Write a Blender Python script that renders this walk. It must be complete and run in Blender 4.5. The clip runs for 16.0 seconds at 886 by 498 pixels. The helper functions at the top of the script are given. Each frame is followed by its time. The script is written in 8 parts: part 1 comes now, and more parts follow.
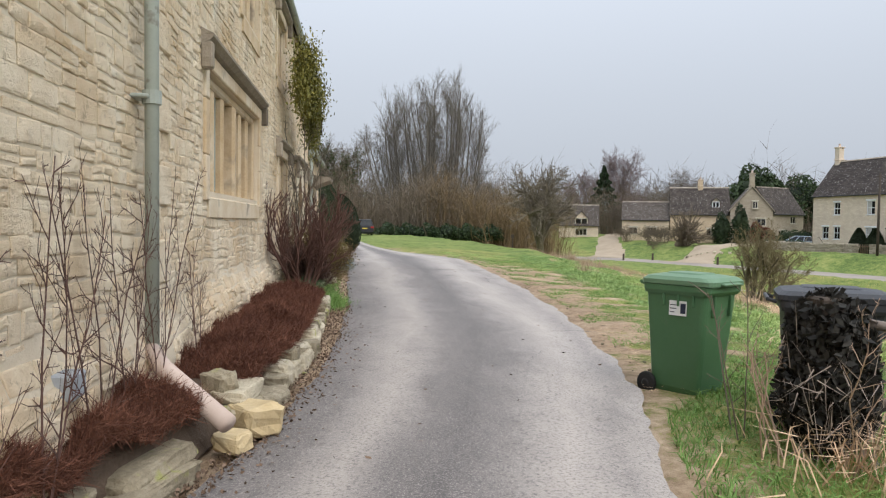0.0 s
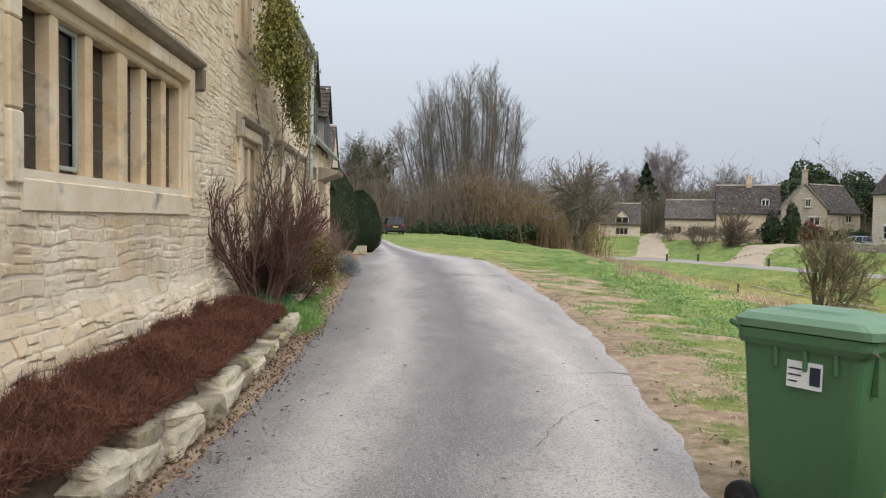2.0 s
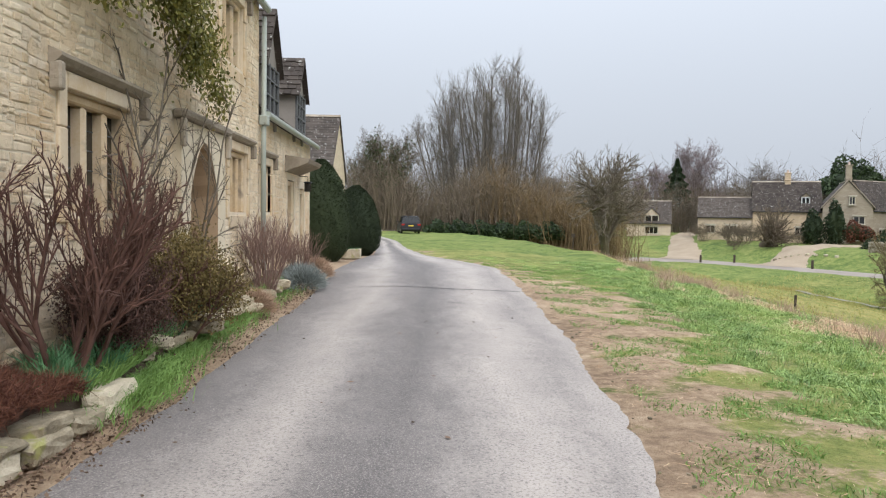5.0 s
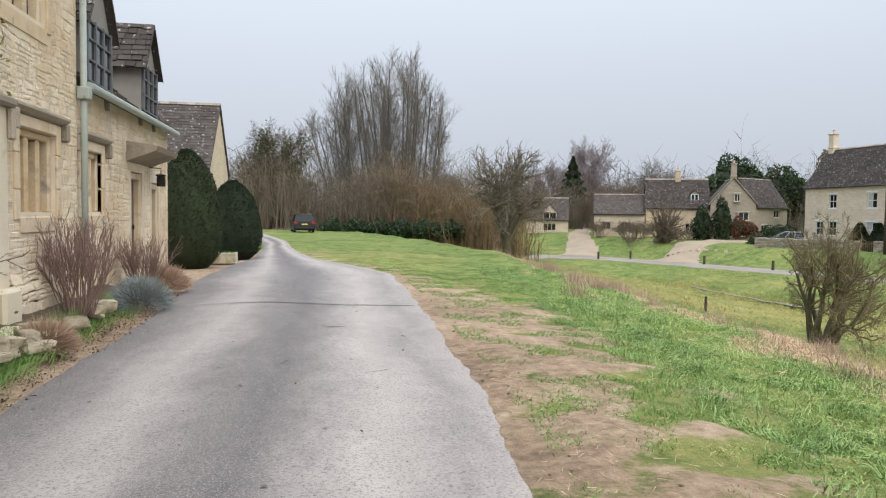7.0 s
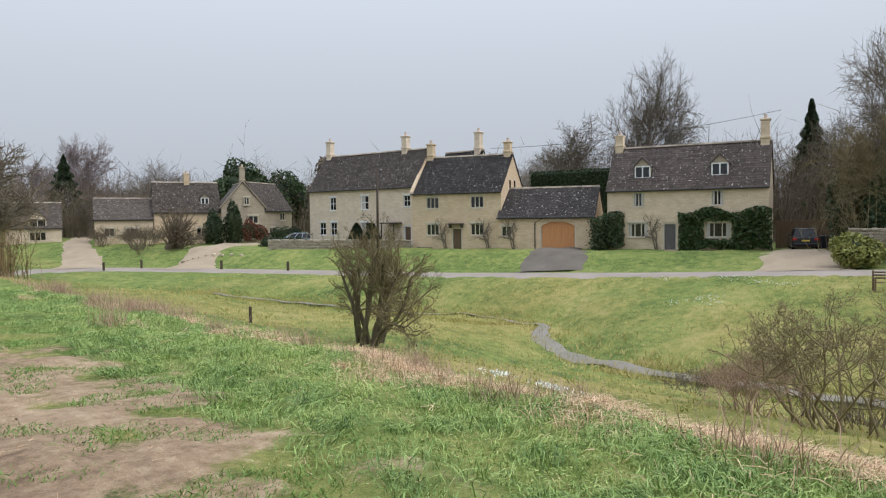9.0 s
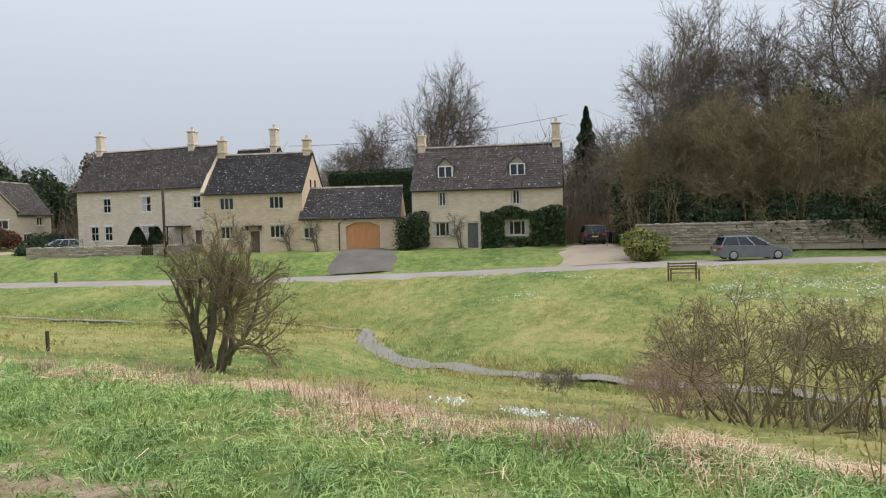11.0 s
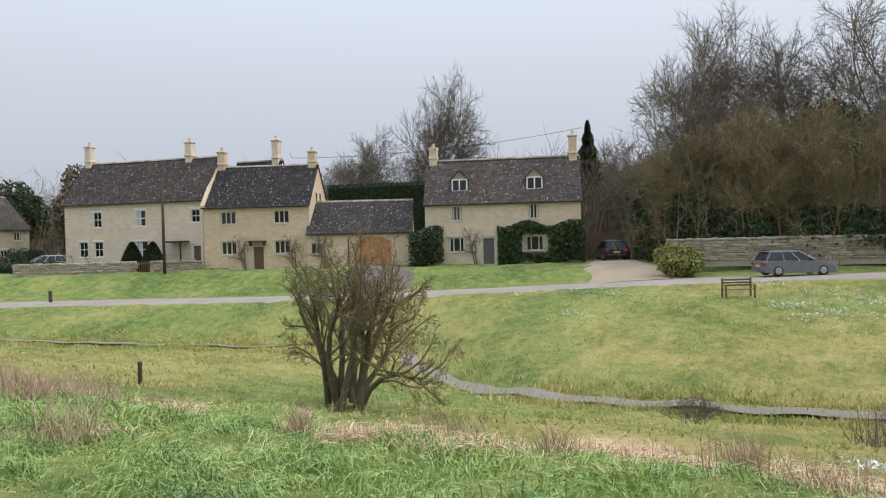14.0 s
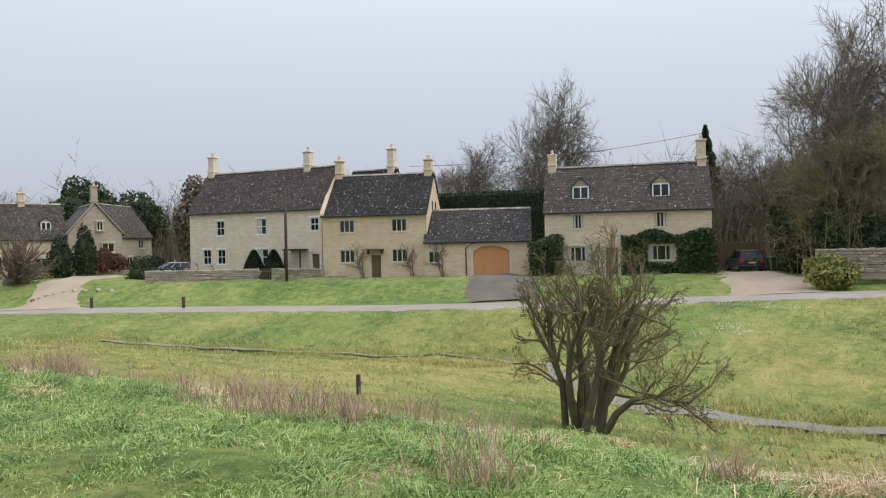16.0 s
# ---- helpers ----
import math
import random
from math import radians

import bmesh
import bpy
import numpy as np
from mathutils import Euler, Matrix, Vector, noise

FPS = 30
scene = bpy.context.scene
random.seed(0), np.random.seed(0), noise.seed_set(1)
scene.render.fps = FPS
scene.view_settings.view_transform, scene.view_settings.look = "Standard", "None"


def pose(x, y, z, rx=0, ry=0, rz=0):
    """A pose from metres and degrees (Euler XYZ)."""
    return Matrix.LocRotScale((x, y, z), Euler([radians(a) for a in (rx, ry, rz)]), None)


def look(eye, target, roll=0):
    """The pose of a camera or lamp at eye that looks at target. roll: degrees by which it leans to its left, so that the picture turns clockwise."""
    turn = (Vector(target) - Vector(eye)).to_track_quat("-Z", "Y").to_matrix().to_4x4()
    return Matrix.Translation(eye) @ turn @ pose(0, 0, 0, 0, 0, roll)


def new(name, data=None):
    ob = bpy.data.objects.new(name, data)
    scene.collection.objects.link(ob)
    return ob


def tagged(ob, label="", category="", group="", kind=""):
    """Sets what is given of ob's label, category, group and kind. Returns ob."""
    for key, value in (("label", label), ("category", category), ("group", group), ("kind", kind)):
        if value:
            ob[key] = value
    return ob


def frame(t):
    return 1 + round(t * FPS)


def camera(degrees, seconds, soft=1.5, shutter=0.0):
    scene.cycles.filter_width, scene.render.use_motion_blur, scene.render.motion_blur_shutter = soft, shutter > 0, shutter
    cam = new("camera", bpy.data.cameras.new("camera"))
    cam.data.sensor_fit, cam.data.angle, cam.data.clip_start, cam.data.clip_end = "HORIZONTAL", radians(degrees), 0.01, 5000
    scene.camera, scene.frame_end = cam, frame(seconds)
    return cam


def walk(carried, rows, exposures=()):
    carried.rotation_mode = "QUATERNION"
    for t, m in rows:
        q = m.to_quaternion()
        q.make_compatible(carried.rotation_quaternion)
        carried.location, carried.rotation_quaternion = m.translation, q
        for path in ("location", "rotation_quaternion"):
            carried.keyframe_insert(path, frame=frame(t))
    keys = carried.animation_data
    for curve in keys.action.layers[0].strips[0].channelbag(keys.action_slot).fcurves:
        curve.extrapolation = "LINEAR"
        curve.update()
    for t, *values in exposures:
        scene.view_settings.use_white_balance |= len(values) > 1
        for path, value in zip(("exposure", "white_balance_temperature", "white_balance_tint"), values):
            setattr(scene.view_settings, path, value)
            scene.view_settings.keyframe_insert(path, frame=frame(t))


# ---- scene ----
cam = camera(63.5, 16.0, soft=1.2)
METRES, EYE, TILT, LEAN, TURN = 23.0, 1.5, 0.0, 0.0, -6.7
ROWS = [
    (0.0, 0.0, 0.0, 0.0, 0.03, -2.13, -0.77),
    (0.5, 0.0054, 0.0302, -0.0004, 0.7, -2.15, -0.83),
    (1.0, 0.0114, 0.0601, -0.0006, 1.71, -2.21, -0.85),
    (1.5, 0.0178, 0.0907, -0.0009, 2.57, -2.25, -0.85),
    (2.0, 0.0223, 0.1217, -0.0002, 3.13, -2.29, -0.88),
    (2.5, 0.0264, 0.1517, 0.0003, 3.71, -2.33, -0.91),
    (3.0, 0.0305, 0.1828, 0.001, 4.53, -2.35, -0.89),
    (3.5, 0.0354, 0.2129, 0.0012, 5.24, -2.35, -0.91),
    (6.0, 0.05, 0.3531, 0.0036, 5.14, -2.6, -0.98),
    (6.5, 0.0512, 0.3814, 0.0041, 2.92, -2.64, -0.89),
    (7.0, 0.0519, 0.4104, 0.0047, -2.74, -2.59, -0.7),
    (7.5, 0.0548, 0.4408, 0.0061, -12.2, -2.5, -0.37),
    (8.0, 0.0553, 0.4719, 0.0056, -23.18, -2.42, 0.03),
    (8.5, 0.0545, 0.5025, 0.0054, -33.23, -2.32, 0.4),
    (9.0, 0.0539, 0.5322, 0.0048, -41.0, -2.24, 0.69),
    (9.5, 0.0554, 0.5632, 0.0039, -47.41, -2.2, 0.96),
    (10.0, 0.056, 0.5939, 0.0032, -52.42, -2.24, 1.18),
    (12.5, 0.0631, 0.7609, 0.002, -61.48, -2.12, 1.47),
    (13.0, 0.0622, 0.7944, 0.0014, -61.78, -1.7, 1.45),
    (13.5, 0.0586, 0.8284, 0.002, -61.73, -1.4, 1.44),
    (14.0, 0.0532, 0.861, 0.0018, -61.28, -1.19, 1.42),
    (14.5, 0.0475, 0.8945, 0.0017, -60.3, -0.98, 1.37),
    (15.0, 0.0411, 0.9274, 0.0018, -58.76, -0.79, 1.3),
    (15.5, 0.036, 0.9602, 0.0023, -56.76, -0.58, 1.26),
    (16.0, 0.0299, 0.9927, 0.0022, -54.61, -0.28, 1.21),
]
walk(cam, [(t, pose(0, 0, EYE, TILT, LEAN, TURN) @ pose(METRES * x, METRES * y, METRES * z, 90 + pitch, roll, yaw)) for t, x, y, z, yaw, pitch, roll in ROWS],
     [(0.0, 0.0), (3.5, 0.0), (5.8, 0.16), (6.8, 0.12), (7.6, -0.02), (9.0, -0.1), (10.5, -0.06), (12.5, 0.0), (16.0, -0.03)])


# ---- sky and light: a flat grey winter overcast ----
world = bpy.data.worlds.new("overcast_sky")
scene.world = world
world.use_nodes = True
wn, wl = world.node_tree.nodes, world.node_tree.links
wn.clear()
sky = wn.new("ShaderNodeTexSky")
sky.sky_type = "NISHITA"
sky.sun_disc = False
sky.sun_elevation = radians(38)
sky.sun_rotation = radians(150)
sky.air_density, sky.dust_density, sky.ozone_density = 1.6, 4.0, 1.0
grey = wn.new("ShaderNodeHueSaturation")
grey.inputs["Saturation"].default_value = 0.3
flat = wn.new("ShaderNodeMixRGB")
flat.inputs[0].default_value = 0.82
flat.inputs[2].default_value = (6.35, 6.95, 7.95, 1)
back = wn.new("ShaderNodeBackground")
back.inputs["Strength"].default_value = 0.092
wout = wn.new("ShaderNodeOutputWorld")
wl.new(sky.outputs[0], grey.inputs["Color"])
wl.new(grey.outputs[0], flat.inputs[1])
tcw = wn.new("ShaderNodeTexCoord")
sepw = wn.new("ShaderNodeSeparateXYZ")
wl.new(tcw.outputs["Generated"], sepw.inputs[0])
sq = wn.new("ShaderNodeMath")
sq.operation = "POWER"
sq.use_clamp = True
wl.new(sepw.outputs[2], sq.inputs[0])
sq.inputs[1].default_value = 1.6
zen = wn.new("ShaderNodeMath")
zen.operation = "MULTIPLY_ADD"
wl.new(sq.outputs[0], zen.inputs[0])
zen.inputs[1].default_value, zen.inputs[2].default_value = 2.4, 1.0
lit = wn.new("ShaderNodeMixRGB")
lit.blend_type = "MULTIPLY"
lit.inputs[0].default_value = 1.0
wl.new(flat.outputs[0], lit.inputs[1])
wl.new(zen.outputs[0], lit.inputs[2])
wl.new(lit.outputs[0], back.inputs["Color"])
wl.new(back.outputs[0], wout.inputs["Surface"])

sun = new("sun", bpy.data.lights.new("sun", "SUN"))
sun.data.energy, sun.data.angle, sun.data.color = 1.5, radians(40), (1.0, 0.95, 0.88)
sun.matrix_world = look((8, -14, 20), (0, 4, 0))

# ---- materials ----


def node_mat(name, rough=0.85, metal=0.0, spec=0.3):
    m = bpy.data.materials.new(name)
    m.use_nodes = True
    b = m.node_tree.nodes["Principled BSDF"]
    b.inputs["Roughness"].default_value = rough
    b.inputs["Metallic"].default_value = metal
    b.inputs["Specular IOR Level"].default_value = spec
    return m, m.node_tree.nodes, m.node_tree.links, b


def ramp(nodes, links, fac, stops):
    r = nodes.new("ShaderNodeValToRGB")
    el = r.color_ramp.elements
    while len(el) < len(stops):
        el.new(0.5)
    for e, (pos, c) in zip(el, stops):
        e.position, e.color = pos, (*c, 1)
    links.new(fac, r.inputs[0])
    return r.outputs[0]


def noise_tex(nodes, links, vec, scale, detail=4.0, rough=0.6, stretch=None):
    if stretch:
        mp = nodes.new("ShaderNodeMapping")
        mp.inputs["Scale"].default_value = stretch
        links.new(vec, mp.inputs[0])
        vec = mp.outputs[0]
    n = nodes.new("ShaderNodeTexNoise")
    n.inputs["Scale"].default_value, n.inputs["Detail"].default_value, n.inputs["Roughness"].default_value = scale, detail, rough
    links.new(vec, n.inputs["Vector"])
    return n.outputs["Fac"]


def mix(nodes, links, fac, a, b, mode="MIX"):
    m = nodes.new("ShaderNodeMixRGB")
    m.blend_type = mode
    for socket, v in zip(m.inputs, (fac, a, b)):
        if isinstance(v, (int, float)):
            socket.default_value = v
        elif isinstance(v, tuple):
            socket.default_value = (*v, 1)
        else:
            links.new(v, socket)
    return m.outputs[0]


def bump(nodes, links, b, height, strength, dist=0.02):
    bp = nodes.new("ShaderNodeBump")
    bp.inputs["Strength"].default_value, bp.inputs["Distance"].default_value = strength, dist
    links.new(height, bp.inputs["Height"])
    links.new(bp.outputs[0], b.inputs["Normal"])


def surface(name, stops, coarse=1.2, fine=18.0, rough=0.85, metal=0.0, spec=0.3, relief=0.4, dist=0.02, vary=0.0, spots=None, mid=0.35, stretch=None):
    """A weathered surface: colour stops over a coarse and a fine grain, pieces that differ, an optional colour of lichen or stain, relief."""
    m, n, l, b = node_mat(name, rough, metal, spec)
    pos = n.new("ShaderNodeNewGeometry")
    big = noise_tex(n, l, pos.outputs["Position"], coarse, 4, 0.6, stretch)
    small = noise_tex(n, l, pos.outputs["Position"], fine, 5, 0.7, stretch)
    both = mix(n, l, mid, big, small)
    if vary:
        inf = n.new("ShaderNodeObjectInfo")
        rnd = mix(n, l, 0.5, pos.outputs["Random Per Island"], inf.outputs["Random"])
        both = mix(n, l, vary, both, rnd)
    col = ramp(n, l, both, stops)
    if spots:
        c, scale, low, high = spots
        s = noise_tex(n, l, pos.outputs["Position"], scale, 3, 0.6)
        mask = ramp(n, l, s, [(low, (0, 0, 0)), (high, (1, 1, 1))])
        col = mix(n, l, mask, col, c)
    l.new(col, b.inputs["Base Color"])
    if relief:
        bump(n, l, b, small, relief, dist)
    return m


def even(lo, hi, a=0.3, b=0.7):
    return [(a, lo), (b, hi)]


M = {}


def old_masonry(name, dark, base, pale, rough_relief=0.8):
    """Weathered limestone: stones that differ, broad ochre and pale patches, grey grime in streaks, pits and a hewn relief."""
    m, n, l, b = node_mat(name, 0.93, 0, 0.2)
    geo = n.new("ShaderNodeNewGeometry")
    pos = geo.outputs["Position"]
    inf = n.new("ShaderNodeObjectInfo")
    rnd = mix(n, l, 0.5, geo.outputs["Random Per Island"], inf.outputs["Random"])
    hewn = noise_tex(n, l, pos, 11, 6, 0.75)
    grain = noise_tex(n, l, pos, 55, 4, 0.75)
    tone = mix(n, l, 0.36, mix(n, l, 0.4, noise_tex(n, l, pos, 1.1, 5, 0.6), hewn), rnd)
    col = ramp(n, l, tone, [(0.27, dark), (0.45, base), (0.68, pale)])
    ochre = ramp(n, l, noise_tex(n, l, pos, 0.9, 5, 0.65), [(0.46, (0, 0, 0)), (0.66, (0.55, 0.55, 0.55))])
    col = mix(n, l, ochre, col, (0.56, 0.38, 0.20))
    grime = ramp(n, l, noise_tex(n, l, pos, 1.5, 6, 0.7, (1, 1, 0.45)), [(0.52, (0, 0, 0)), (0.72, (0.48, 0.48, 0.48))])
    col = mix(n, l, grime, col, (0.27, 0.23, 0.185))
    pits = ramp(n, l, hewn, [(0.32, (0.6, 0.6, 0.6)), (0.42, (0, 0, 0))])
    col = mix(n, l, pits, col, (0.30, 0.235, 0.165))
    bloom = ramp(n, l, noise_tex(n, l, pos, 3.1, 5, 0.7), [(0.58, (0, 0, 0)), (0.72, (0.5, 0.5, 0.5))])
    col = mix(n, l, bloom, col, (0.80, 0.76, 0.67))
    l.new(col, b.inputs["Base Color"])
    bump(n, l, b, mix(n, l, 0.3, hewn, grain), rough_relief, 0.07)
    return m


M["stone"] = old_masonry("limestone_rubble", (0.55, 0.41, 0.255), (0.80, 0.66, 0.475), (0.88, 0.78, 0.62))
M["mortar"] = surface("lime_mortar", even((0.60, 0.50, 0.37), (0.74, 0.65, 0.51)), 2, 40, 0.95, relief=0.8, dist=0.015)
M["ashlar"] = surface("dressed_limestone", [(0.3, (0.42, 0.29, 0.16)), (0.48, (0.57, 0.435, 0.28)), (0.68, (0.68, 0.585, 0.45))], 2.6, 35, 0.9, relief=0.25, dist=0.01, vary=0.3, spots=((0.27, 0.225, 0.17), 3.0, 0.57, 0.74))
M["porch_stone"] = surface("pale_porch_stone", even((0.60, 0.51, 0.37), (0.72, 0.64, 0.50)), 1.3, 30, 0.9, relief=0.3, spots=((0.36, 0.32, 0.26), 2.0, 0.62, 0.76))
# the stone's own brown, darkened further for the shade inside the arch
M["shaded_brown_stone"] = surface("shade_darkened_brown_stone", even((0.27, 0.18, 0.11), (0.44, 0.315, 0.205)), 3, 30, 0.92, relief=0.4, vary=0.4)
M["slate"] = surface("stone_slates", [(0.3, (0.04, 0.032, 0.028)), (0.55, (0.08, 0.066, 0.057)), (0.78, (0.125, 0.105, 0.09))], 0.8, 14, 0.9, relief=0.5, vary=0.5, spots=((0.42, 0.41, 0.38), 6.5, 0.63, 0.67))
M["slate_dark"] = surface("dark_stone_slates", [(0.3, (0.016, 0.014, 0.014)), (0.55, (0.036, 0.031, 0.03)), (0.78, (0.062, 0.054, 0.052))], 0.8, 14, 0.9, relief=0.5, vary=0.5, spots=((0.45, 0.45, 0.43), 6.5, 0.63, 0.67))
M["slate_brown"] = surface("brown_stone_slates", [(0.3, (0.034, 0.027, 0.024)), (0.55, (0.066, 0.053, 0.047)), (0.78, (0.105, 0.085, 0.075))], 0.8, 14, 0.9, relief=0.5, vary=0.5, spots=((0.50, 0.48, 0.45), 6.5, 0.63, 0.67))
M["lead"] = surface("lead_bars", even((0.10, 0.105, 0.11), (0.16, 0.165, 0.17)), 5, 40, 0.6, 0.3, relief=0.1)
M["white_paint"] = surface("white_painted_wood", even((0.72, 0.73, 0.74), (0.80, 0.80, 0.80)), 4, 60, 0.5, relief=0.05)
M["pale_frame"] = surface("pale_stone_mullion", even((0.52, 0.47, 0.38), (0.62, 0.57, 0.48)), 3, 40, 0.9, relief=0.2)
M["dark_wood"] = surface("weathered_oak", even((0.10, 0.065, 0.04), (0.19, 0.13, 0.085)), 2, 30, 0.8, relief=0.3, stretch=(6, 6, 0.6))
M["orange_wood"] = surface("orange_stained_boards", even((0.48, 0.215, 0.085), (0.60, 0.30, 0.135)), 1.5, 22, 0.7, relief=0.15, stretch=(6, 6, 0.6))
M["gate_wood"] = surface("weathered_fence_boards", even((0.30, 0.17, 0.095), (0.40, 0.245, 0.14)), 2, 25, 0.8, relief=0.2, stretch=(6, 6, 0.6))
M["grey_paint"] = surface("grey_painted_door", even((0.10, 0.095, 0.095), (0.15, 0.14, 0.14)), 4, 40, 0.6, relief=0.05)
M["iron"] = surface("black_iron", even((0.02, 0.02, 0.021), (0.04, 0.04, 0.042)), 6, 60, 0.5, 0.4, relief=0.1)
M["pipe_grey"] = surface("grey_green_painted_pipe", even((0.30, 0.33, 0.29), (0.38, 0.41, 0.37)), 5, 50, 0.45, relief=0.06, spots=((0.20, 0.19, 0.16), 7, 0.63, 0.72))
M["clay_pipe"] = surface("pale_pink_clay_pipe", even((0.52, 0.40, 0.34), (0.62, 0.50, 0.43)), 5, 50, 0.7, relief=0.15)
M["galvanised"] = surface("galvanised_sheet", even((0.36, 0.39, 0.43), (0.46, 0.49, 0.53)), 5, 40, 0.5, 0.3, relief=0.05)
M["plaster"] = surface("grey_render", even((0.22, 0.20, 0.185), (0.31, 0.285, 0.26)), 2, 30, 0.9, relief=0.2)
M["curtain"] = surface("pale_curtain", even((0.42, 0.40, 0.37), (0.55, 0.53, 0.5)), 2, 20, 0.9, relief=0.1)
M["room"] = surface("dark_room_plaster", even((0.05, 0.045, 0.04), (0.08, 0.075, 0.07)), 2, 20, 0.9, relief=0.0)


def far_stone(name, lo, hi):
    m, n, l, b = node_mat(name, 0.92)
    tc = n.new("ShaderNodeTexCoord")
    sep = n.new("ShaderNodeSeparateXYZ")
    add = n.new("ShaderNodeMath")
    comb = n.new("ShaderNodeCombineXYZ")
    l.new(tc.outputs["Object"], sep.inputs[0])
    l.new(sep.outputs[0], add.inputs[0])
    l.new(sep.outputs[1], add.inputs[1])
    l.new(add.outputs[0], comb.inputs[0])
    l.new(sep.outputs[2], comb.inputs[1])
    br = n.new("ShaderNodeTexBrick")
    l.new(comb.outputs[0], br.inputs["Vector"])
    br.inputs["Scale"].default_value = 1.0
    br.inputs["Brick Width"].default_value, br.inputs["Row Height"].default_value = 0.42, 0.15
    br.inputs["Mortar Size"].default_value, br.inputs["Mortar Smooth"].default_value = 0.012, 0.3
    br.inputs["Color1"].default_value, br.inputs["Color2"].default_value = (*lo, 1), (*hi, 1)
    br.inputs["Mortar"].default_value = (*[0.9 * v for v in lo], 1)
    big = noise_tex(n, l, tc.outputs["Object"], 0.7, 5, 0.65)
    small = noise_tex(n, l, tc.outputs["Object"], 9, 4, 0.7)
    col = mix(n, l, ramp(n, l, big, [(0.35, (0, 0, 0)), (0.75, (0.5, 0.5, 0.5))]), br.outputs["Color"], tuple(0.62 * v for v in lo))
    col = mix(n, l, ramp(n, l, small, [(0.4, (0, 0, 0)), (0.8, (0.5, 0.5, 0.5))]), col, tuple(min(1, 1.2 * v) for v in hi))
    l.new(col, b.inputs["Base Color"])
    bump(n, l, b, br.outputs["Fac"], -0.5, 0.03)
    return m


M["far_cream"] = far_stone("cream_coursed_stone", (0.63, 0.51, 0.395), (0.75, 0.64, 0.52))
M["far_gold"] = far_stone("golden_coursed_stone", (0.56, 0.425, 0.285), (0.68, 0.545, 0.395))
M["far_buff"] = far_stone("buff_coursed_stone", (0.58, 0.46, 0.325), (0.70, 0.585, 0.445))
M["far_grey"] = far_stone("grey_coursed_stone", (0.33, 0.275, 0.21), (0.43, 0.37, 0.29))
M["dry_wall"] = surface("dry_stone_walling", [(0.3, (0.15, 0.125, 0.095)), (0.55, (0.33, 0.28, 0.22)), (0.78, (0.48, 0.42, 0.34))], 1.0, 7, 0.95, relief=0.9, dist=0.04, vary=0.5, mid=0.55)
M["kerb"] = surface("lichened_garden_stones", [(0.3, (0.11, 0.092, 0.06)), (0.47, (0.31, 0.26, 0.18)), (0.68, (0.60, 0.53, 0.40))], 5.5, 30, 0.95, relief=1.0, dist=0.02, vary=0.4, spots=((0.34, 0.33, 0.13), 5, 0.6, 0.68))
M["yellow_stone"] = surface("broken_yellow_stone", even((0.52, 0.39, 0.21), (0.62, 0.5, 0.31)), 3, 25, 0.9, relief=0.5)

gm, gn, gl, gb = node_mat("leaded_window_glass", 0.1, 0.0, 0.7)
gb.inputs["Base Color"].default_value = (0.012, 0.013, 0.014, 1)
gpos = gn.new("ShaderNodeNewGeometry")
bump(gn, gl, gb, noise_tex(gn, gl, gpos.outputs["Position"], 5, 2), 0.12, 0.02)
M["glass"] = gm

am, an, al, ab = node_mat("worn_asphalt", 0.8, 0, 0.35)
apos = an.new("ShaderNodeNewGeometry").outputs["Position"]
across = an.new("ShaderNodeAttribute")
across.attribute_name = "across"
drift = an.new("ShaderNodeMath")
drift.operation = "MULTIPLY_ADD"
al.new(noise_tex(an, al, apos, 0.5, 4, 0.6, (1, 0.35, 1)), drift.inputs[0])
drift.inputs[1].default_value = 0.34
sub = an.new("ShaderNodeMath")
sub.operation = "SUBTRACT"
al.new(across.outputs["Fac"], sub.inputs[0])
sub.inputs[1].default_value = 0.17
al.new(sub.outputs[0], drift.inputs[2])
tracks = ramp(an, al, drift.outputs[0], [(0.0, (0.30,) * 3), (0.13, (0.42,) * 3), (0.27, (0.66,) * 3), (0.40, (0.39,) * 3), (0.52, (0.25,) * 3), (0.64, (0.46,) * 3), (0.78, (0.70,) * 3), (0.92, (0.50,) * 3), (1.0, (0.62,) * 3)])
blotch = mix(an, al, 0.5, noise_tex(an, al, apos, 1.3, 6, 0.66, (1, 0.35, 1)), noise_tex(an, al, apos, 4.5, 7, 0.78, (1, 0.6, 1)))
grit = noise_tex(an, al, apos, 85, 3, 0.8)
grit2 = noise_tex(an, al, apos, 45, 4, 0.75)
acol = ramp(an, al, mix(an, al, 0.36, tracks, blotch), [(0.30, (0.10, 0.09, 0.087)), (0.43, (0.19, 0.17, 0.16)), (0.54, (0.34, 0.302, 0.275)), (0.68, (0.48, 0.425, 0.38))])
acol = mix(an, al, ramp(an, al, grit, [(0.5, (0, 0, 0)), (0.64, (0.6, 0.6, 0.6))]), acol, (0.50, 0.45, 0.41))
acol = mix(an, al, ramp(an, al, grit2, [(0.5, (0, 0, 0)), (0.66, (0.75, 0.75, 0.75))]), acol, (0.085, 0.08, 0.08))
al.new(acol, ab.inputs["Base Color"])
bump(an, al, ab, mix(an, al, 0.5, grit, grit2), 0.55, 0.012)
M["asphalt"] = am
M["far_road"] = surface("pale_worn_tarmac", even((0.25, 0.215, 0.19), (0.36, 0.315, 0.28)), 0.5, 14, 0.9, spec=0.15, relief=0.2)
M["dark_tarmac"] = surface("dark_drive_tarmac", even((0.115, 0.10, 0.085), (0.18, 0.158, 0.135)), 0.7, 14, 0.95, spec=0.1, relief=0.2)
M["gravel"] = surface("buff_gravel_track", even((0.30, 0.235, 0.165), (0.43, 0.345, 0.25)), 0.6, 16, 0.95, relief=0.6)
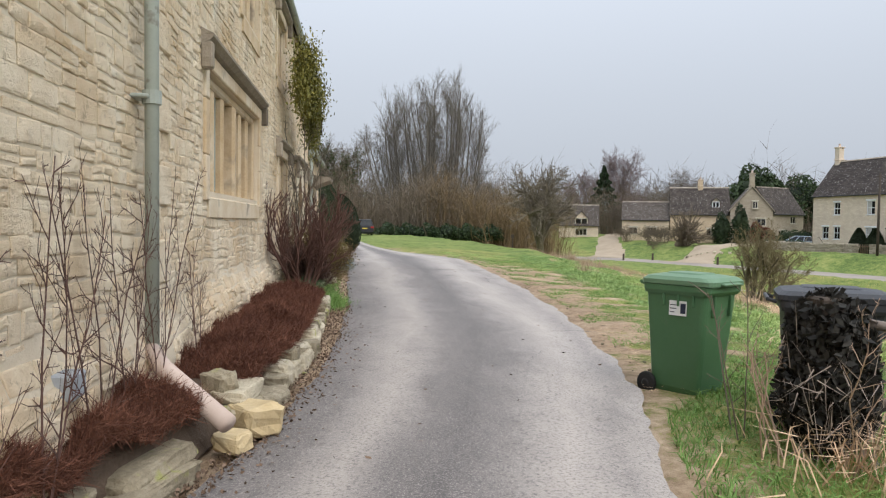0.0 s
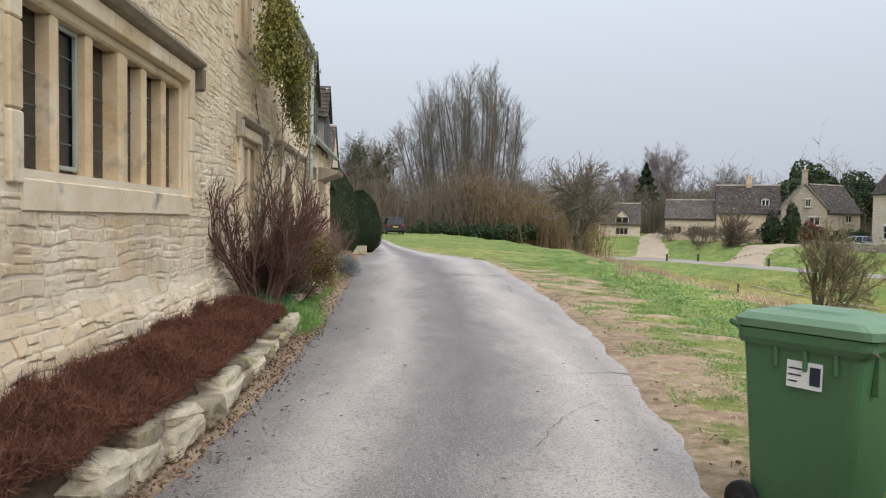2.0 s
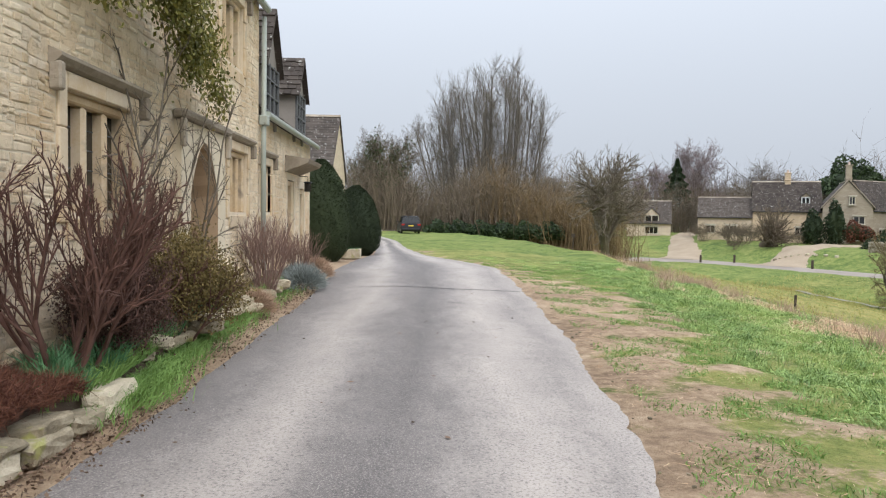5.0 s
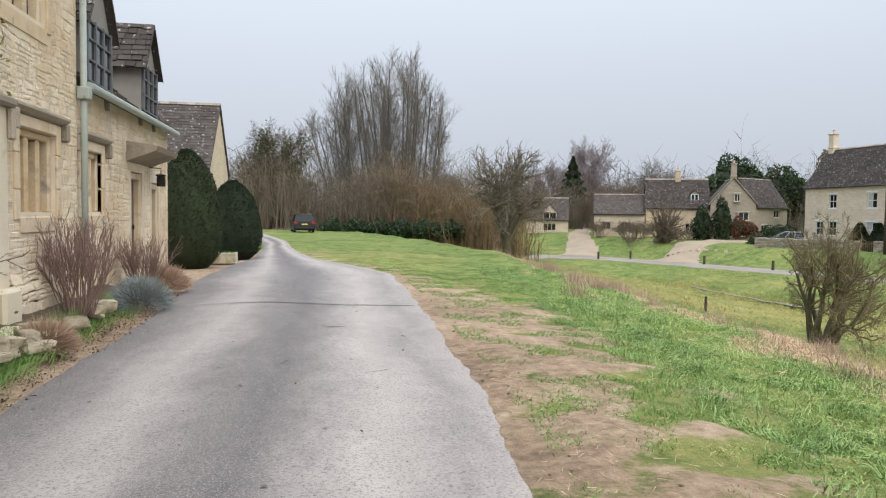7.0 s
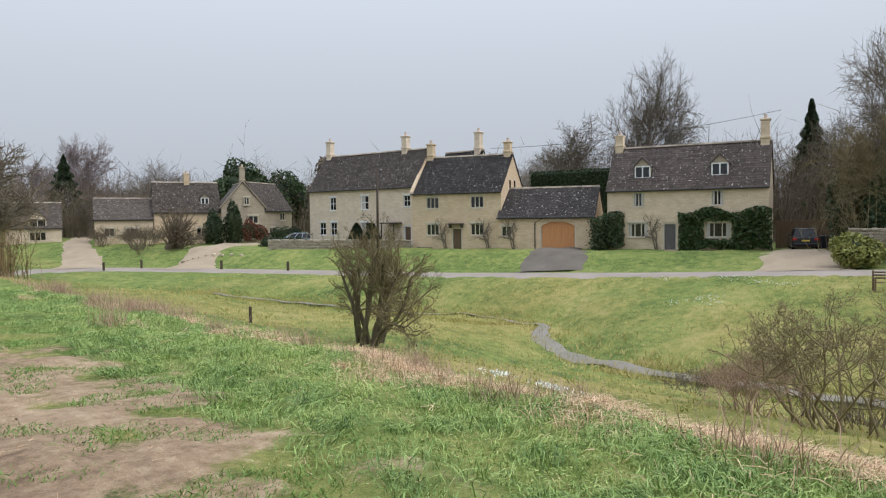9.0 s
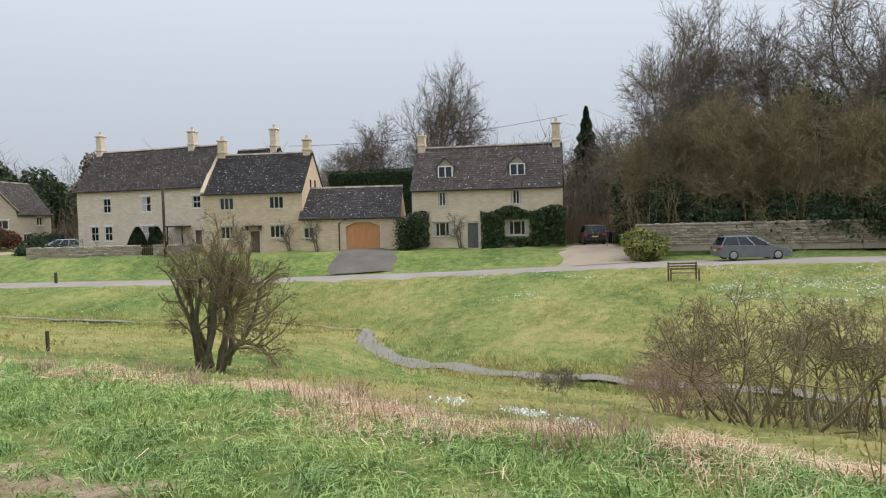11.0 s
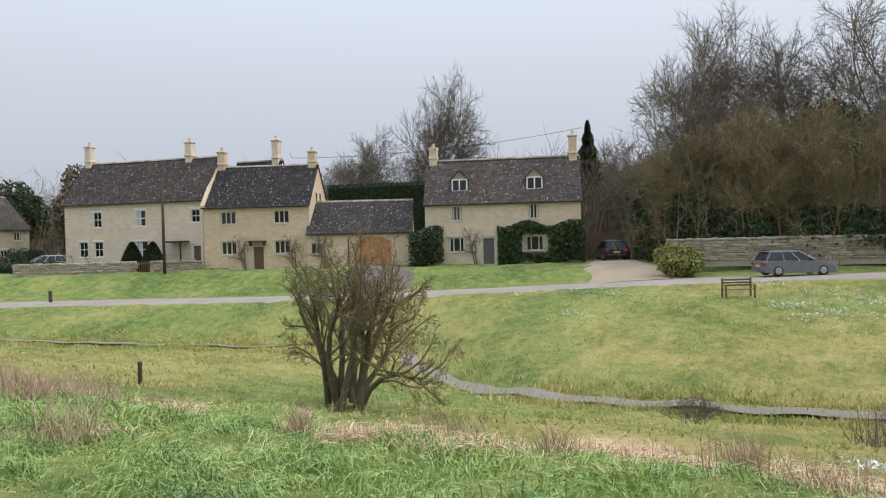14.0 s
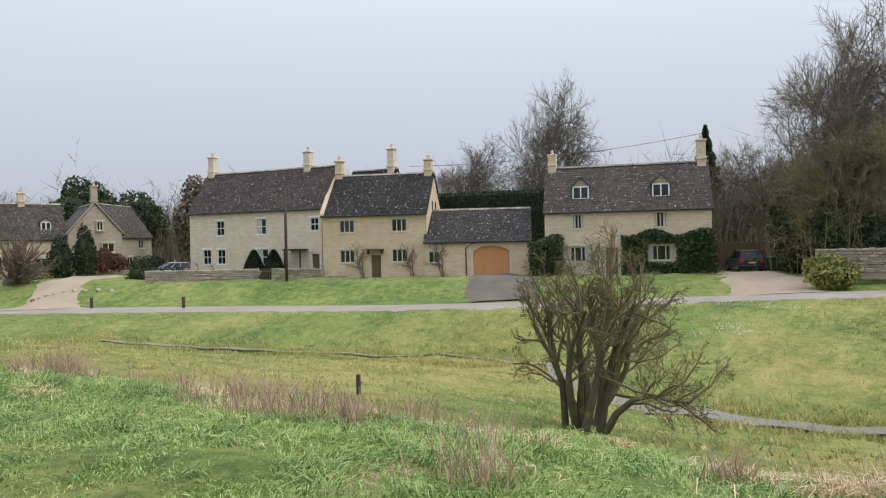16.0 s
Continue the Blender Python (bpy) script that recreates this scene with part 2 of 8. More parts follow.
M["crack"] = surface("tar_joint", even((0.07, 0.068, 0.07), (0.14, 0.135, 0.13)), 3, 30, 0.9, relief=0.4)

# ground: turf, worn turf and bare earth, told apart by the measure of wear kept on the sheet
tm, tn, tl, tb = node_mat("turf_and_earth", 0.95, 0, 0.15)
tpos = tn.new("ShaderNodeNewGeometry").outputs["Position"]
wear = tn.new("ShaderNodeAttribute")
wear.attribute_name = "wear"
rankness = tn.new("ShaderNodeAttribute")
rankness.attribute_name = "rank"
t1 = noise_tex(tn, tl, tpos, 0.22, 7, 0.68)
t2 = noise_tex(tn, tl, tpos, 5.5, 5, 0.75)
t3 = noise_tex(tn, tl, tpos, 45, 4, 0.8)
t4 = noise_tex(tn, tl, tpos, 1.5, 7, 0.78)
turf = ramp(tn, tl, mix(tn, tl, 0.62, t1, mix(tn, tl, 0.65, t2, t4)), [(0.38, (0.085, 0.11, 0.035)), (0.46, (0.20, 0.215, 0.062)), (0.53, (0.34, 0.305, 0.105)), (0.62, (0.48, 0.37, 0.18))])
lush = ramp(tn, tl, mix(tn, tl, 0.7, t1, mix(tn, tl, 0.65, t2, t4)), [(0.40, (0.06, 0.10, 0.03)), (0.49, (0.17, 0.23, 0.062)), (0.60, (0.34, 0.345, 0.115))])
turf = mix(tn, tl, rankness.outputs["Fac"], turf, lush)
turf = mix(tn, tl, ramp(tn, tl, t3, [(0.42, (0, 0, 0)), (0.7, (0.55, 0.55, 0.55))]), turf, (0.04, 0.055, 0.016))
earth = ramp(tn, tl, mix(tn, tl, 0.5, t2, t1), [(0.36, (0.17, 0.115, 0.078)), (0.49, (0.37, 0.265, 0.175)), (0.62, (0.56, 0.43, 0.30))])
earth = mix(tn, tl, ramp(tn, tl, t3, [(0.5, (0, 0, 0)), (0.75, (0.6, 0.6, 0.6))]), earth, (0.15, 0.105, 0.07))
edge = tn.new("ShaderNodeMath")
edge.operation = "ADD"
tl.new(wear.outputs["Fac"], edge.inputs[0])
shift = tn.new("ShaderNodeMath")
shift.operation = "MULTIPLY_ADD"
tl.new(mix(tn, tl, 0.45, t2, t3), shift.inputs[0])
shift.inputs[1].default_value, shift.inputs[2].default_value = 1.8, -0.9
tl.new(shift.outputs[0], edge.inputs[1])
tcol = mix(tn, tl, ramp(tn, tl, edge.outputs[0], [(0.4, (0, 0, 0)), (0.62, (1, 1, 1))]), turf, earth)
tl.new(tcol, tb.inputs["Base Color"])
bump(tn, tl, tb, mix(tn, tl, 0.5, t2, t3), 0.9, 0.05)
M["turf"] = tm

# ---- geometry helpers ----


class Geo:
    """Collects vertices and faces of one mesh."""

    def __init__(self):
        self.v, self.f = [], []

    def add(self, verts, faces):
        k = len(self.v)
        self.v.extend(tuple(p) for p in verts)
        self.f.extend(tuple(i + k for i in q) for q in faces)
        return self

    def quad(self, a, b, c, d):
        return self.add((a, b, c, d), ((0, 1, 2, 3),))

    def box(self, x0, x1, y0, y1, z0, z1, m=None):
        p = [(x, y, z) for z in (z0, z1) for y in (y0, y1) for x in (x0, x1)]
        if m is not None:
            p = [m @ Vector(q) for q in p]
        return self.add(p, ((0, 2, 3, 1), (4, 5, 7, 6), (0, 1, 5, 4), (2, 6, 7, 3), (0, 4, 6, 2), (1, 3, 7, 5)))

    def cbox(self, x0, x1, y0, y1, z0, z1, c=0.02, m=None):
        """A box with chamfered edges."""
        bm = bmesh.new()
        for sx in (0, 1):
            for sy in (0, 1):
                for sz in (0, 1):
                    p = [(x1 if sx else x0), (y1 if sy else y0), (z1 if sz else z0)]
                    q = [c * (1 - 2 * s) for s in (sx, sy, sz)]
                    for k in range(3):
                        bm.verts.new([p[i] + (0 if i == k else q[i]) for i in range(3)])
        bmesh.ops.convex_hull(bm, input=bm.verts)
        return self.take(bm, m)

    def take(self, bm, m=None):
        bm.verts.index_update()
        vs = [(m @ v.co) if m is not None else v.co.copy() for v in bm.verts]
        self.add(vs, [[v.index for v in f.verts] for f in bm.faces])
        bm.free()
        return self

    def tube(self, pts, radii, n=8, caps=True):
        k = len(self.v)
        pts = [Vector(p) for p in pts]
        for i, p in enumerate(pts):
            d = (pts[min(i + 1, len(pts) - 1)] - pts[max(i - 1, 0)])
            d = d.normalized() if d.length > 1e-9 else Vector((0, 0, 1))
            a = d.cross(Vector((0.31, 0.17, 0.93)) if abs(d.z) < 0.9 else Vector((1, 0.1, 0))).normalized()
            b = d.cross(a)
            for j in range(n):
                w = 2 * math.pi * j / n
                self.v.append(tuple(p + radii[i] * (math.cos(w) * a + math.sin(w) * b)))
        for i in range(len(pts) - 1):
            for j in range(n):
                j2 = (j + 1) % n
                self.f.append((k + i * n + j, k + i * n + j2, k + (i + 1) * n + j2, k + (i + 1) * n + j))
        if caps:
            self.f.append(tuple(k + j for j in range(n))[::-1])
            self.f.append(tuple(k + (len(pts) - 1) * n + j for j in range(n)))
        return self

    def loft(self, rings, caps=True):
        """Rings of equal counts joined in order."""
        k, n = len(self.v), len(rings[0])
        for r in rings:
            self.v.extend(tuple(p) for p in r)
        for i in range(len(rings) - 1):
            for j in range(n):
                j2 = (j + 1) % n
                self.f.append((k + i * n + j, k + i * n + j2, k + (i + 1) * n + j2, k + (i + 1) * n + j))
        if caps:
            self.f.append(tuple(k + j for j in range(n))[::-1])
            self.f.append(tuple(k + (len(rings) - 1) * n + j for j in range(n)))
        return self

    def blob(self, c, r, seed=0, rough=0.25, sub=2):
        bm = bmesh.new()
        bmesh.ops.create_icosphere(bm, subdivisions=sub, radius=1)
        off = Vector((seed * 3.7, seed * 1.3, seed * 7.1))
        for v in bm.verts:
            s = 1 + rough * (noise.noise(v.co * 1.6 + off) + 0.5 * noise.noise(v.co * 4 + off))
            v.co = Vector([v.co[i] * r[i] * s + c[i] for i in range(3)])
        return self.take(bm)

    def mesh(self, name, smooth=False):
        me = bpy.data.meshes.new(name)
        me.from_pydata(self.v, [], self.f)
        if smooth:
            me.polygons.foreach_set("use_smooth", [True] * len(me.polygons))
        return me


def part(name, g, material, parent=None, label="", smooth=False):
    me = g if isinstance(g, bpy.types.Mesh) else g.mesh(name, smooth)
    if material is not None and not me.materials:
        me.materials.append(material)
    ob = new(name, me)
    if parent is not None:
        ob.parent = parent
    if label:
        ob["label"] = label
    return ob


def thing(name, g, material, label, category, group="", kind="", smooth=False, at=None):
    ob = part(name, g, material, None, "", smooth) if g is not None else new(name)
    if at is not None:
        ob.matrix_world = at
    return tagged(ob, label, category, group, kind)


def array_mesh(name, verts, faces, smooth=False):
    """A mesh from numpy arrays with faces of one size."""
    me = bpy.data.meshes.new(name)
    n, k = faces.shape
    me.vertices.add(len(verts))
    me.vertices.foreach_set("co", np.ascontiguousarray(verts, dtype=np.float32).ravel())
    me.loops.add(n * k)
    me.loops.foreach_set("vertex_index", np.ascontiguousarray(faces, dtype=np.int32).ravel())
    me.polygons.add(n)
    me.polygons.foreach_set("loop_start", np.arange(0, n * k, k, dtype=np.int32))
    me.polygons.foreach_set("loop_total", np.full(n, k, dtype=np.int32))
    if smooth:
        me.polygons.foreach_set("use_smooth", np.ones(n, dtype=bool))
    me.update(calc_edges=True)
    return me


# ---- the lie of the land ----
LAY = np.array([-60.0, 0.0, 12.0, 21.0, 28.0, 35.0, 49.0, 60.0, 75.0, 90.0, 140.0])
RIDGE_X = np.array([5.5, 6.0, 7.8, 8.8, 9.5, 9.8, 11.6, 9.5, 6.5, 5.0, 5.0])
STREAM_X = np.array([22.0, 27.0, 29.2, 29.4, 29.6, 36.4, 34.0, 29.0, 22.0, 14.0, 12.0])
STREAM_Z = np.array([-4.6, -4.6, -4.6, -4.6, -4.6, -4.4, -4.2, -3.6, -3.1, -2.8, -2.0])
ROAD_X = np.array([53.0, 51.0, 50.0, 48.9, 48.0, 46.9, 43.3, 40.2, 34.5, 30.0, 26.0])
ROAD_Z = np.array([-1.2, -1.3, -1.4, -1.6, -1.9, -2.2, -2.55, -2.6, -2.65, -2.6, -1.0])


def sstep(a, b, x):
    t = np.clip((x - a) / (b - a), 0, 1)
    return t * t * (3 - 2 * t)


def land(x, y):
    x, y = np.asarray(x, float), np.asarray(y, float)
    xg, xs, zs, xr, zr = (np.interp(y, LAY, c) for c in (RIDGE_X, STREAM_X, STREAM_Z, ROAD_X, ROAD_Z))
    top = -0.045 * np.clip(x - 4.2, 0, None) * sstep(75, 45, y)
    zg = -0.045 * np.clip(xg - 4.2, 0, None) * sstep(75, 45, y)
    xs0, xs = xs, xs - 1.4
    t = np.clip((x - xg) / (xs - xg), 0, 1)
    slope = zg + (zs - zg) * (0.75 * t + 0.25 * t * t * (3 - 2 * t)) - 0.25 * sstep(0, 0.08, t) * (1 - t)
    u = np.clip((x - xs0 - 1.4) / np.maximum(xr - 4.0 - xs0, 2.0), 0, 1)
    field = zs + (zr - zs) * (u ** 0.8)
    bank = zr + (-1.0 - zr) * sstep(2.6, 9.0, x - xr)
    z = np.where(x <= xg, top, np.where(x < xs, slope, np.where(x < xr - 2.6, field, bank)))
    z = z * (1 - 0.85 * sstep(88, 130, y))
    z = z + 0.05 * np.clip(x - 72, 0, 60) * sstep(100, 40, y)
    z = z + 0.03 * np.clip(np.hypot(x - 20, y - 20) - 160, 0, 200)
    rise = sstep(2, 12, x) * (1 - sstep(xr - 6, xr - 3, x) * sstep(xr + 7, xr + 4, x))
    return z + rise * (0.10 * np.sin(0.9 * x + 0.4 * y) * np.sin(0.7 * y - 0.3 * x) + 0.05 * np.sin(2.3 * x) * np.sin(2.0 * y + 1))


def lane_edges(y):
    left = np.interp(y, [-8, 3, 5, 8, 12, 20, 27, 32, 36, 45, 54, 70, 90], [-1.3, -1.15, -0.6, -0.3, -0.18, -0.3, -0.7, -0.6, -0.2, -0.6, -1.5, -4.5, -9.5])
    right = np.interp(y, [-8, 3.7, 6, 9, 12, 15, 20, 25, 29, 32, 36, 42, 54, 70, 90], [1.2, 1.75, 2.5, 3.0, 3.42, 3.68, 3.92, 4.08, 4.15, 3.3, 1.9, 1.0, 0.0, -2.6, -7.5])
    return left, right


def worn_edge(y):
    return np.interp(y, [-8, 5, 7, 10, 14, 17, 19, 21, 24, 27, 30, 33, 36], [1.3, 2.4, 3.3, 4.5, 4.7, 5.6, 6.1, 6.0, 5.5, 4.9, 4.2, 2.9, 1.7])


def axis_steps(a, b, near0, near1, fine, coarse):
    out, p = [a], a
    while p < b:
        gap = max(near0 - p, p - near1, 0)
        p += min(coarse, fine + 0.035 * gap)
        out.append(p)
    return np.array(out)


gx = axis_steps(-260, 420, -2, 13, 0.14, 30)
gy = axis_steps(-120, 420, 0, 34, 0.16, 30)
GX, GY = np.meshgrid(gx, gy)
GZ = land(GX, GY)
lump = np.array([noise.noise(Vector((x * 1.7, y * 1.7, 0))) for x, y in zip(GX.ravel(), GY.ravel())]).reshape(GX.shape)
le, re_ = lane_edges(GY)
off_lane = sstep(0.0, 0.5, GX - re_)
GZ = GZ + 0.05 * lump * off_lane * (GX < 60) - 0.03 * (1 - off_lane)
nx, ny = len(gx), len(gy)
idx = np.arange(nx * ny).reshape(ny, nx)
quads = np.stack([idx[:-1, :-1], idx[:-1, 1:], idx[1:, 1:], idx[1:, :-1]], -1).reshape(-1, 4)
ground_me = array_mesh("ground", np.stack([GX, GY, GZ], -1).reshape(-1, 3), quads, True)
ground_me.materials.append(M["turf"])
we = worn_edge(GY)
lump = lump * sstep(5.0, 8.0, GY)
wear_v = np.where((GX < we + 1.6) & (GX > -1.6) & (GY < 40), np.clip(0.5 + (we - GX) * 0.42 + 0.85 * lump, 0, 1.05), 0.0)
patch = sstep(0.28, 0.55, np.array([noise.noise(Vector((x * 0.45 + 9, y * 0.45, 3))) for x, y in zip(GX.ravel(), GY.ravel())]).reshape(GX.shape))
xg_ = np.interp(GY, LAY, RIDGE_X)
wear_v = np.maximum(wear_v, 0.5 * patch * (GX < xg_ - 0.9) * (GX > 3) * (GY < 34))
wear_v = np.where((GX < 0.5) & (GX > -4) & (GY < 34), 0.8, wear_v)
sx_ = np.interp(GY, LAY, STREAM_X)
meadow = (GX > xg_ + 2) * (GX < np.interp(GY, LAY, ROAD_X) - 2)
broad = np.array([noise.noise(Vector((x * 0.07, y * 0.09, 7))) + 0.6 * noise.noise(Vector((x * 0.3, y * 0.3, 2))) for x, y in zip(GX.ravel(), GY.ravel())]).reshape(GX.shape)
rank_v = np.clip(meadow * (0.05 + 1.2 * broad) + 0.5 * meadow * sstep(9, 2, np.interp(GY, LAY, ROAD_X) - 2.6 - GX) + 0.45 * (GX < xg_) * (GX > -2) + sstep(-3.5, -0.5, GX - xg_) * sstep(5, 1.0, GX - xg_) + 0.55 * sstep(5, 1, np.abs(GX - sx_)) + 0.5 * (GY > 42) * (GX < 48) + 0.95 * (GX > np.interp(GY, LAY, ROAD_X) + 2), 0, 1)
for nm, val in (("wear", wear_v), ("rank", rank_v)):
    at_ = ground_me.attributes.new(nm, "FLOAT", "POINT")
    at_.data.foreach_set("value", val.astype(np.float32).ravel())
ground = tagged(new("ground", ground_me), "rough winter turf falling to a small stream", "ground", kind="structure")


def ribbon(name, pts, width, lift, material, label, cat, step=1.0, wob=0.0, across=4, level=False):
    """A strip that follows the land along a line of plan points."""
    p = np.array(pts, float)
    s = np.r_[0, np.cumsum(np.hypot(*np.diff(p[:, :2], axis=0).T))]
    q = np.arange(0, s[-1] + 1e-6, step)
    cx, cy = np.interp(q, s, p[:, 0]), np.interp(q, s, p[:, 1])
    for _ in range(6):
        cx[1:-1], cy[1:-1] = (cx[:-2] + 2 * cx[1:-1] + cx[2:]) / 4, (cy[:-2] + 2 * cy[1:-1] + cy[2:]) / 4
    w = np.interp(q, s, p[:, 2]) if p.shape[1] > 2 else np.full(len(q), width)
    tx, ty = np.gradient(cx), np.gradient(cy)
    ln = np.hypot(tx, ty)
    nxv, nyv = -ty / ln, tx / ln
    V = []
    for k in range(across + 1):
        o = (k / across - 0.5) * w
        if k in (0, across):
            o = o + wob * np.array([noise.noise(Vector((a * 0.8, b * 0.8, k))) for a, b in zip(cx, cy)])
        X, Y = cx + nxv * o, cy + nyv * o
        V.append(np.stack([X, Y, land(cx, cy) + lift if level else land(X, Y) + (lift if 0 < k < across else -0.08)], -1))
    V = np.stack(V, 1)
    n0, n1 = V.shape[:2]
    ii = np.arange(n0 * n1).reshape(n0, n1)
    F = np.stack([ii[:-1, 1:], ii[:-1, :-1], ii[1:, :-1], ii[1:, 1:]], -1).reshape(-1, 4)
    me = array_mesh(name, V.reshape(-1, 3), F, True)
    me.materials.append(material)
    return tagged(new(name, me), label, cat, kind="structure")


# lane: one strip with crumbled edges
ly = np.arange(-8, 92, 0.1)
la, lb = lane_edges(ly)
wig = lambda k, amp, f: amp * np.array([noise.noise(Vector((k, v * f, 0.5))) + 0.5 * noise.noise(Vector((k, v * f * 4, 9.5))) for v in ly])
la, lb = la + wig(1, 0.06, 1.1), lb + wig(5, 0.08, 1.3) + wig(8, 0.025, 3.0)
cols = 13
LV = []
for k in range(cols):
    t = k / (cols - 1)
    X = la + (lb - la) * t
    LV.append(np.stack([X, ly, land(X, ly) + 0.012 + 0.05 * (1 - (2 * t - 1) ** 2) * (1 if 0 < k < cols - 1 else 0)], -1))
LV = np.stack(LV, 1)
ii = np.arange(LV.shape[0] * cols).reshape(-1, cols)
lane_me = array_mesh("lane", LV.reshape(-1, 3), np.stack([ii[:-1, :-1], ii[:-1, 1:], ii[1:, 1:], ii[1:, :-1]], -1).reshape(-1, 4), True)
at_ = lane_me.attributes.new("across", "FLOAT", "POINT")
at_.data.foreach_set("value", np.tile(np.linspace(0, 1, cols), len(ly)).astype(np.float32))
lane_me.materials.append(M["asphalt"])
tagged(new("lane", lane_me), "worn grey asphalt lane with crumbling edges", "lane", kind="structure")

road_pts = [(53, -60), (51, 0), (50, 12), (48.9, 21), (48, 28), (46.9, 35), (43.3, 49), (40.2, 60), (36, 72), (31.5, 82), (24, 86.5), (12, 89), (-4, 91)]
ribbon("valley_road", road_pts, 5.0, 0.1, M["far_road"], "pale grey tarmac road along the valley", "road", 1.0, 0.15)
ribbon("farm_track", [(29.5, 84, 6), (32.8, 91, 4.6), (35.4, 99, 3.8), (38.6, 108, 3.4), (44, 120, 3.2), (52, 140, 3)], 3.5, 0.14, M["gravel"], "rutted buff gravel farm track", "track", 1.0, 0.3)
ribbon("gravel_drive", [(34.8, 74.5, 9), (38.6, 77.5, 5), (43, 82.5, 4.6), (48, 88, 5), (53, 91, 6)], 5, 0.13, M["gravel"], "buff gravel drive to a farmhouse", "drive", 1.0, 0.3)
ribbon("garage_drive", [(48.0, 42.5, 6.5), (52, 44.5, 5.5), (56.5, 47, 4.6)], 5, 0.13, M["dark_tarmac"], "dark tarmac garage drive", "drive", 0.6, 0.1)
ribbon("house_drive", [(49.5, 25, 8), (54, 26.5, 6), (63.5, 29, 4.6)], 5, 0.13, M["gravel"], "pale gravel parking drive", "drive", 0.6, 0.1)
wm, wnn, wll, wb = node_mat("shallow_stream_water", 0.3, 0, 0.3)
wb.inputs["Base Color"].default_value = (0.22, 0.20, 0.17, 1)
bump(wnn, wll, wb, noise_tex(wnn, wll, wnn.new("ShaderNodeNewGeometry").outputs["Position"], 6, 4), 0.35, 0.05)
ribbon("stream", [(28, 6, 0.8), (29.3, 16, 0.9), (29.4, 21.5, 1.0), (29.4, 25, 1.1), (29.7, 28.1, 1.3), (30.9, 31.3, 1.4), (33.6, 33.6, 1.1), (36.0, 34.6, 0.4), (36.4, 40, 0.2), (34, 48.5, 0.6), (32, 54, 0.5), (30, 60, 0.5)], 1.2, 0.09, wm, "shallow winding stream with grey water", "stream", 0.5, 0.22, 4, True)

# ---- buildings ----


def facing(a, b, z):
    """Pose of a house whose front runs from a (left) to b (right)."""
    d = Vector((b[0] - a[0], b[1] - a[1], 0))
    length = d.length
    x = d.normalized()
    y = Vector((-x.y, x.x, 0))
    m = Matrix(((x.x, y.x, 0, a[0]), (x.y, y.y, 0, a[1]), (0, 0, 1, z), (0, 0, 0, 1)))
    return m, length


def wall_geo(g, length, z0, z1, holes, thick, place, top=None):
    """A wall in (along, height) with rectangular holes (a0, a1, h0, h1) through it; place(a, depth, h) gives the point."""
    xs = sorted({0.0, length, *[v for h in holes for v in h[:2]]})
    zs = sorted({z0, z1, *[v for h in holes for v in h[2:4]]})
    for i in range(len(xs) - 1):
        for j in range(len(zs) - 1):
            cx, cz = (xs[i] + xs[i + 1]) / 2, (zs[j] + zs[j + 1]) / 2
            if any(h[0] < cx < h[1] and h[2] < cz < h[3] for h in holes):
                continue
            a0, a1, h0, h1 = xs[i], xs[i + 1], zs[j], zs[j + 1]
            g.quad(place(a0, 0, h0), place(a1, 0, h0), place(a1, 0, h1), place(a0, 0, h1))
            g.quad(place(a1, thick, h0), place(a0, thick, h0), place(a0, thick, h1), place(a1, thick, h1))
    for a0, a1, h0, h1 in [h[:4] for h in holes]:
        g.quad(place(a0, 0, h0), place(a0, thick, h0), place(a0, thick, h1), place(a0, 0, h1))
        g.quad(place(a1, thick, h0), place(a1, 0, h0), place(a1, 0, h1), place(a1, thick, h1))
        g.quad(place(a0, 0, h0), place(a1, 0, h0), place(a1, thick, h0), place(a0, thick, h0))
        g.quad(place(a0, thick, h1), place(a1, thick, h1), place(a1, 0, h1), place(a0, 0, h1))
    for a in (0, length):
        g.quad(place(a, 0, z0), place(a, thick, z0), place(a, thick, z1), place(a, 0, z1))
    g.quad(place(0, 0, z1), place(length, 0, z1), place(length, thick, z1), place(0, thick, z1))
    return g


def slates(g, o, along, up, length, rise, rng, course=0.24, width=0.34, lift=0.03):
    """Courses of separate overlapping slates from the eave up; o: eave corner, along, up: unit vectors."""
    o, along, up = Vector(o), Vector(along), Vector(up)
    nrm = along.cross(up).normalized()
    rows = int(rise / course)
    for r in range(rows + 1):
        c = course * (1.25 - 0.5 * r / max(1, rows))
        s0 = r * course
        s1 = min(s0 + course * 1.35, rise)
        p = -rng.random() * width
        while p < length:
            w = width * rng.uniform(0.6, 1.35)
            a0, a1 = max(p, 0) + 0.008, min(p + w, length) - 0.008
            p += w
            if a1 - a0 < 0.04:
                continue
            j = rng.uniform(-0.02, 0.02)
            t = lift * rng.uniform(0.7, 1.5)
            b = [o + along * a + up * s + nrm * h for a, s, h in ((a0, s0 + j, t), (a1, s0 + j, t), (a1, s1, 0.012), (a0, s1, 0.012), (a0, s0 + j, -0.01), (a1, s0 + j, -0.01))]
            g.add(b, ((0, 1, 2, 3), (4, 5, 1, 0), (4, 0, 3), (5, 2, 1)))
    return g


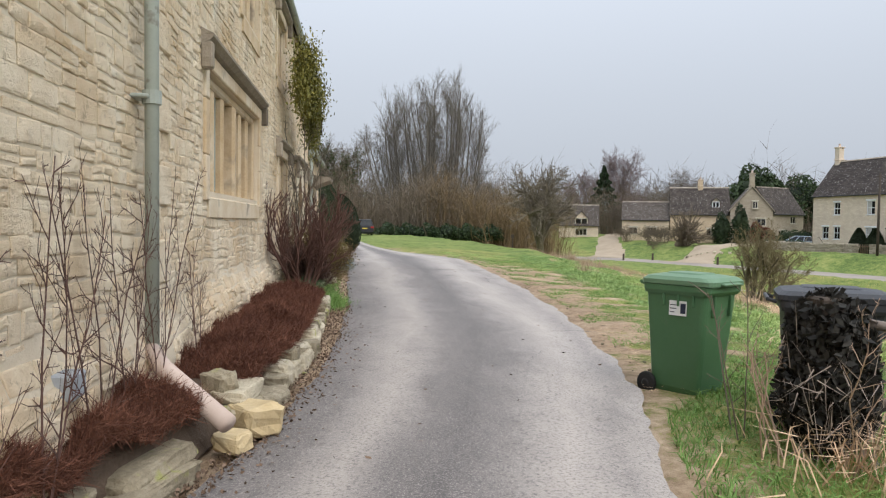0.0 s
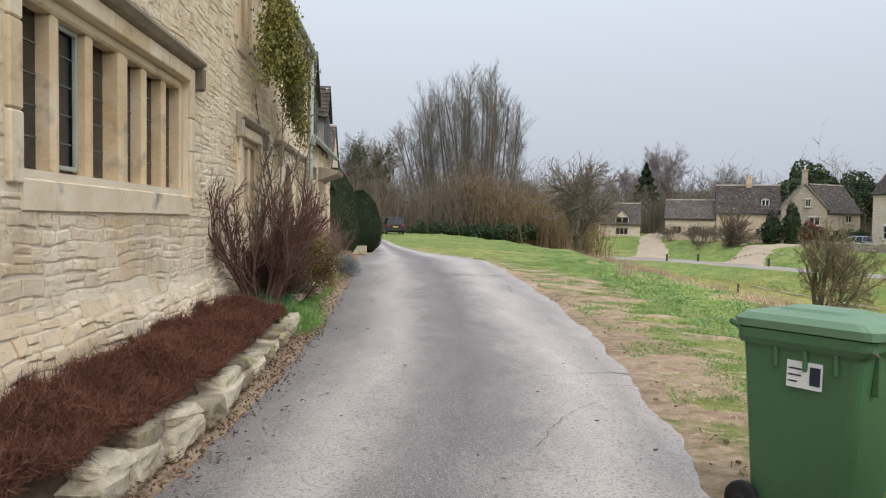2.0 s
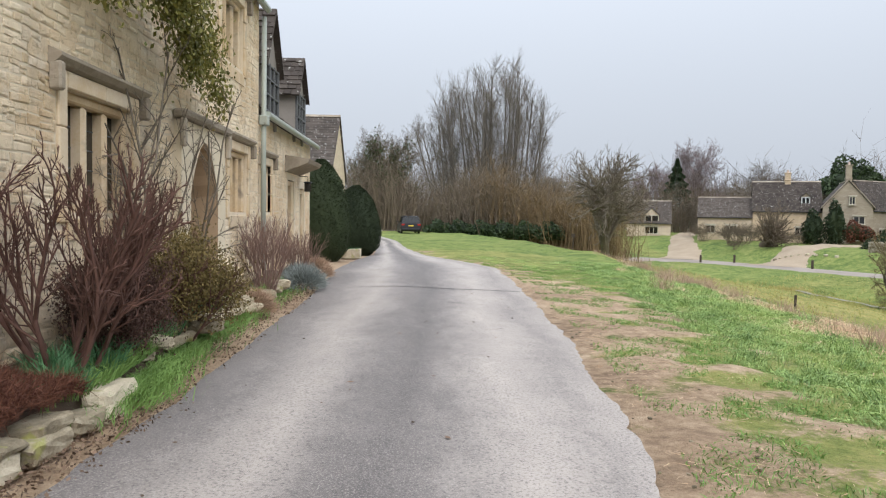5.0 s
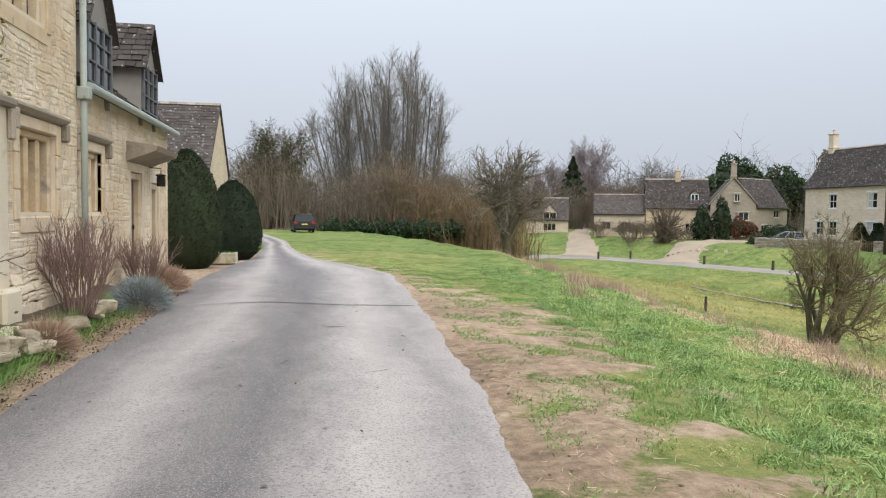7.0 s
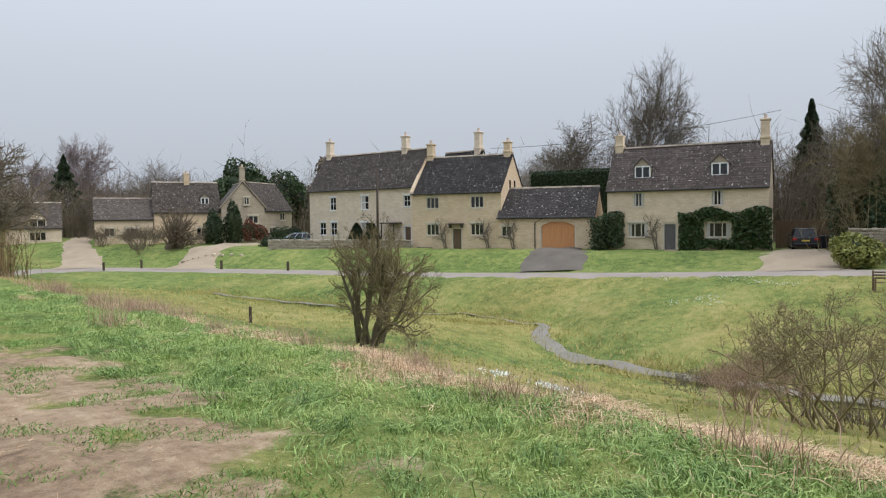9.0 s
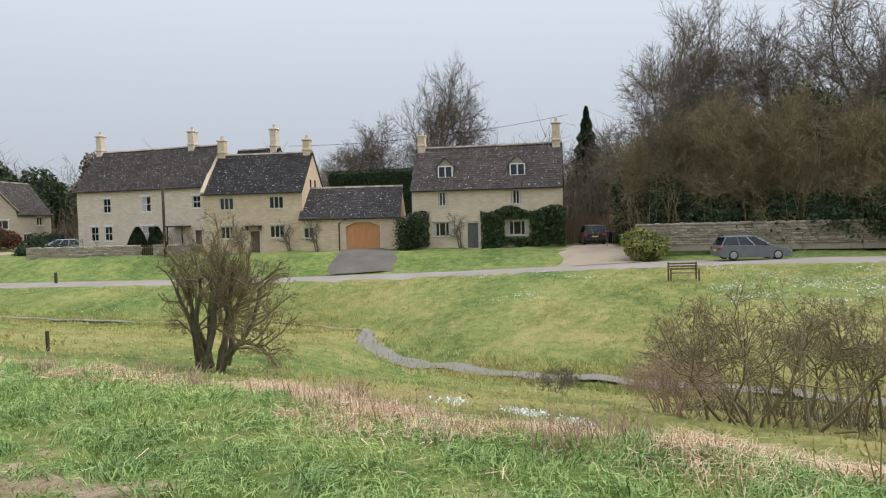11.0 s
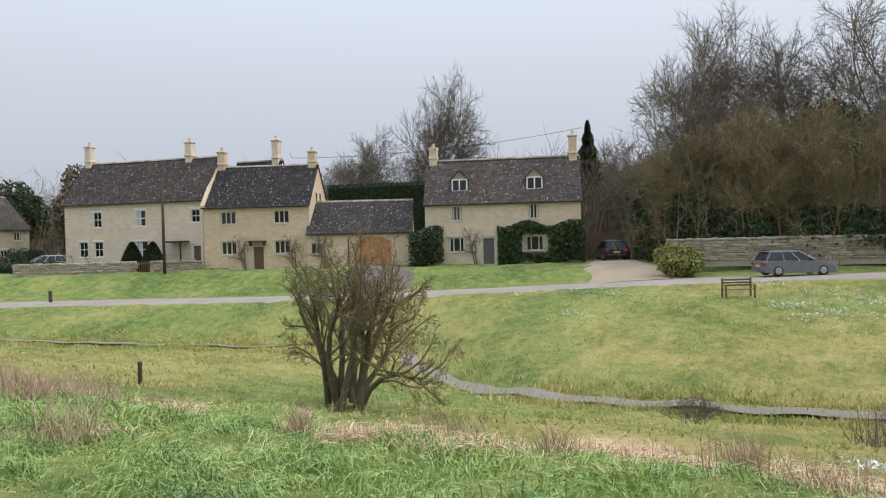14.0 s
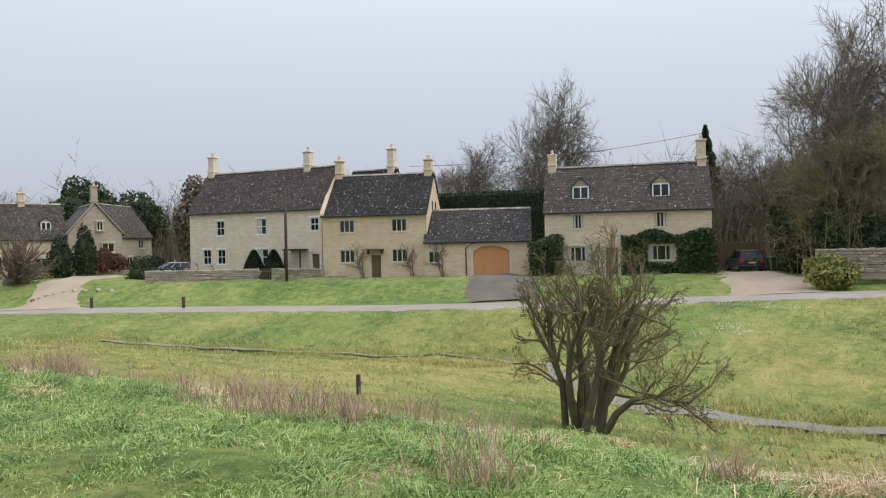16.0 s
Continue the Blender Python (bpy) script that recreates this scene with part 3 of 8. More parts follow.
def casement(parent, place_m, w, h, lights, frame_mat, kind="stone", curtain=False):
    """A window in its opening: local x across, y inwards, z up from the sill's middle."""
    fr = 0.09 if kind == "stone" else 0.06
    g = Geo()
    d0, d1 = 0.05, 0.17
    g.cbox(-w / 2, -w / 2 + fr, d0, d1, 0, h, 0.015, place_m)
    g.cbox(w / 2 - fr, w / 2, d0, d1, 0, h, 0.015, place_m)
    g.cbox(-w / 2 + fr, w / 2 - fr, d0, d1, h - fr, h, 0.015, place_m)
    g.cbox(-w / 2 + fr, w / 2 - fr, d0, d1, 0, fr * 0.8, 0.015, place_m)
    inner = w - 2 * fr
    bar = 0.085 if kind == "stone" else 0.05
    lw = (inner - (lights - 1) * bar) / lights
    win = part("window", g, frame_mat, parent)
    for k in range(lights):
        x0 = -w / 2 + fr + k * (lw + bar)
        if k:
            part("mullion", Geo().cbox(x0 - bar, x0, d0 + 0.01, d1, fr * 0.8, h - fr, 0.015, place_m), frame_mat, win)
        part("pane", Geo().box(x0, x0 + lw, d1 - 0.05, d1 - 0.035, fr * 0.8, h - fr, place_m), M["glass"], win)
        if kind == "sash":
            gb_ = Geo()
            gb_.box(x0, x0 + lw, d1 - 0.09, d1 - 0.05, h * 0.5 - 0.03, h * 0.5 + 0.03, place_m)
            gb_.box(x0 + lw / 2 - 0.015, x0 + lw / 2 + 0.015, d1 - 0.085, d1 - 0.05, fr, h - fr, place_m)
            part("glazing_bar", gb_, frame_mat, win)
        elif kind == "cot":
            gb_ = Geo()
            for zz in (0.36, 0.66):
                gb_.box(x0, x0 + lw, d1 - 0.075, d1 - 0.05, h * zz - 0.014, h * zz + 0.014, place_m)
            part("glazing_bar", gb_, frame_mat, win)
        if curtain and k in (0, lights - 1):
            part("curtain", Geo().box(x0 + (0.02 if k == 0 else lw * 0.45), x0 + (lw * 0.5 if k == 0 else lw - 0.02), d1 - 0.058, d1 - 0.0505, fr, h - fr, place_m), M["curtain"], win)
    part("sill", Geo().cbox(-w / 2 - 0.08, w / 2 + 0.08, -0.05, d0 + 0.04, -0.09, -0.003, 0.015, place_m), frame_mat, win)
    part("lintel", Geo().cbox(-w / 2 - 0.12, w / 2 + 0.12, -0.03, 0.06, h + 0.003, h + 0.16, 0.015, place_m), frame_mat, win)
    return win


def chimney(parent, x, y, z0, z1, w=0.62, mat_=None):
    g = Geo()
    g.cbox(x - w / 2, x + w / 2, y - w / 2, y + w / 2, z0, z1 - 0.5, 0.03)
    g.cbox(x - w / 2 - 0.07, x + w / 2 + 0.07, y - w / 2 - 0.07, y + w / 2 + 0.07, z0 + 0.75, z0 + 0.93, 0.03)
    g.cbox(x - w / 2 - 0.08, x + w / 2 + 0.08, y - w / 2 - 0.08, y + w / 2 + 0.08, z1 - 0.5, z1 - 0.36, 0.03)
    c = part("chimney", g, mat_ or M["far_cream"], parent)
    part("chimney_pot", Geo().tube([(x, y, z1 - 0.4), (x, y, z1 - 0.1), (x, y, z1)], [0.15, 0.12, 0.14], 10), M["clay_pipe"], c)
    return c


def plank_door(parent, m, w, h, mat_, frame_mat, boards=5):
    d = Geo()
    d.box(-w / 2, w / 2, 0.12, 0.16, 0, h, m)
    door = part("door", d, mat_, parent)
    for k in range(boards):
        x0 = -w / 2 + k * w / boards
        part("plank", Geo().cbox(x0 + 0.004, x0 + w / boards - 0.004, 0.09, 0.119, 0.01, h - 0.01, 0.008, m), mat_, door)
    part("handle", Geo().cbox(w / 2 - 0.13, w / 2 - 0.09, 0.05, 0.09, h * 0.48, h * 0.53, 0.008, m), M["iron"], door)
    fr = Geo()
    fr.cbox(-w / 2 - 0.13, -w / 2 - 0.003, -0.02, 0.17, 0, h + 0.13, 0.015, m)
    fr.cbox(w / 2 + 0.003, w / 2 + 0.13, -0.02, 0.17, 0, h + 0.13, 0.015, m)
    fr.cbox(-w / 2 - 0.003, w / 2 + 0.003, -0.02, 0.17, h + 0.003, h + 0.13, 0.015, m)
    part("door_frame", fr, frame_mat, door)
    return door


def cottage(name, a, b, base, eave, ridge, depth, label, wall_mat, roof_mat, seed, wins=(), doors=(), chimneys=(), gable_wins=(), coping=(), kind="stone", frame_mat=None, extra_down=1.2):
    """A gabled stone house with its front from a to b. wins: (x, z, w, h, lights[, curtain]); doors: (x, w, h, material)."""
    m, L = facing(a, b, base)
    rng = random.Random(seed)
    frame_mat = frame_mat or M["pale_frame"]
    house = thing(name, None, None, label, "house", at=m)
    H, R = eave - base, ridge - base
    holes = [(x - w / 2, x + w / 2, z, z + h) for x, z, w, h, *_ in wins] + [(x - w / 2, x + w / 2, 0.02, h + 0.0) for x, w, h, _ in doors]
    g = Geo()
    wall_geo(g, L, -extra_down, H, holes, 0.45, lambda p, d, h: (p, d, h))
    part("front_wall", g, wall_mat, house)
    part("rear_wall", wall_geo(Geo(), L, -extra_down, H, [], 0.45, lambda p, d, h: (p, depth - d, h)), wall_mat, house)
    for x0, sgn in ((0.0, 1), (L, -1)):
        gg = Geo()
        hs = [(y - 0.2, y + 0.2, z, z + 0.9) for x, y, z in gable_wins if abs(x - x0) < 0.1]
        wall_geo(gg, depth - 0.9, -extra_down, H, [(p - 0.45, q - 0.45, r, s) for p, q, r, s in hs if s < H], 0.45, lambda p, d, h: (x0 + sgn * d, 0.45 + p, h))
        o0, o1 = x0, x0 + sgn * 0.45
        gg.add([(o0, 0, H), (o0, depth, H), (o0, depth / 2, R - 0.05), (o1, 0, H), (o1, depth, H), (o1, depth / 2, R - 0.05)], ((0, 1, 2), (5, 4, 3), (0, 3, 4, 1), (1, 4, 5, 2), (2, 5, 3, 0)))
        gw = part("gable_wall", gg, wall_mat, house)
        for p, q, r, s in hs:
            if s >= H:
                part("gable_window", Geo().box(x0 - sgn * 0.02, x0 + sgn * 0.05, p, q, r, s), M["glass"], gw)
                for z_ in (s + 0.003, r - 0.12):
                    part("gable_lintel", Geo().cbox(min(x0 - sgn * 0.05, x0), max(x0 - sgn * 0.05, x0), p - 0.12, q + 0.12, z_, z_ + 0.115, 0.01), frame_mat, gw)
    over, half = 0.22, depth / 2
    rise = math.hypot(half + over, (R - H) * (half + over) / half)
    k = (R - H) / half
    upf = Vector((0, 1, k)).normalized()
    upb = Vector((0, -1, k)).normalized()
    z_e = H - k * over + 0.06
    ov = 0.1
    gr = Geo()
    for y0, u in ((-over, upf), (depth + over, upb)):
        p0, p1 = Vector((-ov, y0, z_e)), Vector((L + ov, y0, z_e))
        gr.add([p0, p1, p1 + u * rise, p0 + u * rise, p0 - Vector((0, 0, 0.07)), p1 - Vector((0, 0, 0.07)), p1 + u * rise - Vector((0, 0, 0.07)), p0 + u * rise - Vector((0, 0, 0.07))], ((0, 1, 2, 3), (7, 6, 5, 4), (0, 4, 5, 1), (1, 5, 6, 2), (3, 7, 4, 0)))
    slates(gr, (-ov, -over, z_e), (1, 0, 0), upf, L + 2 * ov, rise, rng)
    roof = part("roof", gr, roof_mat, house)
    rt = Geo()
    p = -ov
    while p < L + ov:
        q = min(p + 0.45, L + ov)
        yr, zr_ = half, z_e + rise * upf.z
        rt.add([(p + 0.01, yr - 0.17, zr_ - 0.06), (q - 0.01, yr - 0.17, zr_ - 0.06), (q - 0.01, yr, zr_ + 0.09), (p + 0.01, yr, zr_ + 0.09), (q - 0.01, yr + 0.17, zr_ - 0.06), (p + 0.01, yr + 0.17, zr_ - 0.06)], ((0, 1, 2, 3), (3, 2, 4, 5), (0, 3, 5), (1, 4, 2)))
        p = q
    part("ridge_tiles", rt, M["dry_wall"], roof)
    part("gutter", Geo().tube([(-ov, -over - 0.05, z_e - 0.05), (L + ov, -over - 0.05, z_e - 0.05)], [0.06, 0.06], 8), M["iron"], house)
    for x0 in coping:
        gc = Geo()
        for y0, u in ((-over, upf), (depth + over, upb)):
            o = Vector((x0, y0, z_e + 0.03))
            gc.add([o + Vector((dx, 0, 0)) + u * s + Vector((0, 0, dz)) for s in (0, rise) for dx, dz in ((-0.17, 0), (0.17, 0), (0.17, 0.16), (-0.17, 0.16))], ((0, 1, 2, 3), (7, 6, 5, 4), (0, 4, 5, 1), (1, 5, 6, 2), (2, 6, 7, 3), (3, 7, 4, 0)))
        part("coping", gc, wall_mat, house)
    for x, z, w, h, lights, *cur in wins:
        casement(house, pose(x, 0, z), w, h, lights, frame_mat, kind, bool(cur and cur[0]))
    for x, w, h, dm in doors:
        plank_door(house, pose(x, 0.06, 0.02), w - 0.26, h - 0.16, dm, frame_mat)
    for x, y, z1 in chimneys:
        chimney(house, x, half if y is None else y, R - 0.55, z1 - base, 0.66, wall_mat)
    return house, m, L


def dormer(house, x, depth, H, R, w, h, y_front, z0, frame_mat, roof_mat, seed, cheek, cot=True):
    """A small gabled dormer on the front slope."""
    k = (R - H) / (depth / 2)
    rng = random.Random(seed)
    y_back = min((z0 + h - H) / k + 0.3, depth / 2)
    g = Geo()
    g.box(x - w / 2, x - w / 2 + 0.08, y_front, y_back, z0 - 0.2, z0 + h)
    g.box(x + w / 2 - 0.08, x + w / 2, y_front, y_back, z0 - 0.2, z0 + h)
    g.add([(x - w / 2, y_front, z0 + h), (x + w / 2, y_front, z0 + h), (x, y_front, z0 + h + w * 0.52)], ((0, 1, 2),))
    g.add([(x - w / 2, y_front + 0.1, z0 + h), (x + w / 2, y_front + 0.1, z0 + h), (x, y_front + 0.1, z0 + h + w * 0.52)], ((2, 1, 0),))
    dm = part("dormer", g, cheek, house)
    apex = z0 + h + w * 0.52
    yb = min((apex - H) / k + 0.2, depth / 2)
    gr = Geo()
    for s in (-1, 1):
        e = Vector((x + s * (w / 2 + 0.12), y_front - 0.14, z0 + h - 0.08))
        u = Vector((x, y_front - 0.14, apex + 0.04)) - e
        al_ = Vector((0, 1, 0))
        n_ = yb - y_front + 0.14
        gr.add([e, e + al_ * n_, e + al_ * n_ + u, e + u, e - Vector((0, 0, 0.06)), e + u - Vector((0, 0, 0.06))], ((0, 1, 2, 3), (4, 0, 3, 5)))
        slates(gr, e if s > 0 else e + al_ * n_, al_ if s > 0 else -al_, u.normalized(), n_, u.length, rng, 0.2, 0.3)
    part("dormer_roof", gr, roof_mat, dm)
    fm = pose(x, y_front - 0.02, z0)
    gf = Geo()
    fr = 0.1
    iw = w - 0.0
    gf.cbox(-iw / 2, -iw / 2 + fr, -0.03, 0.05, 0, h, 0.01, fm).cbox(iw / 2 - fr, iw / 2, -0.03, 0.05, 0, h, 0.01, fm).cbox(-0.05, 0.05, -0.03, 0.05, 0, h, 0.01, fm).cbox(-iw / 2, iw / 2, -0.032, 0.05, h - fr, h, 0.01, fm).cbox(-iw / 2, iw / 2, -0.032, 0.05, 0, fr, 0.01, fm)
    part("dormer_frame", gf, frame_mat, dm)
    for s in (-1, 1):
        part("pane", Geo().box(min(s * 0.05, s * (iw / 2 - fr)), max(s * 0.05, s * (iw / 2 - fr)), 0.0, 0.02, fr, h - fr, fm), M["glass"], dm)
    return dm


hH, mH, LH = cottage("stone_cottage", (57.7, 43.0), (60.8, 30.75), -1.0, 4.2, 7.75, 5.2, "two-storey golden stone cottage with stone-slate roof and dormers", M["far_buff"], M["slate_brown"], 11,
    wins=[(2.65, 3.62, 0.95, 1.22, 2, True), (8.9, 3.62, 1.0, 1.22, 2, True), (2.6, 1.05, 1.7, 1.2, 3, True), (8.95, 1.05, 1.95, 1.2, 3, True)], doors=[(5.2, 1.15, 2.25, M["grey_paint"])], chimneys=[(0.45, None, 9.3), (12.2, None, 9.9)])
for xd in (2.85, 9.0):
    dormer(hH, xd, 5.2, 5.2, 8.75, 1.3, 1.05, 0.62, 6.0, M["white_paint"], M["slate_brown"], int(xd * 10), M["far_grey"])
GABLE = math.hypot(54.85 - 52.0, 52.29 - 60.9)
hM, mM, LM = cottage("stone_cottage", (52.0, 60.9), (54.85, 52.29), -1.15, 4.4, 7.9, 6.8, "golden stone cottage with dark lichened slates and mullioned windows", M["far_gold"], M["slate_dark"], 12,
    wins=[(2.15, 3.95, 1.35, 1.1, 3), (6.7, 3.95, 1.35, 1.1, 3), (2.15, 1.4, 1.35, 1.1, 3), (6.7, 1.4, 1.35, 1.1, 3)], doors=[(4.65, 1.1, 2.15, M["dark_wood"])], chimneys=[(0.5, None, 9.7), (GABLE - 0.45, None, 9.5)], gable_wins=[(GABLE, 2.6, 5.65), (GABLE, 4.0, 5.65)], coping=[0.0])
cpm = Geo().cbox(3.95, 5.4, -0.62, -0.02, 2.42, 2.52, 0.02).cbox(4.0, 4.12, -0.5, -0.02, 2.1, 2.42, 0.02).cbox(5.2, 5.32, -0.5, -0.02, 2.1, 2.42, 0.02)
part("door_canopy", cpm, M["slate"], hM, "stone slab door canopy on brackets")
hL, mL_, LL = cottage("stone_farmhouse", (51.21, 76.01), (52.69, 61.54), -1.1, 5.2, 8.9, 5.6, "long cream stone farmhouse with sash windows and slate roof", M["far_cream"], M["slate_brown"], 13,
    wins=[(3.58, 4.00, 0.92, 1.35, 1), (8.18, 4.00, 1.07, 1.40, 1, True), (13.81, 4.20, 0.87, 1.10, 1), (1.98, 1.35, 0.94, 1.35, 1), (3.64, 1.35, 0.93, 1.35, 1), (8.24, 1.25, 1.30, 1.40, 1, True)], doors=[(13.86, 1.0, 2.3, M["dark_wood"])], chimneys=[(0.5, None, 11.0), (11.49, None, 10.8)], kind="sash", frame_mat=M["white_paint"])
rear_a, rear_b = mL_ @ Vector((LL + 0.05, 3.2, 0)), mL_ @ Vector((LL + 4.6, 3.2, 0))
cottage("stone_cottage", rear_a[:2], rear_b[:2], -1.1, 5.1, 8.6, 5.0, "rear wing of the farmhouse with slate roof and chimney", M["far_cream"], M["slate_dark"], 19, chimneys=[(4.0, None, 10.9)])
part("porch_hood", Geo().cbox(11.26, 13.17, -1.2, -0.003, 2.5, 2.62, 0.02).cbox(11.36, 11.46, -1.15, -1.05, 0, 2.5, 0.01).cbox(12.97, 13.07, -1.15, -1.05, 0, 2.5, 0.01), M["iron"], hL, "dark flat porch hood on posts")
hG, mG, LG = cottage("stone_garage", (54.3, 52.2), (57.6, 44.2), -1.05, 1.95, 4.55, 6.0, "low stone garage with dark slates and orange boarded doors", M["far_gold"], M["slate_dark"], 14, wins=[(0.75, 1.2, 0.95, 0.95, 2)], doors=[(5.45, 3.2, 2.6, M["orange_wood"])])
arch = Geo()
for s in (-1, 1):
    for k in range(6):
        a0, a1 = k / 6, (k + 1) / 6
        x0, x1 = 5.45 + s * 1.6 * a0, 5.45 + s * 1.6 * a1
        z0, z1 = 2.55 - 0.55 * a0 ** 2, 2.55 - 0.55 * a1 ** 2
        arch.add([(x0, -0.03, z0), (x1, -0.03, z1), (x1, -0.03, 2.75), (x0, -0.03, 2.75), (x0, 0.1, z0), (x1, 0.1, z1)], ((0, 1, 2, 3) if s > 0 else (3, 2, 1, 0), (0, 4, 5, 1)))
part("stone_arch", arch, M["far_gold"], hG)
part("downpipe", Geo().tube([(3.4, -0.08, 0), (3.4, -0.08, 2.4), (4.2, -0.1, 2.85)], [0.045] * 3, 8), M["iron"], hG)
# farmhouse group by the gravel drive
hF, _, _ = cottage("stone_farmhouse", (56.6, 92.8), (59.8, 100.1), -0.9, 3.7, 6.95, 5.46, "gabled grey stone farmhouse with slate roof and chimney", M["far_grey"], M["slate"], 15, chimneys=[(0.5, None, 9.3)], coping=[0.0])
for fy, fz, fw in ((1.5, 2.5, 1.3), (2.3, 4.9, 0.7), (1.5, 0.5, 1.3), (4.3, 0.6, 1.0)):
    casement(hF, pose(-0.19, fy, fz, 0, 0, -90), fw, 1.0, 2, M["pale_frame"])
hB, _, _ = cottage("stone_cottage", (44.6, 99.0), (52.0, 95.9), -0.9, 3.3, 7.0, 6.0, "grey stone farmhouse range with dormer and slate roof", M["far_gold"], M["slate"], 16, wins=[(2, 1.2, 1.2, 1, 2), (5.6, 1.0, 1.2, 1, 2)], chimneys=[(4.2, None, 8.6)])
dormer(hB, 6.2, 6.0, 4.2, 7.9, 1.0, 0.9, 0.7, 5.0, M["white_paint"], M["slate"], 61, M["far_grey"])
cottage("stone_cottage", (38.4, 101.6), (44.5, 99.05), -0.9, 2.4, 4.9, 5.2, "low pale stone cottage with mossy slate roof", M["far_buff"], M["slate"], 20, wins=[(1.6, 1.1, 1.2, 1, 2), (4.2, 1.1, 1.4, 1, 3)])
cottage("stone_cottage", (57.3, 94.0), (63.7, 96.7), -0.9, 3.5, 7.1, 5.4, "grey stone cottage wing with slate roof", M["far_grey"], M["slate"], 17, wins=[(4.6, 2.9, 1.2, 1, 2), (2.0, 0.8, 1.2, 1.1, 2)])
hS, _, _ = cottage("stone_cottage", (32.2, 113.5), (38.2, 111.5), -1.0, 1.5, 4.6, 5.0, "small stone cottage with mullioned windows", M["far_cream"], M["slate"], 18, wins=[(3.6, 0.7, 1.9, 1.1, 3)])
dormer(hS, 3.6, 5.0, 2.5, 5.6, 2.0, 1.1, 0.04, 2.4, M["pale_frame"], M["slate"], 62, M["far_cream"])

# ---- manor house beside the lane ----
WX = -1.5
manor = thing("manor_house", None, None, "old coursed limestone manor house with mullioned windows", "house", at=pose(WX, 0, 0))
# openings: y0, y1, z0, z1
OPEN = [(7.3, 10.85, 1.78, 2.98), (13.45, 14.95, 1.55, 2.7), (16.72, 18.08, 0.35, 2.62), (19.0, 20.25, 1.6, 2.68), (18.5, 19.95, 4.15, 5.3), (9.4, 10.9, 4.15, 5.25), (13.2, 14.7, 4.15, 5.25)]
LOWO = [(21.5, 22.6, 1.62, 2.62), (24.6, 25.5, 0.3, 2.45), (26.35, 27.05, 0.3, 2.3)]
END, TALL, LOWE, LOWH = 21.2, 5.8, 28.0, 3.6
pl = lambda y0: (lambda p, d, h: (-d, y0 + p, h))
wg = wall_geo(Geo(), END + 8, -0.4, TALL, [(a + 8, b + 8, c, d) for a, b, c, d in OPEN], 0.55, pl(-8))
wall_tall = part("wall", wg, M["mortar"], manor)
wl2 = wall_geo(Geo(), LOWE - END - 0.003, -0.4, LOWH, [(a - END, b - END, c, d) for a, b, c, d in LOWO], 0.55, lambda p, d, h: (-d - 0.06, END + 0.003 + p, h))
wall_low = part("wall", wl2, M["mortar"], manor)
back_g = Geo().box(-7.5, -7.0, -8, LOWE, -0.4, 3.5).box(-7.0, -0.56, -8, -7.5, -0.4, 5.8).box(-7.0, -0.62, LOWE - 0.5, LOWE, -0.4, 3.55)
part("rear_wall", back_g, M["mortar"], manor)
part("inner_floor", Geo().box(-6.9, -0.58, -7.4, LOWE - 0.6, 0.1, 0.2), M["room"], manor)
part("inner_wall", Geo().box(-2.6, -2.5, -7.4, LOWE - 0.6, 0.2, 3.4), M["room"], manor)
rngm = random.Random(5)


def gable_roof(parent, y0, y1, x_e, x_r, z_e, z_r, seed, material, both=True):
    """Roof planes of the manor: the eave runs along y at x_e, the ridge at x_r."""
    g = Geo()
    rr = random.Random(seed)
    up = Vector((x_r - x_e, 0, z_r - z_e))
    o = Vector((x_e, y0, z_e))
    g.add([o, o + Vector((0, y1 - y0, 0)), o + Vector((0, y1 - y0, 0)) + up, o + up, o - Vector((0, 0, 0.1)), o + Vector((0, y1 - y0, -0.1))], ((0, 1, 2, 3), (4, 5, 1, 0)))
    b = Vector((2 * x_r - x_e, y0, z_e))
    ub = Vector((x_e - x_r, 0, z_r - z_e))
    g.add([b, b + ub, b + ub + Vector((0, y1 - y0, 0)), b + Vector((0, y1 - y0, 0))], ((0, 1, 2, 3),))
    slates(g, o, (0, 1, 0), up.normalized(), y1 - y0, up.length, rr, 0.26, 0.38, 0.035)
    return part("roof", g, material, parent)


gable_roof(manor, -8, END + 0.1, 0.13, -3.7, TALL - 0.1, 9.4, 21, M["slate"])
gable_roof(manor, END + 0.12, LOWE + 0.15, 0.12, -3.7, LOWH + 0.02, 6.6, 22, M["slate"])
eg = Geo()
eg.add([(-0.55, END + 0.002, LOWH), (-7, END + 0.002, LOWH), (-7, END + 0.002, 5.7), (-3.7, END + 0.002, 9.3), (-0.55, END + 0.002, 5.8)], ((0, 1, 2, 3, 4),))
eg.add([(-0.6, LOWE - 0.01, LOWH), (-7, LOWE - 0.01, LOWH), (-3.7, LOWE - 0.01, 6.5)], ((2, 1, 0),))
part("gable_end", eg, M["mortar"], manor)


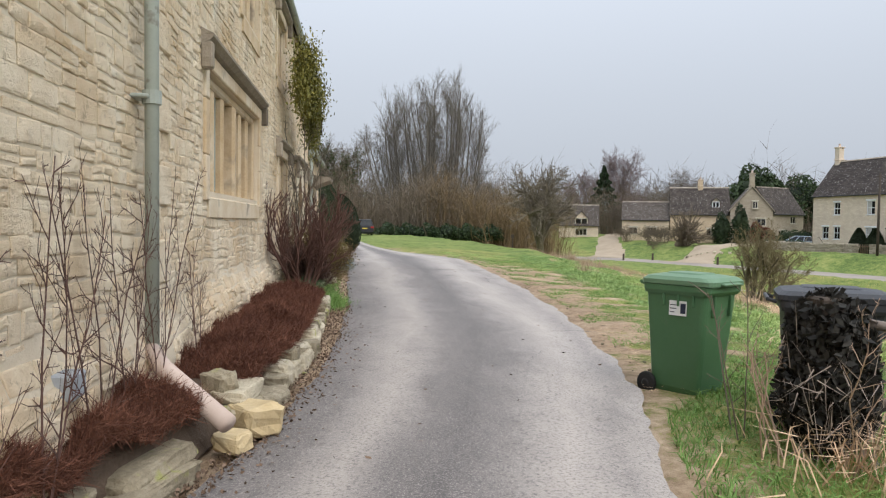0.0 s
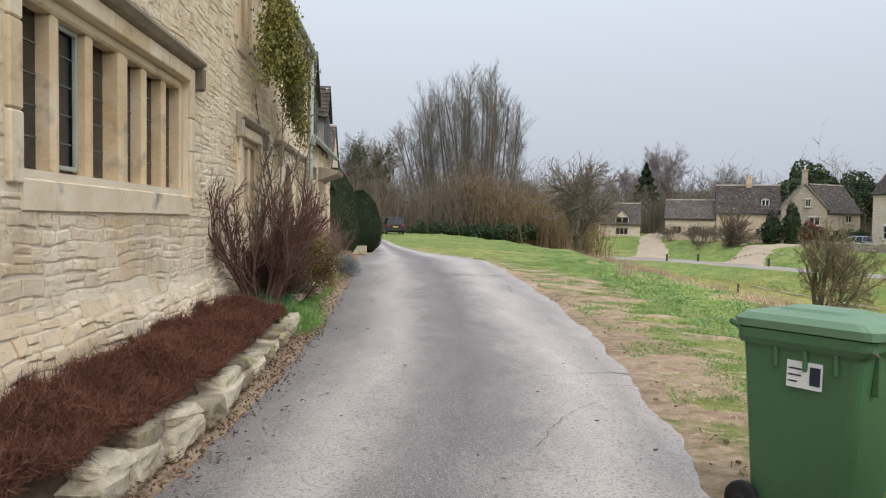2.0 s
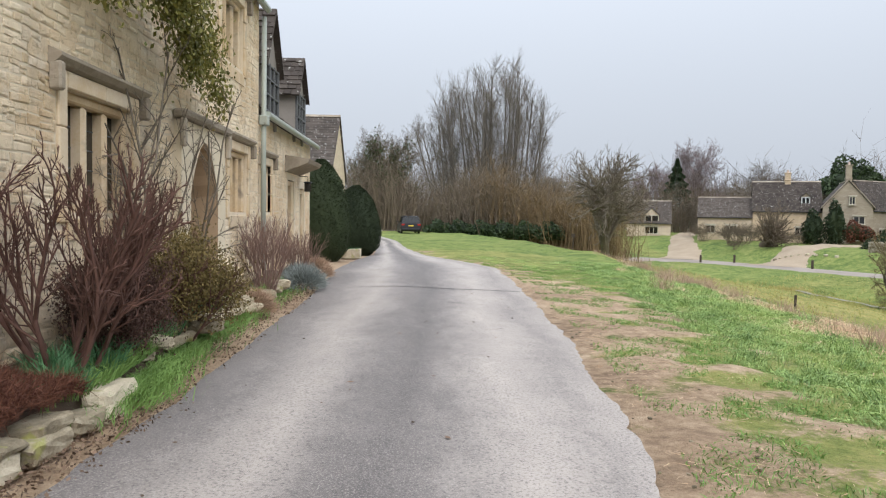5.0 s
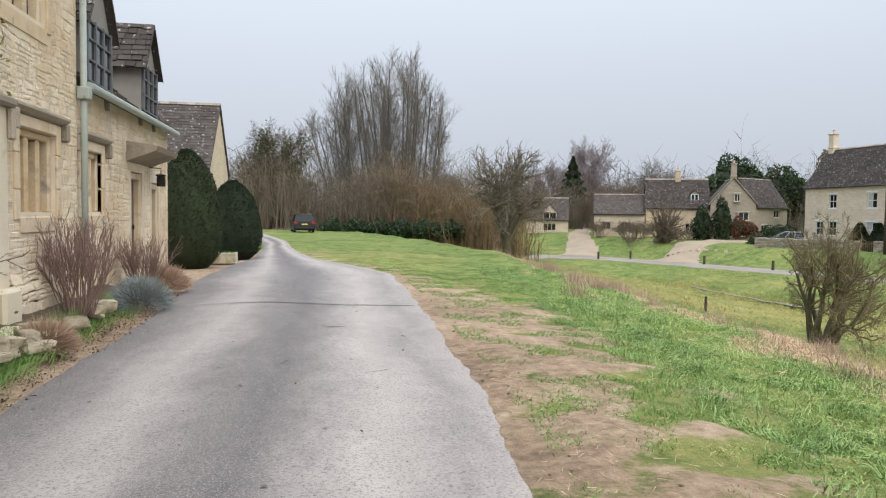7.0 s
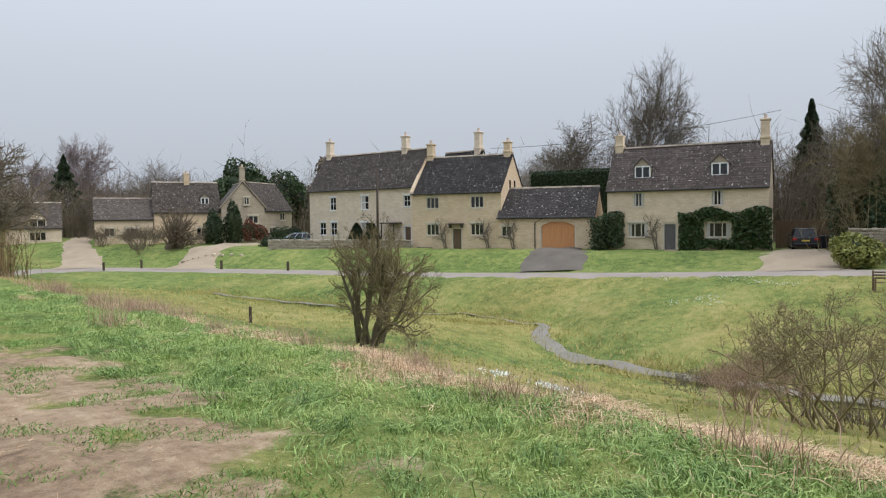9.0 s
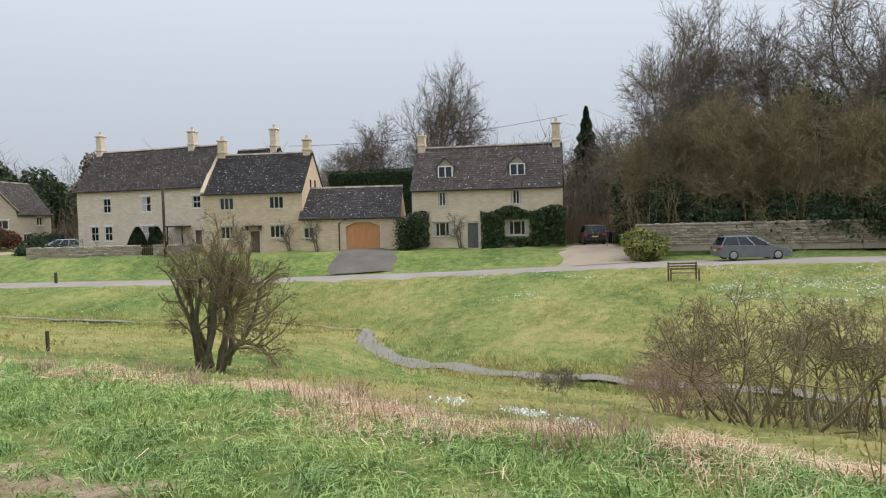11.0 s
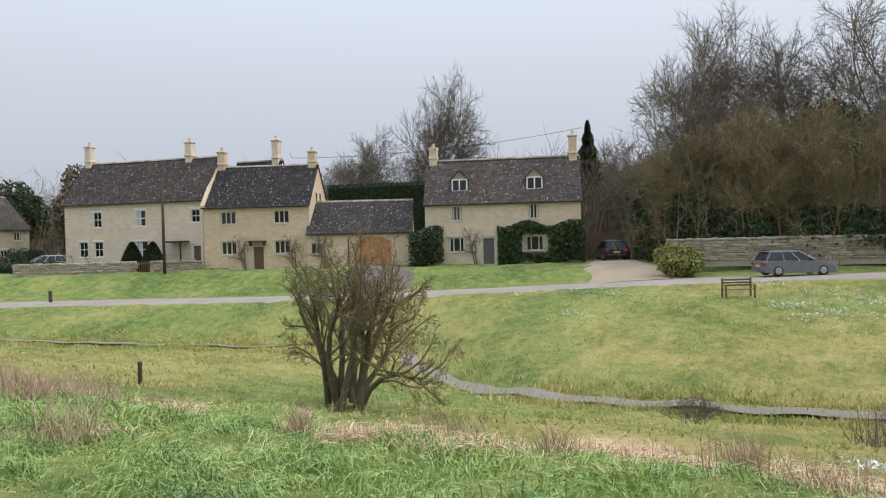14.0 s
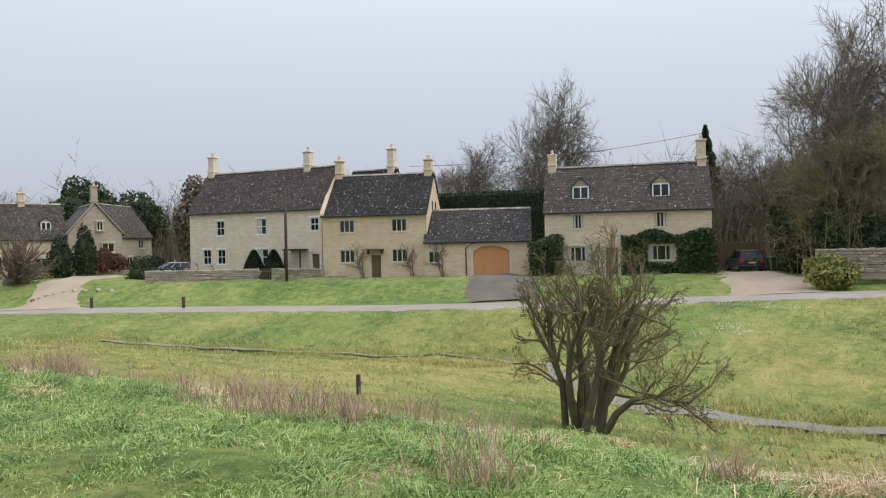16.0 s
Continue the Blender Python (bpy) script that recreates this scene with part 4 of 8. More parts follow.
def rock(g, c, size, seed, blocky=0.55, rough=0.16, turn=0.0):
    """A weathered angular stone: the hull of a jittered, chamfered block, cut again by a coarse grain."""
    rr = random.Random(seed * 7 + 3)
    bm = bmesh.new()
    hx, hy, hz = (0.5 * s for s in size)
    for sx in (-1, 1):
        for sy in (-1, 1):
            for sz in (-1, 1):
                shrink = 1 - rough * rr.uniform(0.0, 1.0)
                for k in range(3):
                    cut = [1 - (0.0 if k == i else rr.uniform(0.12, 0.35)) for i in range(3)]
                    bm.verts.new((sx * hx * cut[0] * shrink, sy * hy * cut[1] * shrink, sz * hz * cut[2] * shrink))
    out = bmesh.ops.convex_hull(bm, input=bm.verts)
    loose = [v for v in bm.verts if not v.link_faces]
    bmesh.ops.delete(bm, geom=loose, context="VERTS")
    bmesh.ops.subdivide_edges(bm, edges=bm.edges[:], cuts=2, use_grid_fill=True)
    bmesh.ops.triangulate(bm, faces=bm.faces[:])
    least = min(size)
    for v in bm.verts:
        v.co += Vector([least * (0.09 * noise.noise(v.co * (1.6 / least) + Vector((seed * 1.7 + 9 * k, k, seed))) + 0.09 * noise.noise(v.co * (4.5 / least) + Vector((seed + 5 * k, k, 3)))) for k in range(3)])
    rot = Matrix.Rotation(turn, 4, "Z")
    rot.translation = Vector(c)
    return g.take(bm, rot)


# ---- manor: coursed stones, plinth, quoins ----


def stone_geo(w, h, d, rng, c=0.02):
    """One walling stone, its back in the plane x = 0, from y = 0 to w and z = 0 to h, proud by d, with a hewn, uneven face."""
    j = lambda k=0.5: rng.uniform(-k, k) * c
    ring = lambda x, i, e: [(x + e * rng.uniform(-0.5, 0.3), i + j(), i + j()), (x + e * rng.uniform(-0.5, 0.3), w - i + j(), i + j()), (x + e * rng.uniform(-0.5, 0.3), w - i + j(), h - i + j()), (x + e * rng.uniform(-0.5, 0.3), i + j(), h - i + j())]
    v = [(-0.02, 0, 0), (-0.02, w, 0), (-0.02, w, h), (-0.02, 0, h)] + ring(d * 0.35, 0.003, 0) + ring(d, c, 0.7 * d)
    v.append((d * rng.uniform(0.9, 1.35), w * rng.uniform(0.35, 0.65), h * rng.uniform(0.4, 0.6)))
    f = [(8, 9, 12), (9, 10, 12), (10, 11, 12), (11, 8, 12)]
    for k in (0, 4):
        f += [(k + i, k + (i + 1) % 4, k + 4 + (i + 1) % 4, k + 4 + i) for i in range(4)]
    return v, f


def sag(y, z):
    """How far the courses of the old wall wander up and down."""
    return 0.06 * noise.noise(Vector((0.5 * y, 0.9 * z, 1))) + 0.03 * noise.noise(Vector((2.3 * y, 2.2 * z, 5))) + 0.016 * noise.noise(Vector((6.0 * y, 5.0 * z, 9)))


def batter(y, z):
    """How far the foot of the wall stands out."""
    return float(0.12 * sstep(0.9, 0.5, z + 0.03 * math.sin(1.3 * y)))


def lay_stones(y0, y1, z0, z1, skip, rng, near, base, course=(0.07, 0.16), long=(0.1, 0.34), foot=False):
    """Courses of stones on a wall plane, some split or doubled up; those inside near become parts, the rest one joined mesh."""
    rest, z = Geo(), z0
    cells = []
    while z < z1 - 0.03:
        h = min(rng.uniform(*course), z1 - z)
        y = y0 - rng.uniform(0, 0.3)
        while y < y1:
            w = rng.uniform(*long) * (0.75 + 1.7 * h)
            a, b = max(y, y0), min(y + w, y1)
            y += w
            spans = [(a, b)]
            for s0, s1, t0, t1 in skip:
                if z + h > t0 + 0.02 and z < t1 - 0.02:
                    nxt = []
                    for p, q in spans:
                        if q <= s0 or p >= s1:
                            nxt.append((p, q))
                        else:
                            nxt += [(p, s0)] if s0 - p > 0.05 else []
                            nxt += [(s1, q)] if q - s1 > 0.05 else []
                    spans = nxt
            for p, q in spans:
                if q - p < 0.06:
                    continue
                up_, dn = rng.uniform(-0.012, 0.014), rng.uniform(-0.012, 0.014)
                lo_, hi_ = z + 0.004 + dn, z + h - 0.004 + up_
                if h > 0.105 and rng.random() < 0.4:
                    cut = lo_ + (hi_ - lo_) * rng.uniform(0.35, 0.65)
                    cells += [(p + 0.004, q - 0.004, lo_, cut - 0.004), (p + 0.004, q - 0.004, cut + 0.004, hi_)]
                else:
                    cells.append((p + 0.004, q - 0.004, lo_, hi_))
        z += h
    made = 0
    for p, q, r, s in cells:
        v, f = stone_geo(q - p, s - r, rng.uniform(0.002, 0.013) * (2.0 if foot and r < 0.7 else 1), rng, min(0.013, 0.2 * (s - r)))
        push = (lambda yy_, zz_: batter(yy_, zz_)) if foot else (lambda yy_, zz_: 0.0)
        if near and near[0] < p and q < near[1] and near[2] < r < near[3] and made < 300:
            st = part("stone", Geo().add([(x + push(y + p, z_ + r), y, z_ + sag(y + p, z_ + r)) for x, y, z_ in v], f), M["stone"], base)
            st.location = (0.002, p, r)
            made += 1
        else:
            rest.add([(x + 0.002 + push(y + p, z_ + r), y + p, z_ + r + sag(y + p, z_ + r)) for x, y, z_ in v], f)
    return rest


MARG = [(a - 0.17, b + 0.17, c - 0.13, d + 0.17) for a, b, c, d in OPEN]
MARG[2] = (16.3, 18.5, 0.2, 2.98)
LMARG = [(a - 0.15, b + 0.15, c - 0.13, d + 0.15) for a, b, c, d in LOWO]
QUOIN = (5.28, 5.62, 0.0, 5.9)
rest = lay_stones(0.6, END - 0.02, 0.12, TALL - 0.12, MARG + [QUOIN], random.Random(3), (5.7, 10.9, 0.8, 1.7), wall_tall, foot=True)
so = part("rubble_facing", rest, M["stone"], wall_tall)
so["kind"] = "stuff"
rest = lay_stones(END + 0.02, LOWE, 0.3, LOWH - 0.1, LMARG, random.Random(4), None, wall_low, (0.12, 0.2), (0.25, 0.6))
so = part("rubble_facing", Geo().add([(x - 0.06, y, z) for x, y, z in rest.v], rest.f), M["stone"], wall_low)
so["kind"] = "stuff"
# mortar core of the battered foot
core_y = np.arange(0.6, 16.76, 0.15)
fg_ = Geo()
for ya, yb in zip(core_y, core_y[1:]):
    for za, zb in ((0.0, 0.45), (0.45, 0.6), (0.6, 0.7), (0.7, 0.82), (0.82, 0.95)):
        fg_.quad(*[(batter(p, q) + 0.001, p, q) for p, q in ((ya, za), (yb, za), (yb, zb), (ya, zb))])
part("wall_foot", fg_, M["mortar"], wall_tall)
rp = random.Random(8)
zq, alt = 0.75, 0
while zq < TALL - 0.3:
    h = rp.uniform(0.24, 0.34)
    a0, a1 = (5.26, 5.86) if alt else (5.28, 5.56)
    part("quoin", Geo().cbox(-0.02, 0.03, a0, a1, zq, zq + h - 0.01, 0.01), M["stone"], wall_tall)
    zq, alt = zq + h, 1 - alt


def blocks(parent, y0, y1, z0, z1, x0, x1, n, vertical, mat_, c=0.012):
    """A run of dressed stones end to end."""
    rr = random.Random(int(y0 * 100 + z0 * 10))
    cuts = [0] + sorted((k + rr.uniform(-0.2, 0.2)) / n for k in range(1, n)) + [1]
    for p, q in zip(cuts, cuts[1:]):
        if vertical:
            part("jamb_stone", Geo().cbox(x0, x1 + rr.uniform(-0.004, 0.004), y0, y1, z0 + (z1 - z0) * p + 0.003, z0 + (z1 - z0) * q - 0.003, c), mat_, parent)
        else:
            part("head_stone", Geo().cbox(x0, x1 + rr.uniform(-0.004, 0.004), y0 + (y1 - y0) * p + 0.003, y0 + (y1 - y0) * q - 0.003, z0, z1, c), mat_, parent)


def mullioned(parent, y0, y1, z0, z1, lights, king=None, hood=True, off=0.0, bars=5, green=()):
    """A stone mullioned window with leaded lights, hood mould and sill, in the opening y0..y1, z0..z1."""
    X = off
    g = Geo()
    fr = 0.10
    g.cbox(X - 0.24, X - 0.05, y0 + fr, y1 - fr, z1 - fr, z1, 0.02)
    win = part("window", g, M["ashlar"], parent)
    for ja in (y0, y1 - fr):
        part("inner_jamb", Geo().cbox(X - 0.24, X - 0.05, ja, ja + fr, z0, z1, 0.02), M["ashlar"], win)
    blocks(win, y0 - 0.16, y0 - 0.003, z0 - 0.1, z1 + 0.16, X - 0.1, X + 0.035, 3, True, M["ashlar"])
    blocks(win, y1 + 0.003, y1 + 0.16, z0 - 0.1, z1 + 0.16, X - 0.1, X + 0.035, 3, True, M["ashlar"])
    blocks(win, y0 - 0.003, y1 + 0.003, z1 + 0.003, z1 + 0.16, X - 0.1, X + 0.035, max(1, int((y1 - y0) / 0.7)), False, M["ashlar"])
    xs_, zb_ = X + 0.028, z0 - 0.26
    sg = Geo().add([(X - 0.24, y0, z0 + 0.05), (X - 0.24, y1, z0 + 0.05), (xs_, y1, z0 - 0.07), (xs_, y0, z0 - 0.07), (xs_, y0, zb_), (xs_, y1, zb_), (X - 0.24, y1, zb_), (X - 0.24, y0, zb_)], ((0, 3, 2, 1), (3, 4, 5, 2), (4, 7, 6, 5), (0, 7, 4, 3), (1, 2, 5, 6)))
    part("sill", sg, M["ashlar"], win)
    king_w, mw = 0.17, 0.10
    cuts = [y0 + fr]
    widths = [(king_w if king == k else mw) for k in range(1, lights)]
    lw = (y1 - y0 - 2 * fr - sum(widths)) / lights
    y = y0 + fr
    for k in range(lights):
        a, b = y, y + lw
        part("pane", Geo().box(X - 0.185, X - 0.175, a, b, z0 + 0.03, z1 - fr), M["glass"], win)
        lead = Geo()
        for i in range(1, bars):
            zz = z0 + 0.03 + (z1 - fr - z0 - 0.03) * i / bars
            lead.box(X - 0.174, X - 0.168, a, b, zz - 0.006, zz + 0.006)
        lead.box(X - 0.174, X - 0.168, (a + b) / 2 - 0.005, (a + b) / 2 + 0.005, z0 + 0.03, z1 - fr)
        part("lead_bars", lead, M["lead"], win)
        if k in green:
            fg = Geo().cbox(X - 0.165, X - 0.13, a + 0.003, a + 0.035, z0 + 0.04, z1 - fr - 0.003, 0.006).cbox(X - 0.165, X - 0.13, b - 0.035, b - 0.003, z0 + 0.04, z1 - fr - 0.003, 0.006).cbox(X - 0.165, X - 0.13, a + 0.035, b - 0.035, z0 + 0.04, z0 + 0.075, 0.006).cbox(X - 0.165, X - 0.13, a + 0.035, b - 0.035, z1 - fr - 0.04, z1 - fr - 0.003, 0.006)
            part("casement_frame", fg, M["pipe_grey"], win, "grey-green painted iron casement frame")
        y = b
        if k < lights - 1:
            w = widths[k]
            part("mullion", Geo().cbox(X - 0.24, X - 0.05 + (0.03 if w > mw else 0), y, y + w, z0 - 0.05, z1 - fr, 0.03), M["ashlar"], win)
            y += w
    if hood:
        hg = Geo()
        prof = [(X + 0.0, z1 + 0.17), (X + 0.07, z1 + 0.19), (X + 0.13, z1 + 0.24), (X + 0.13, z1 + 0.27), (X + 0.0, z1 + 0.33)]
        hg.loft([[(px, yy_, pz) for px, pz in prof] for yy_ in (y0 - 0.3, y1 + 0.3)])
        for e in (y0 - 0.3, y1 + 0.2):
            hg.cbox(X, X + 0.12, e, e + 0.1, z1 - 0.06, z1 + 0.2, 0.02)
        part("hood_mould", hg, M["dry_wall"], win, "weathered grey stone hood mould")
    return win


mullioned(manor, *OPEN[0], 6, king=3, green=(1,))
mullioned(manor, *OPEN[1], 3)
mullioned(manor, *OPEN[3], 3)
mullioned(manor, *OPEN[4], 3)
mullioned(manor, *OPEN[5], 3)
mullioned(manor, *OPEN[6], 3)
mullioned(manor, *LOWO[0], 3, off=-0.06)
# porch: pointed stone doorway
pc = 17.4
px0, px1 = 16.35, 18.45
porch, soffit = Geo(), Geo()
outer = [(px0, 0.2), (px1, 0.2), (px1, 2.82), (px0, 2.82)]
arcs = []
for k in range(9):
    t = k / 8
    arcs.append((16.75 + 0.65 * t, 1.85 + 0.75 * math.sin(math.pi / 2 * t) ** 0.9))
arcs = arcs + [(2 * pc - y, z) for y, z in arcs[-2::-1]]
inner_pts = [(16.75, 0.2)] + arcs + [(18.05, 0.2)]
for (ya, za), (yb, zb) in zip(inner_pts, inner_pts[1:]):
    out_a = (px0 if ya < pc - 0.01 else px1 if ya > pc + 0.01 else pc, za if abs(ya - pc) > 0.01 else 2.82)
    out_b = (px0 if yb < pc - 0.01 else px1 if yb > pc + 0.01 else pc, zb if abs(yb - pc) > 0.01 else 2.82)
    porch.quad((0.1, out_a[0], out_a[1]), (0.1, ya, za), (0.1, yb, zb), (0.1, out_b[0], out_b[1]))
    soffit.quad((0.1, ya, za), (-0.45, ya + (0.1 if ya < pc else -0.1), za - 0.06), (-0.45, yb + (0.1 if yb < pc else -0.1), zb - 0.06), (0.1, yb, zb))
porch.add([(0.1, px0, arcs[7][1]), (0.1, pc, 2.82), (0.1, px0, 2.82)], ((0, 1, 2),))
porch.add([(0.1, px1, arcs[7][1]), (0.1, px1, 2.82), (0.1, pc, 2.82)], ((0, 1, 2),))
for a in (px0, px1):
    porch.quad((0.1, a, 0.2), (0.1, a, 2.82), (-0.02, a, 2.82), (-0.02, a, 0.2))
porch.quad((0.1, px0, 2.82), (0.1, px1, 2.82), (-0.02, px1, 2.82), (-0.02, px0, 2.82))
doorway = part("porch", porch, M["porch_stone"], manor, "pale stone porch with pointed arch")
# soffit colour carries the recess shade besides the brown of the stone
part("arch_soffit", soffit, M["shaded_brown_stone"], doorway, "brown stone inside the arch, darkened in colour for shade")
hgp = Geo().cbox(0.0, 0.2, px0 - 0.08, px1 + 0.08, 2.83, 2.95, 0.03).cbox(0.1, 0.18, px0 - 0.08, px0 + 0.02, 2.45, 2.83, 0.02).cbox(0.1, 0.18, px1 - 0.02, px1 + 0.08, 2.45, 2.83, 0.02)
part("hood_mould", hgp, M["dry_wall"], doorway)
part("inner_door", Geo().cbox(-1.9, -1.84, 16.6, 18.2, 0.25, 2.75, 0.01), M["dark_wood"], doorway)
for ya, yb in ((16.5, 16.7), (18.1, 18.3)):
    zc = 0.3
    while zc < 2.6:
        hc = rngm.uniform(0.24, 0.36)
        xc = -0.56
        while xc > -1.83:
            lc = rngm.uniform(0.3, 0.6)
            part("reveal_stone", Geo().cbox(max(xc - lc, -1.84) + 0.004, xc - 0.004, ya + rngm.uniform(-0.01, 0.01), yb, zc + 0.004, min(zc + hc, 2.68) - 0.004, 0.012), M["shaded_brown_stone"], doorway)
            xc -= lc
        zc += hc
part("porch_vault", Geo().cbox(-1.84, -0.56, 16.5, 18.3, 2.69, 2.8, 0.01), M["ashlar"], doorway)
part("doorstep", Geo().cbox(-1.84, 0.5, 16.72, 18.08, 0.12, 0.3, 0.03), M["porch_stone"], doorway)
for pa, pb in ((px0 - 0.08, 16.74), (18.06, px1 + 0.08)):
    part("porch_base", Geo().cbox(0.003, 0.22, pa, pb, 0.15, 0.7, 0.04), M["porch_stone"], doorway)
# low range: doors under a stone canopy, lantern, gutter and dormers
dr = plank_door(manor, pose(-0.12, 25.05, 0.3, 0, 0, 90) @ pose(0, 0, 0), 0.66, 2.0, M["dark_wood"], M["ashlar"])
dr = plank_door(manor, pose(-0.12, 26.7, 0.3, 0, 0, 90), 0.5, 1.85, M["dark_wood"], M["ashlar"])
can = Geo()
can.loft([[(-0.06, 24.2, 2.62), (0.5, 24.2, 2.84), (0.55, 24.2, 2.94), (-0.06, 24.2, 3.02)], [(-0.06, 26.2, 2.62), (0.5, 26.2, 2.84), (0.55, 26.2, 2.94), (-0.06, 26.2, 3.02)]])
part("door_canopy", can, M["dry_wall"], manor, "stone slab canopy over the door")
lan = part("lantern", Geo().cbox(0.12, 0.28, 26.0, 26.16, 2.2, 2.42, 0.01), M["glass"], manor, "black iron wall lantern")
part("lantern_cage", Geo().cbox(0.1, 0.3, 25.98, 26.18, 2.423, 2.47, 0.02).tube([(0.2, 26.08, 2.47), (0.2, 26.08, 2.6), (-0.05, 26.08, 2.62)], [0.012] * 3, 6), M["iron"], lan)
part("gutter", Geo().tube([(0.16, END + 0.1, LOWH - 0.02), (0.16, LOWE + 0.1, LOWH - 0.02)], [0.07, 0.07], 10), M["pipe_grey"], manor)
part("gutter", Geo().tube([(0.16, -8, TALL - 0.14), (0.16, END + 0.1, TALL - 0.14)], [0.07, 0.07], 10), M["pipe_grey"], manor)


def manor_dormer(y0, y1, z0, z1, apex, seed):
    g = Geo()
    xb = -3.2
    for a in (y0, y1 - 0.12):
        g.box(xb, 0.0, a, a + 0.12, z0 - 0.3, z1)
    ym = (y0 + y1) / 2
    for x in (0.0, -0.12):
        g.add([(x, y0, z1), (x, y1, z1), (x, ym, apex - 0.1)], ((0, 1, 2),))
    d = part("dormer", g, M["plaster"], manor, "grey rendered gabled dormer")
    gr = Geo()
    rr = random.Random(seed)
    for s, e in ((-1, y0 - 0.16), (1, y1 + 0.16)):
        o = Vector((0.14, e, z1 - 0.14))
        u = Vector((0, ym - e, apex - z1 + 0.14))
        al_ = Vector((-1, 0, 0))
        gr.add([o, o + al_ * 3.5, o + al_ * 3.5 + u, o + u, o - Vector((0, 0, 0.07)), o + u - Vector((0, 0, 0.07))], ((0, 1, 2, 3), (4, 0, 3, 5)))
        if s < 0:
            slates(gr, o + al_ * 3.5, (1, 0, 0), u.normalized(), 3.5, u.length, rr, 0.17, 0.26, 0.035)
        else:
            slates(gr, o, al_, u.normalized(), 3.5, u.length, rr, 0.17, 0.26, 0.035)
    part("dormer_roof", gr, M["slate"], d)
    fg = Geo()
    w = y1 - y0
    for k in range(4):
        yy_ = y0 + 0.03 + (w - 0.1) * k / 3
        fg.cbox(0.0, 0.06, yy_, yy_ + 0.05, z0, z1, 0.008)
    for zz in (z0, z0 + (z1 - z0) * 0.33, z0 + (z1 - z0) * 0.66, z1 - 0.06):
        fg.cbox(0.003, 0.055, y0 + 0.03, y1 - 0.03, zz, zz + 0.04, 0.008)
    part("dormer_frame", fg, M["lead"], d)
    for k in range(3):
        a = y0 + 0.08 + (w - 0.1) * k / 3
        part("pane", Geo().box(0.01, 0.02, a, a + (w - 0.1) / 3 - 0.055, z0 + 0.04, z1 - 0.06), M["glass"], d)


manor_dormer(21.55, 22.95, 3.72, 4.75, 5.95, 31)
manor_dormer(25.2, 26.5, 3.75, 4.75, 5.7, 32)
# downpipes
dp = part("downpipe", Geo().tube([(0.12, 5.0, 0.55), (0.12, 5.0, 5.7)], [0.046, 0.046], 14), M["pipe_grey"], manor, "grey-green painted iron downpipe", True)
for zz in (0.55, 2.26, 4.1):
    part("collar", Geo().tube([(0.12, 5.0, zz), (0.12, 5.0, zz + 0.09)], [0.062, 0.062], 14).cbox(-0.01, 0.12, 4.91, 5.09, zz + 0.03, zz + 0.06, 0.01), M["pipe_grey"], dp)
dp = part("downpipe", Geo().tube([(0.1, 21.22, 0.3), (0.1, 21.22, 5.5)], [0.05, 0.05], 12), M["pipe_grey"], manor, "", True)
part("hopper", Geo().cbox(0.02, 0.2, 21.12, 21.32, 3.35, 3.55, 0.02), M["pipe_grey"], dp)
thing("drain_pipe", Geo().tube([(-1.38, 4.98, 0.62), (-1.26, 4.8, 0.53), (-0.78, 4.42, 0.26)], [0.055, 0.06, 0.062], 14), M["clay_pipe"], "pale pink clay drain pipe lying across stones", "pipe", smooth=True)
thing("meter_box", Geo().cbox(-1.45, -1.34, 3.55, 3.72, 0.62, 0.75, 0.01), M["galvanised"], "small grey metal box on the house wall", "box")

# barn beyond the yews
cottage("stone_barn", (-12.5, 46.0), (-3.3, 46.0), -0.1, 4.0, 7.4, 7.0, "stone barn with lichen-spotted slate roof", M["far_buff"], M["slate"], 40)

# ---- plants ----
M["heather"] = surface("brown_heather_twigs", even((0.085, 0.034, 0.023), (0.29, 0.125, 0.075)), 1.5, 12, 0.95, relief=0, vary=0.5)
M["red_twig"] = surface("reddish_brown_twigs", even((0.075, 0.040, 0.032), (0.155, 0.082, 0.064)), 2, 14, 0.9, relief=0.1, vary=0.4)
M["twig"] = surface("grey_brown_bark", even((0.105, 0.085, 0.064), (0.21, 0.175, 0.135)), 2, 16, 0.95, relief=0.3, vary=0.3)
M["olive_twig"] = surface("olive_lichened_twigs", even((0.145, 0.115, 0.06), (0.31, 0.25, 0.145)), 2, 14, 0.95, relief=0.2, vary=0.4)
# paler than the near bark: distance haze mixed into the branch colour
M["hazed_twig"] = surface("haze_paled_branches", even((0.16, 0.145, 0.135), (0.25, 0.225, 0.21)), 0.5, 5, 0.95, relief=0, vary=0.3)
M["poplar"] = surface("grey_poplar_branches", even((0.12, 0.105, 0.09), (0.21, 0.186, 0.162)), 0.5, 5, 0.95, relief=0, vary=0.3)
M["willow"] = surface("ochre_willow_twigs", even((0.13, 0.088, 0.045), (0.23, 0.16, 0.085)), 0.4, 4, 0.95, relief=0, vary=0.45)
M["thicket"] = surface("brown_thicket_twigs", even((0.105, 0.083, 0.058), (0.215, 0.17, 0.125)), 0.4, 4, 0.95, relief=0, vary=0.45)
M["yew"] = surface("clipped_yew", even((0.010, 0.018, 0.008), (0.032, 0.046, 0.018)), 3, 30, 0.8, relief=0.3, vary=0.5)
M["evergreen"] = surface("dark_evergreen_leaves", even((0.018, 0.034, 0.014), (0.05, 0.078, 0.03)), 1, 9, 0.6, relief=0, vary=0.5)
M["laurel"] = surface("variegated_laurel_leaves", even((0.10, 0.13, 0.03), (0.30, 0.30, 0.09)), 1.5, 9, 0.55, relief=0, vary=0.6)
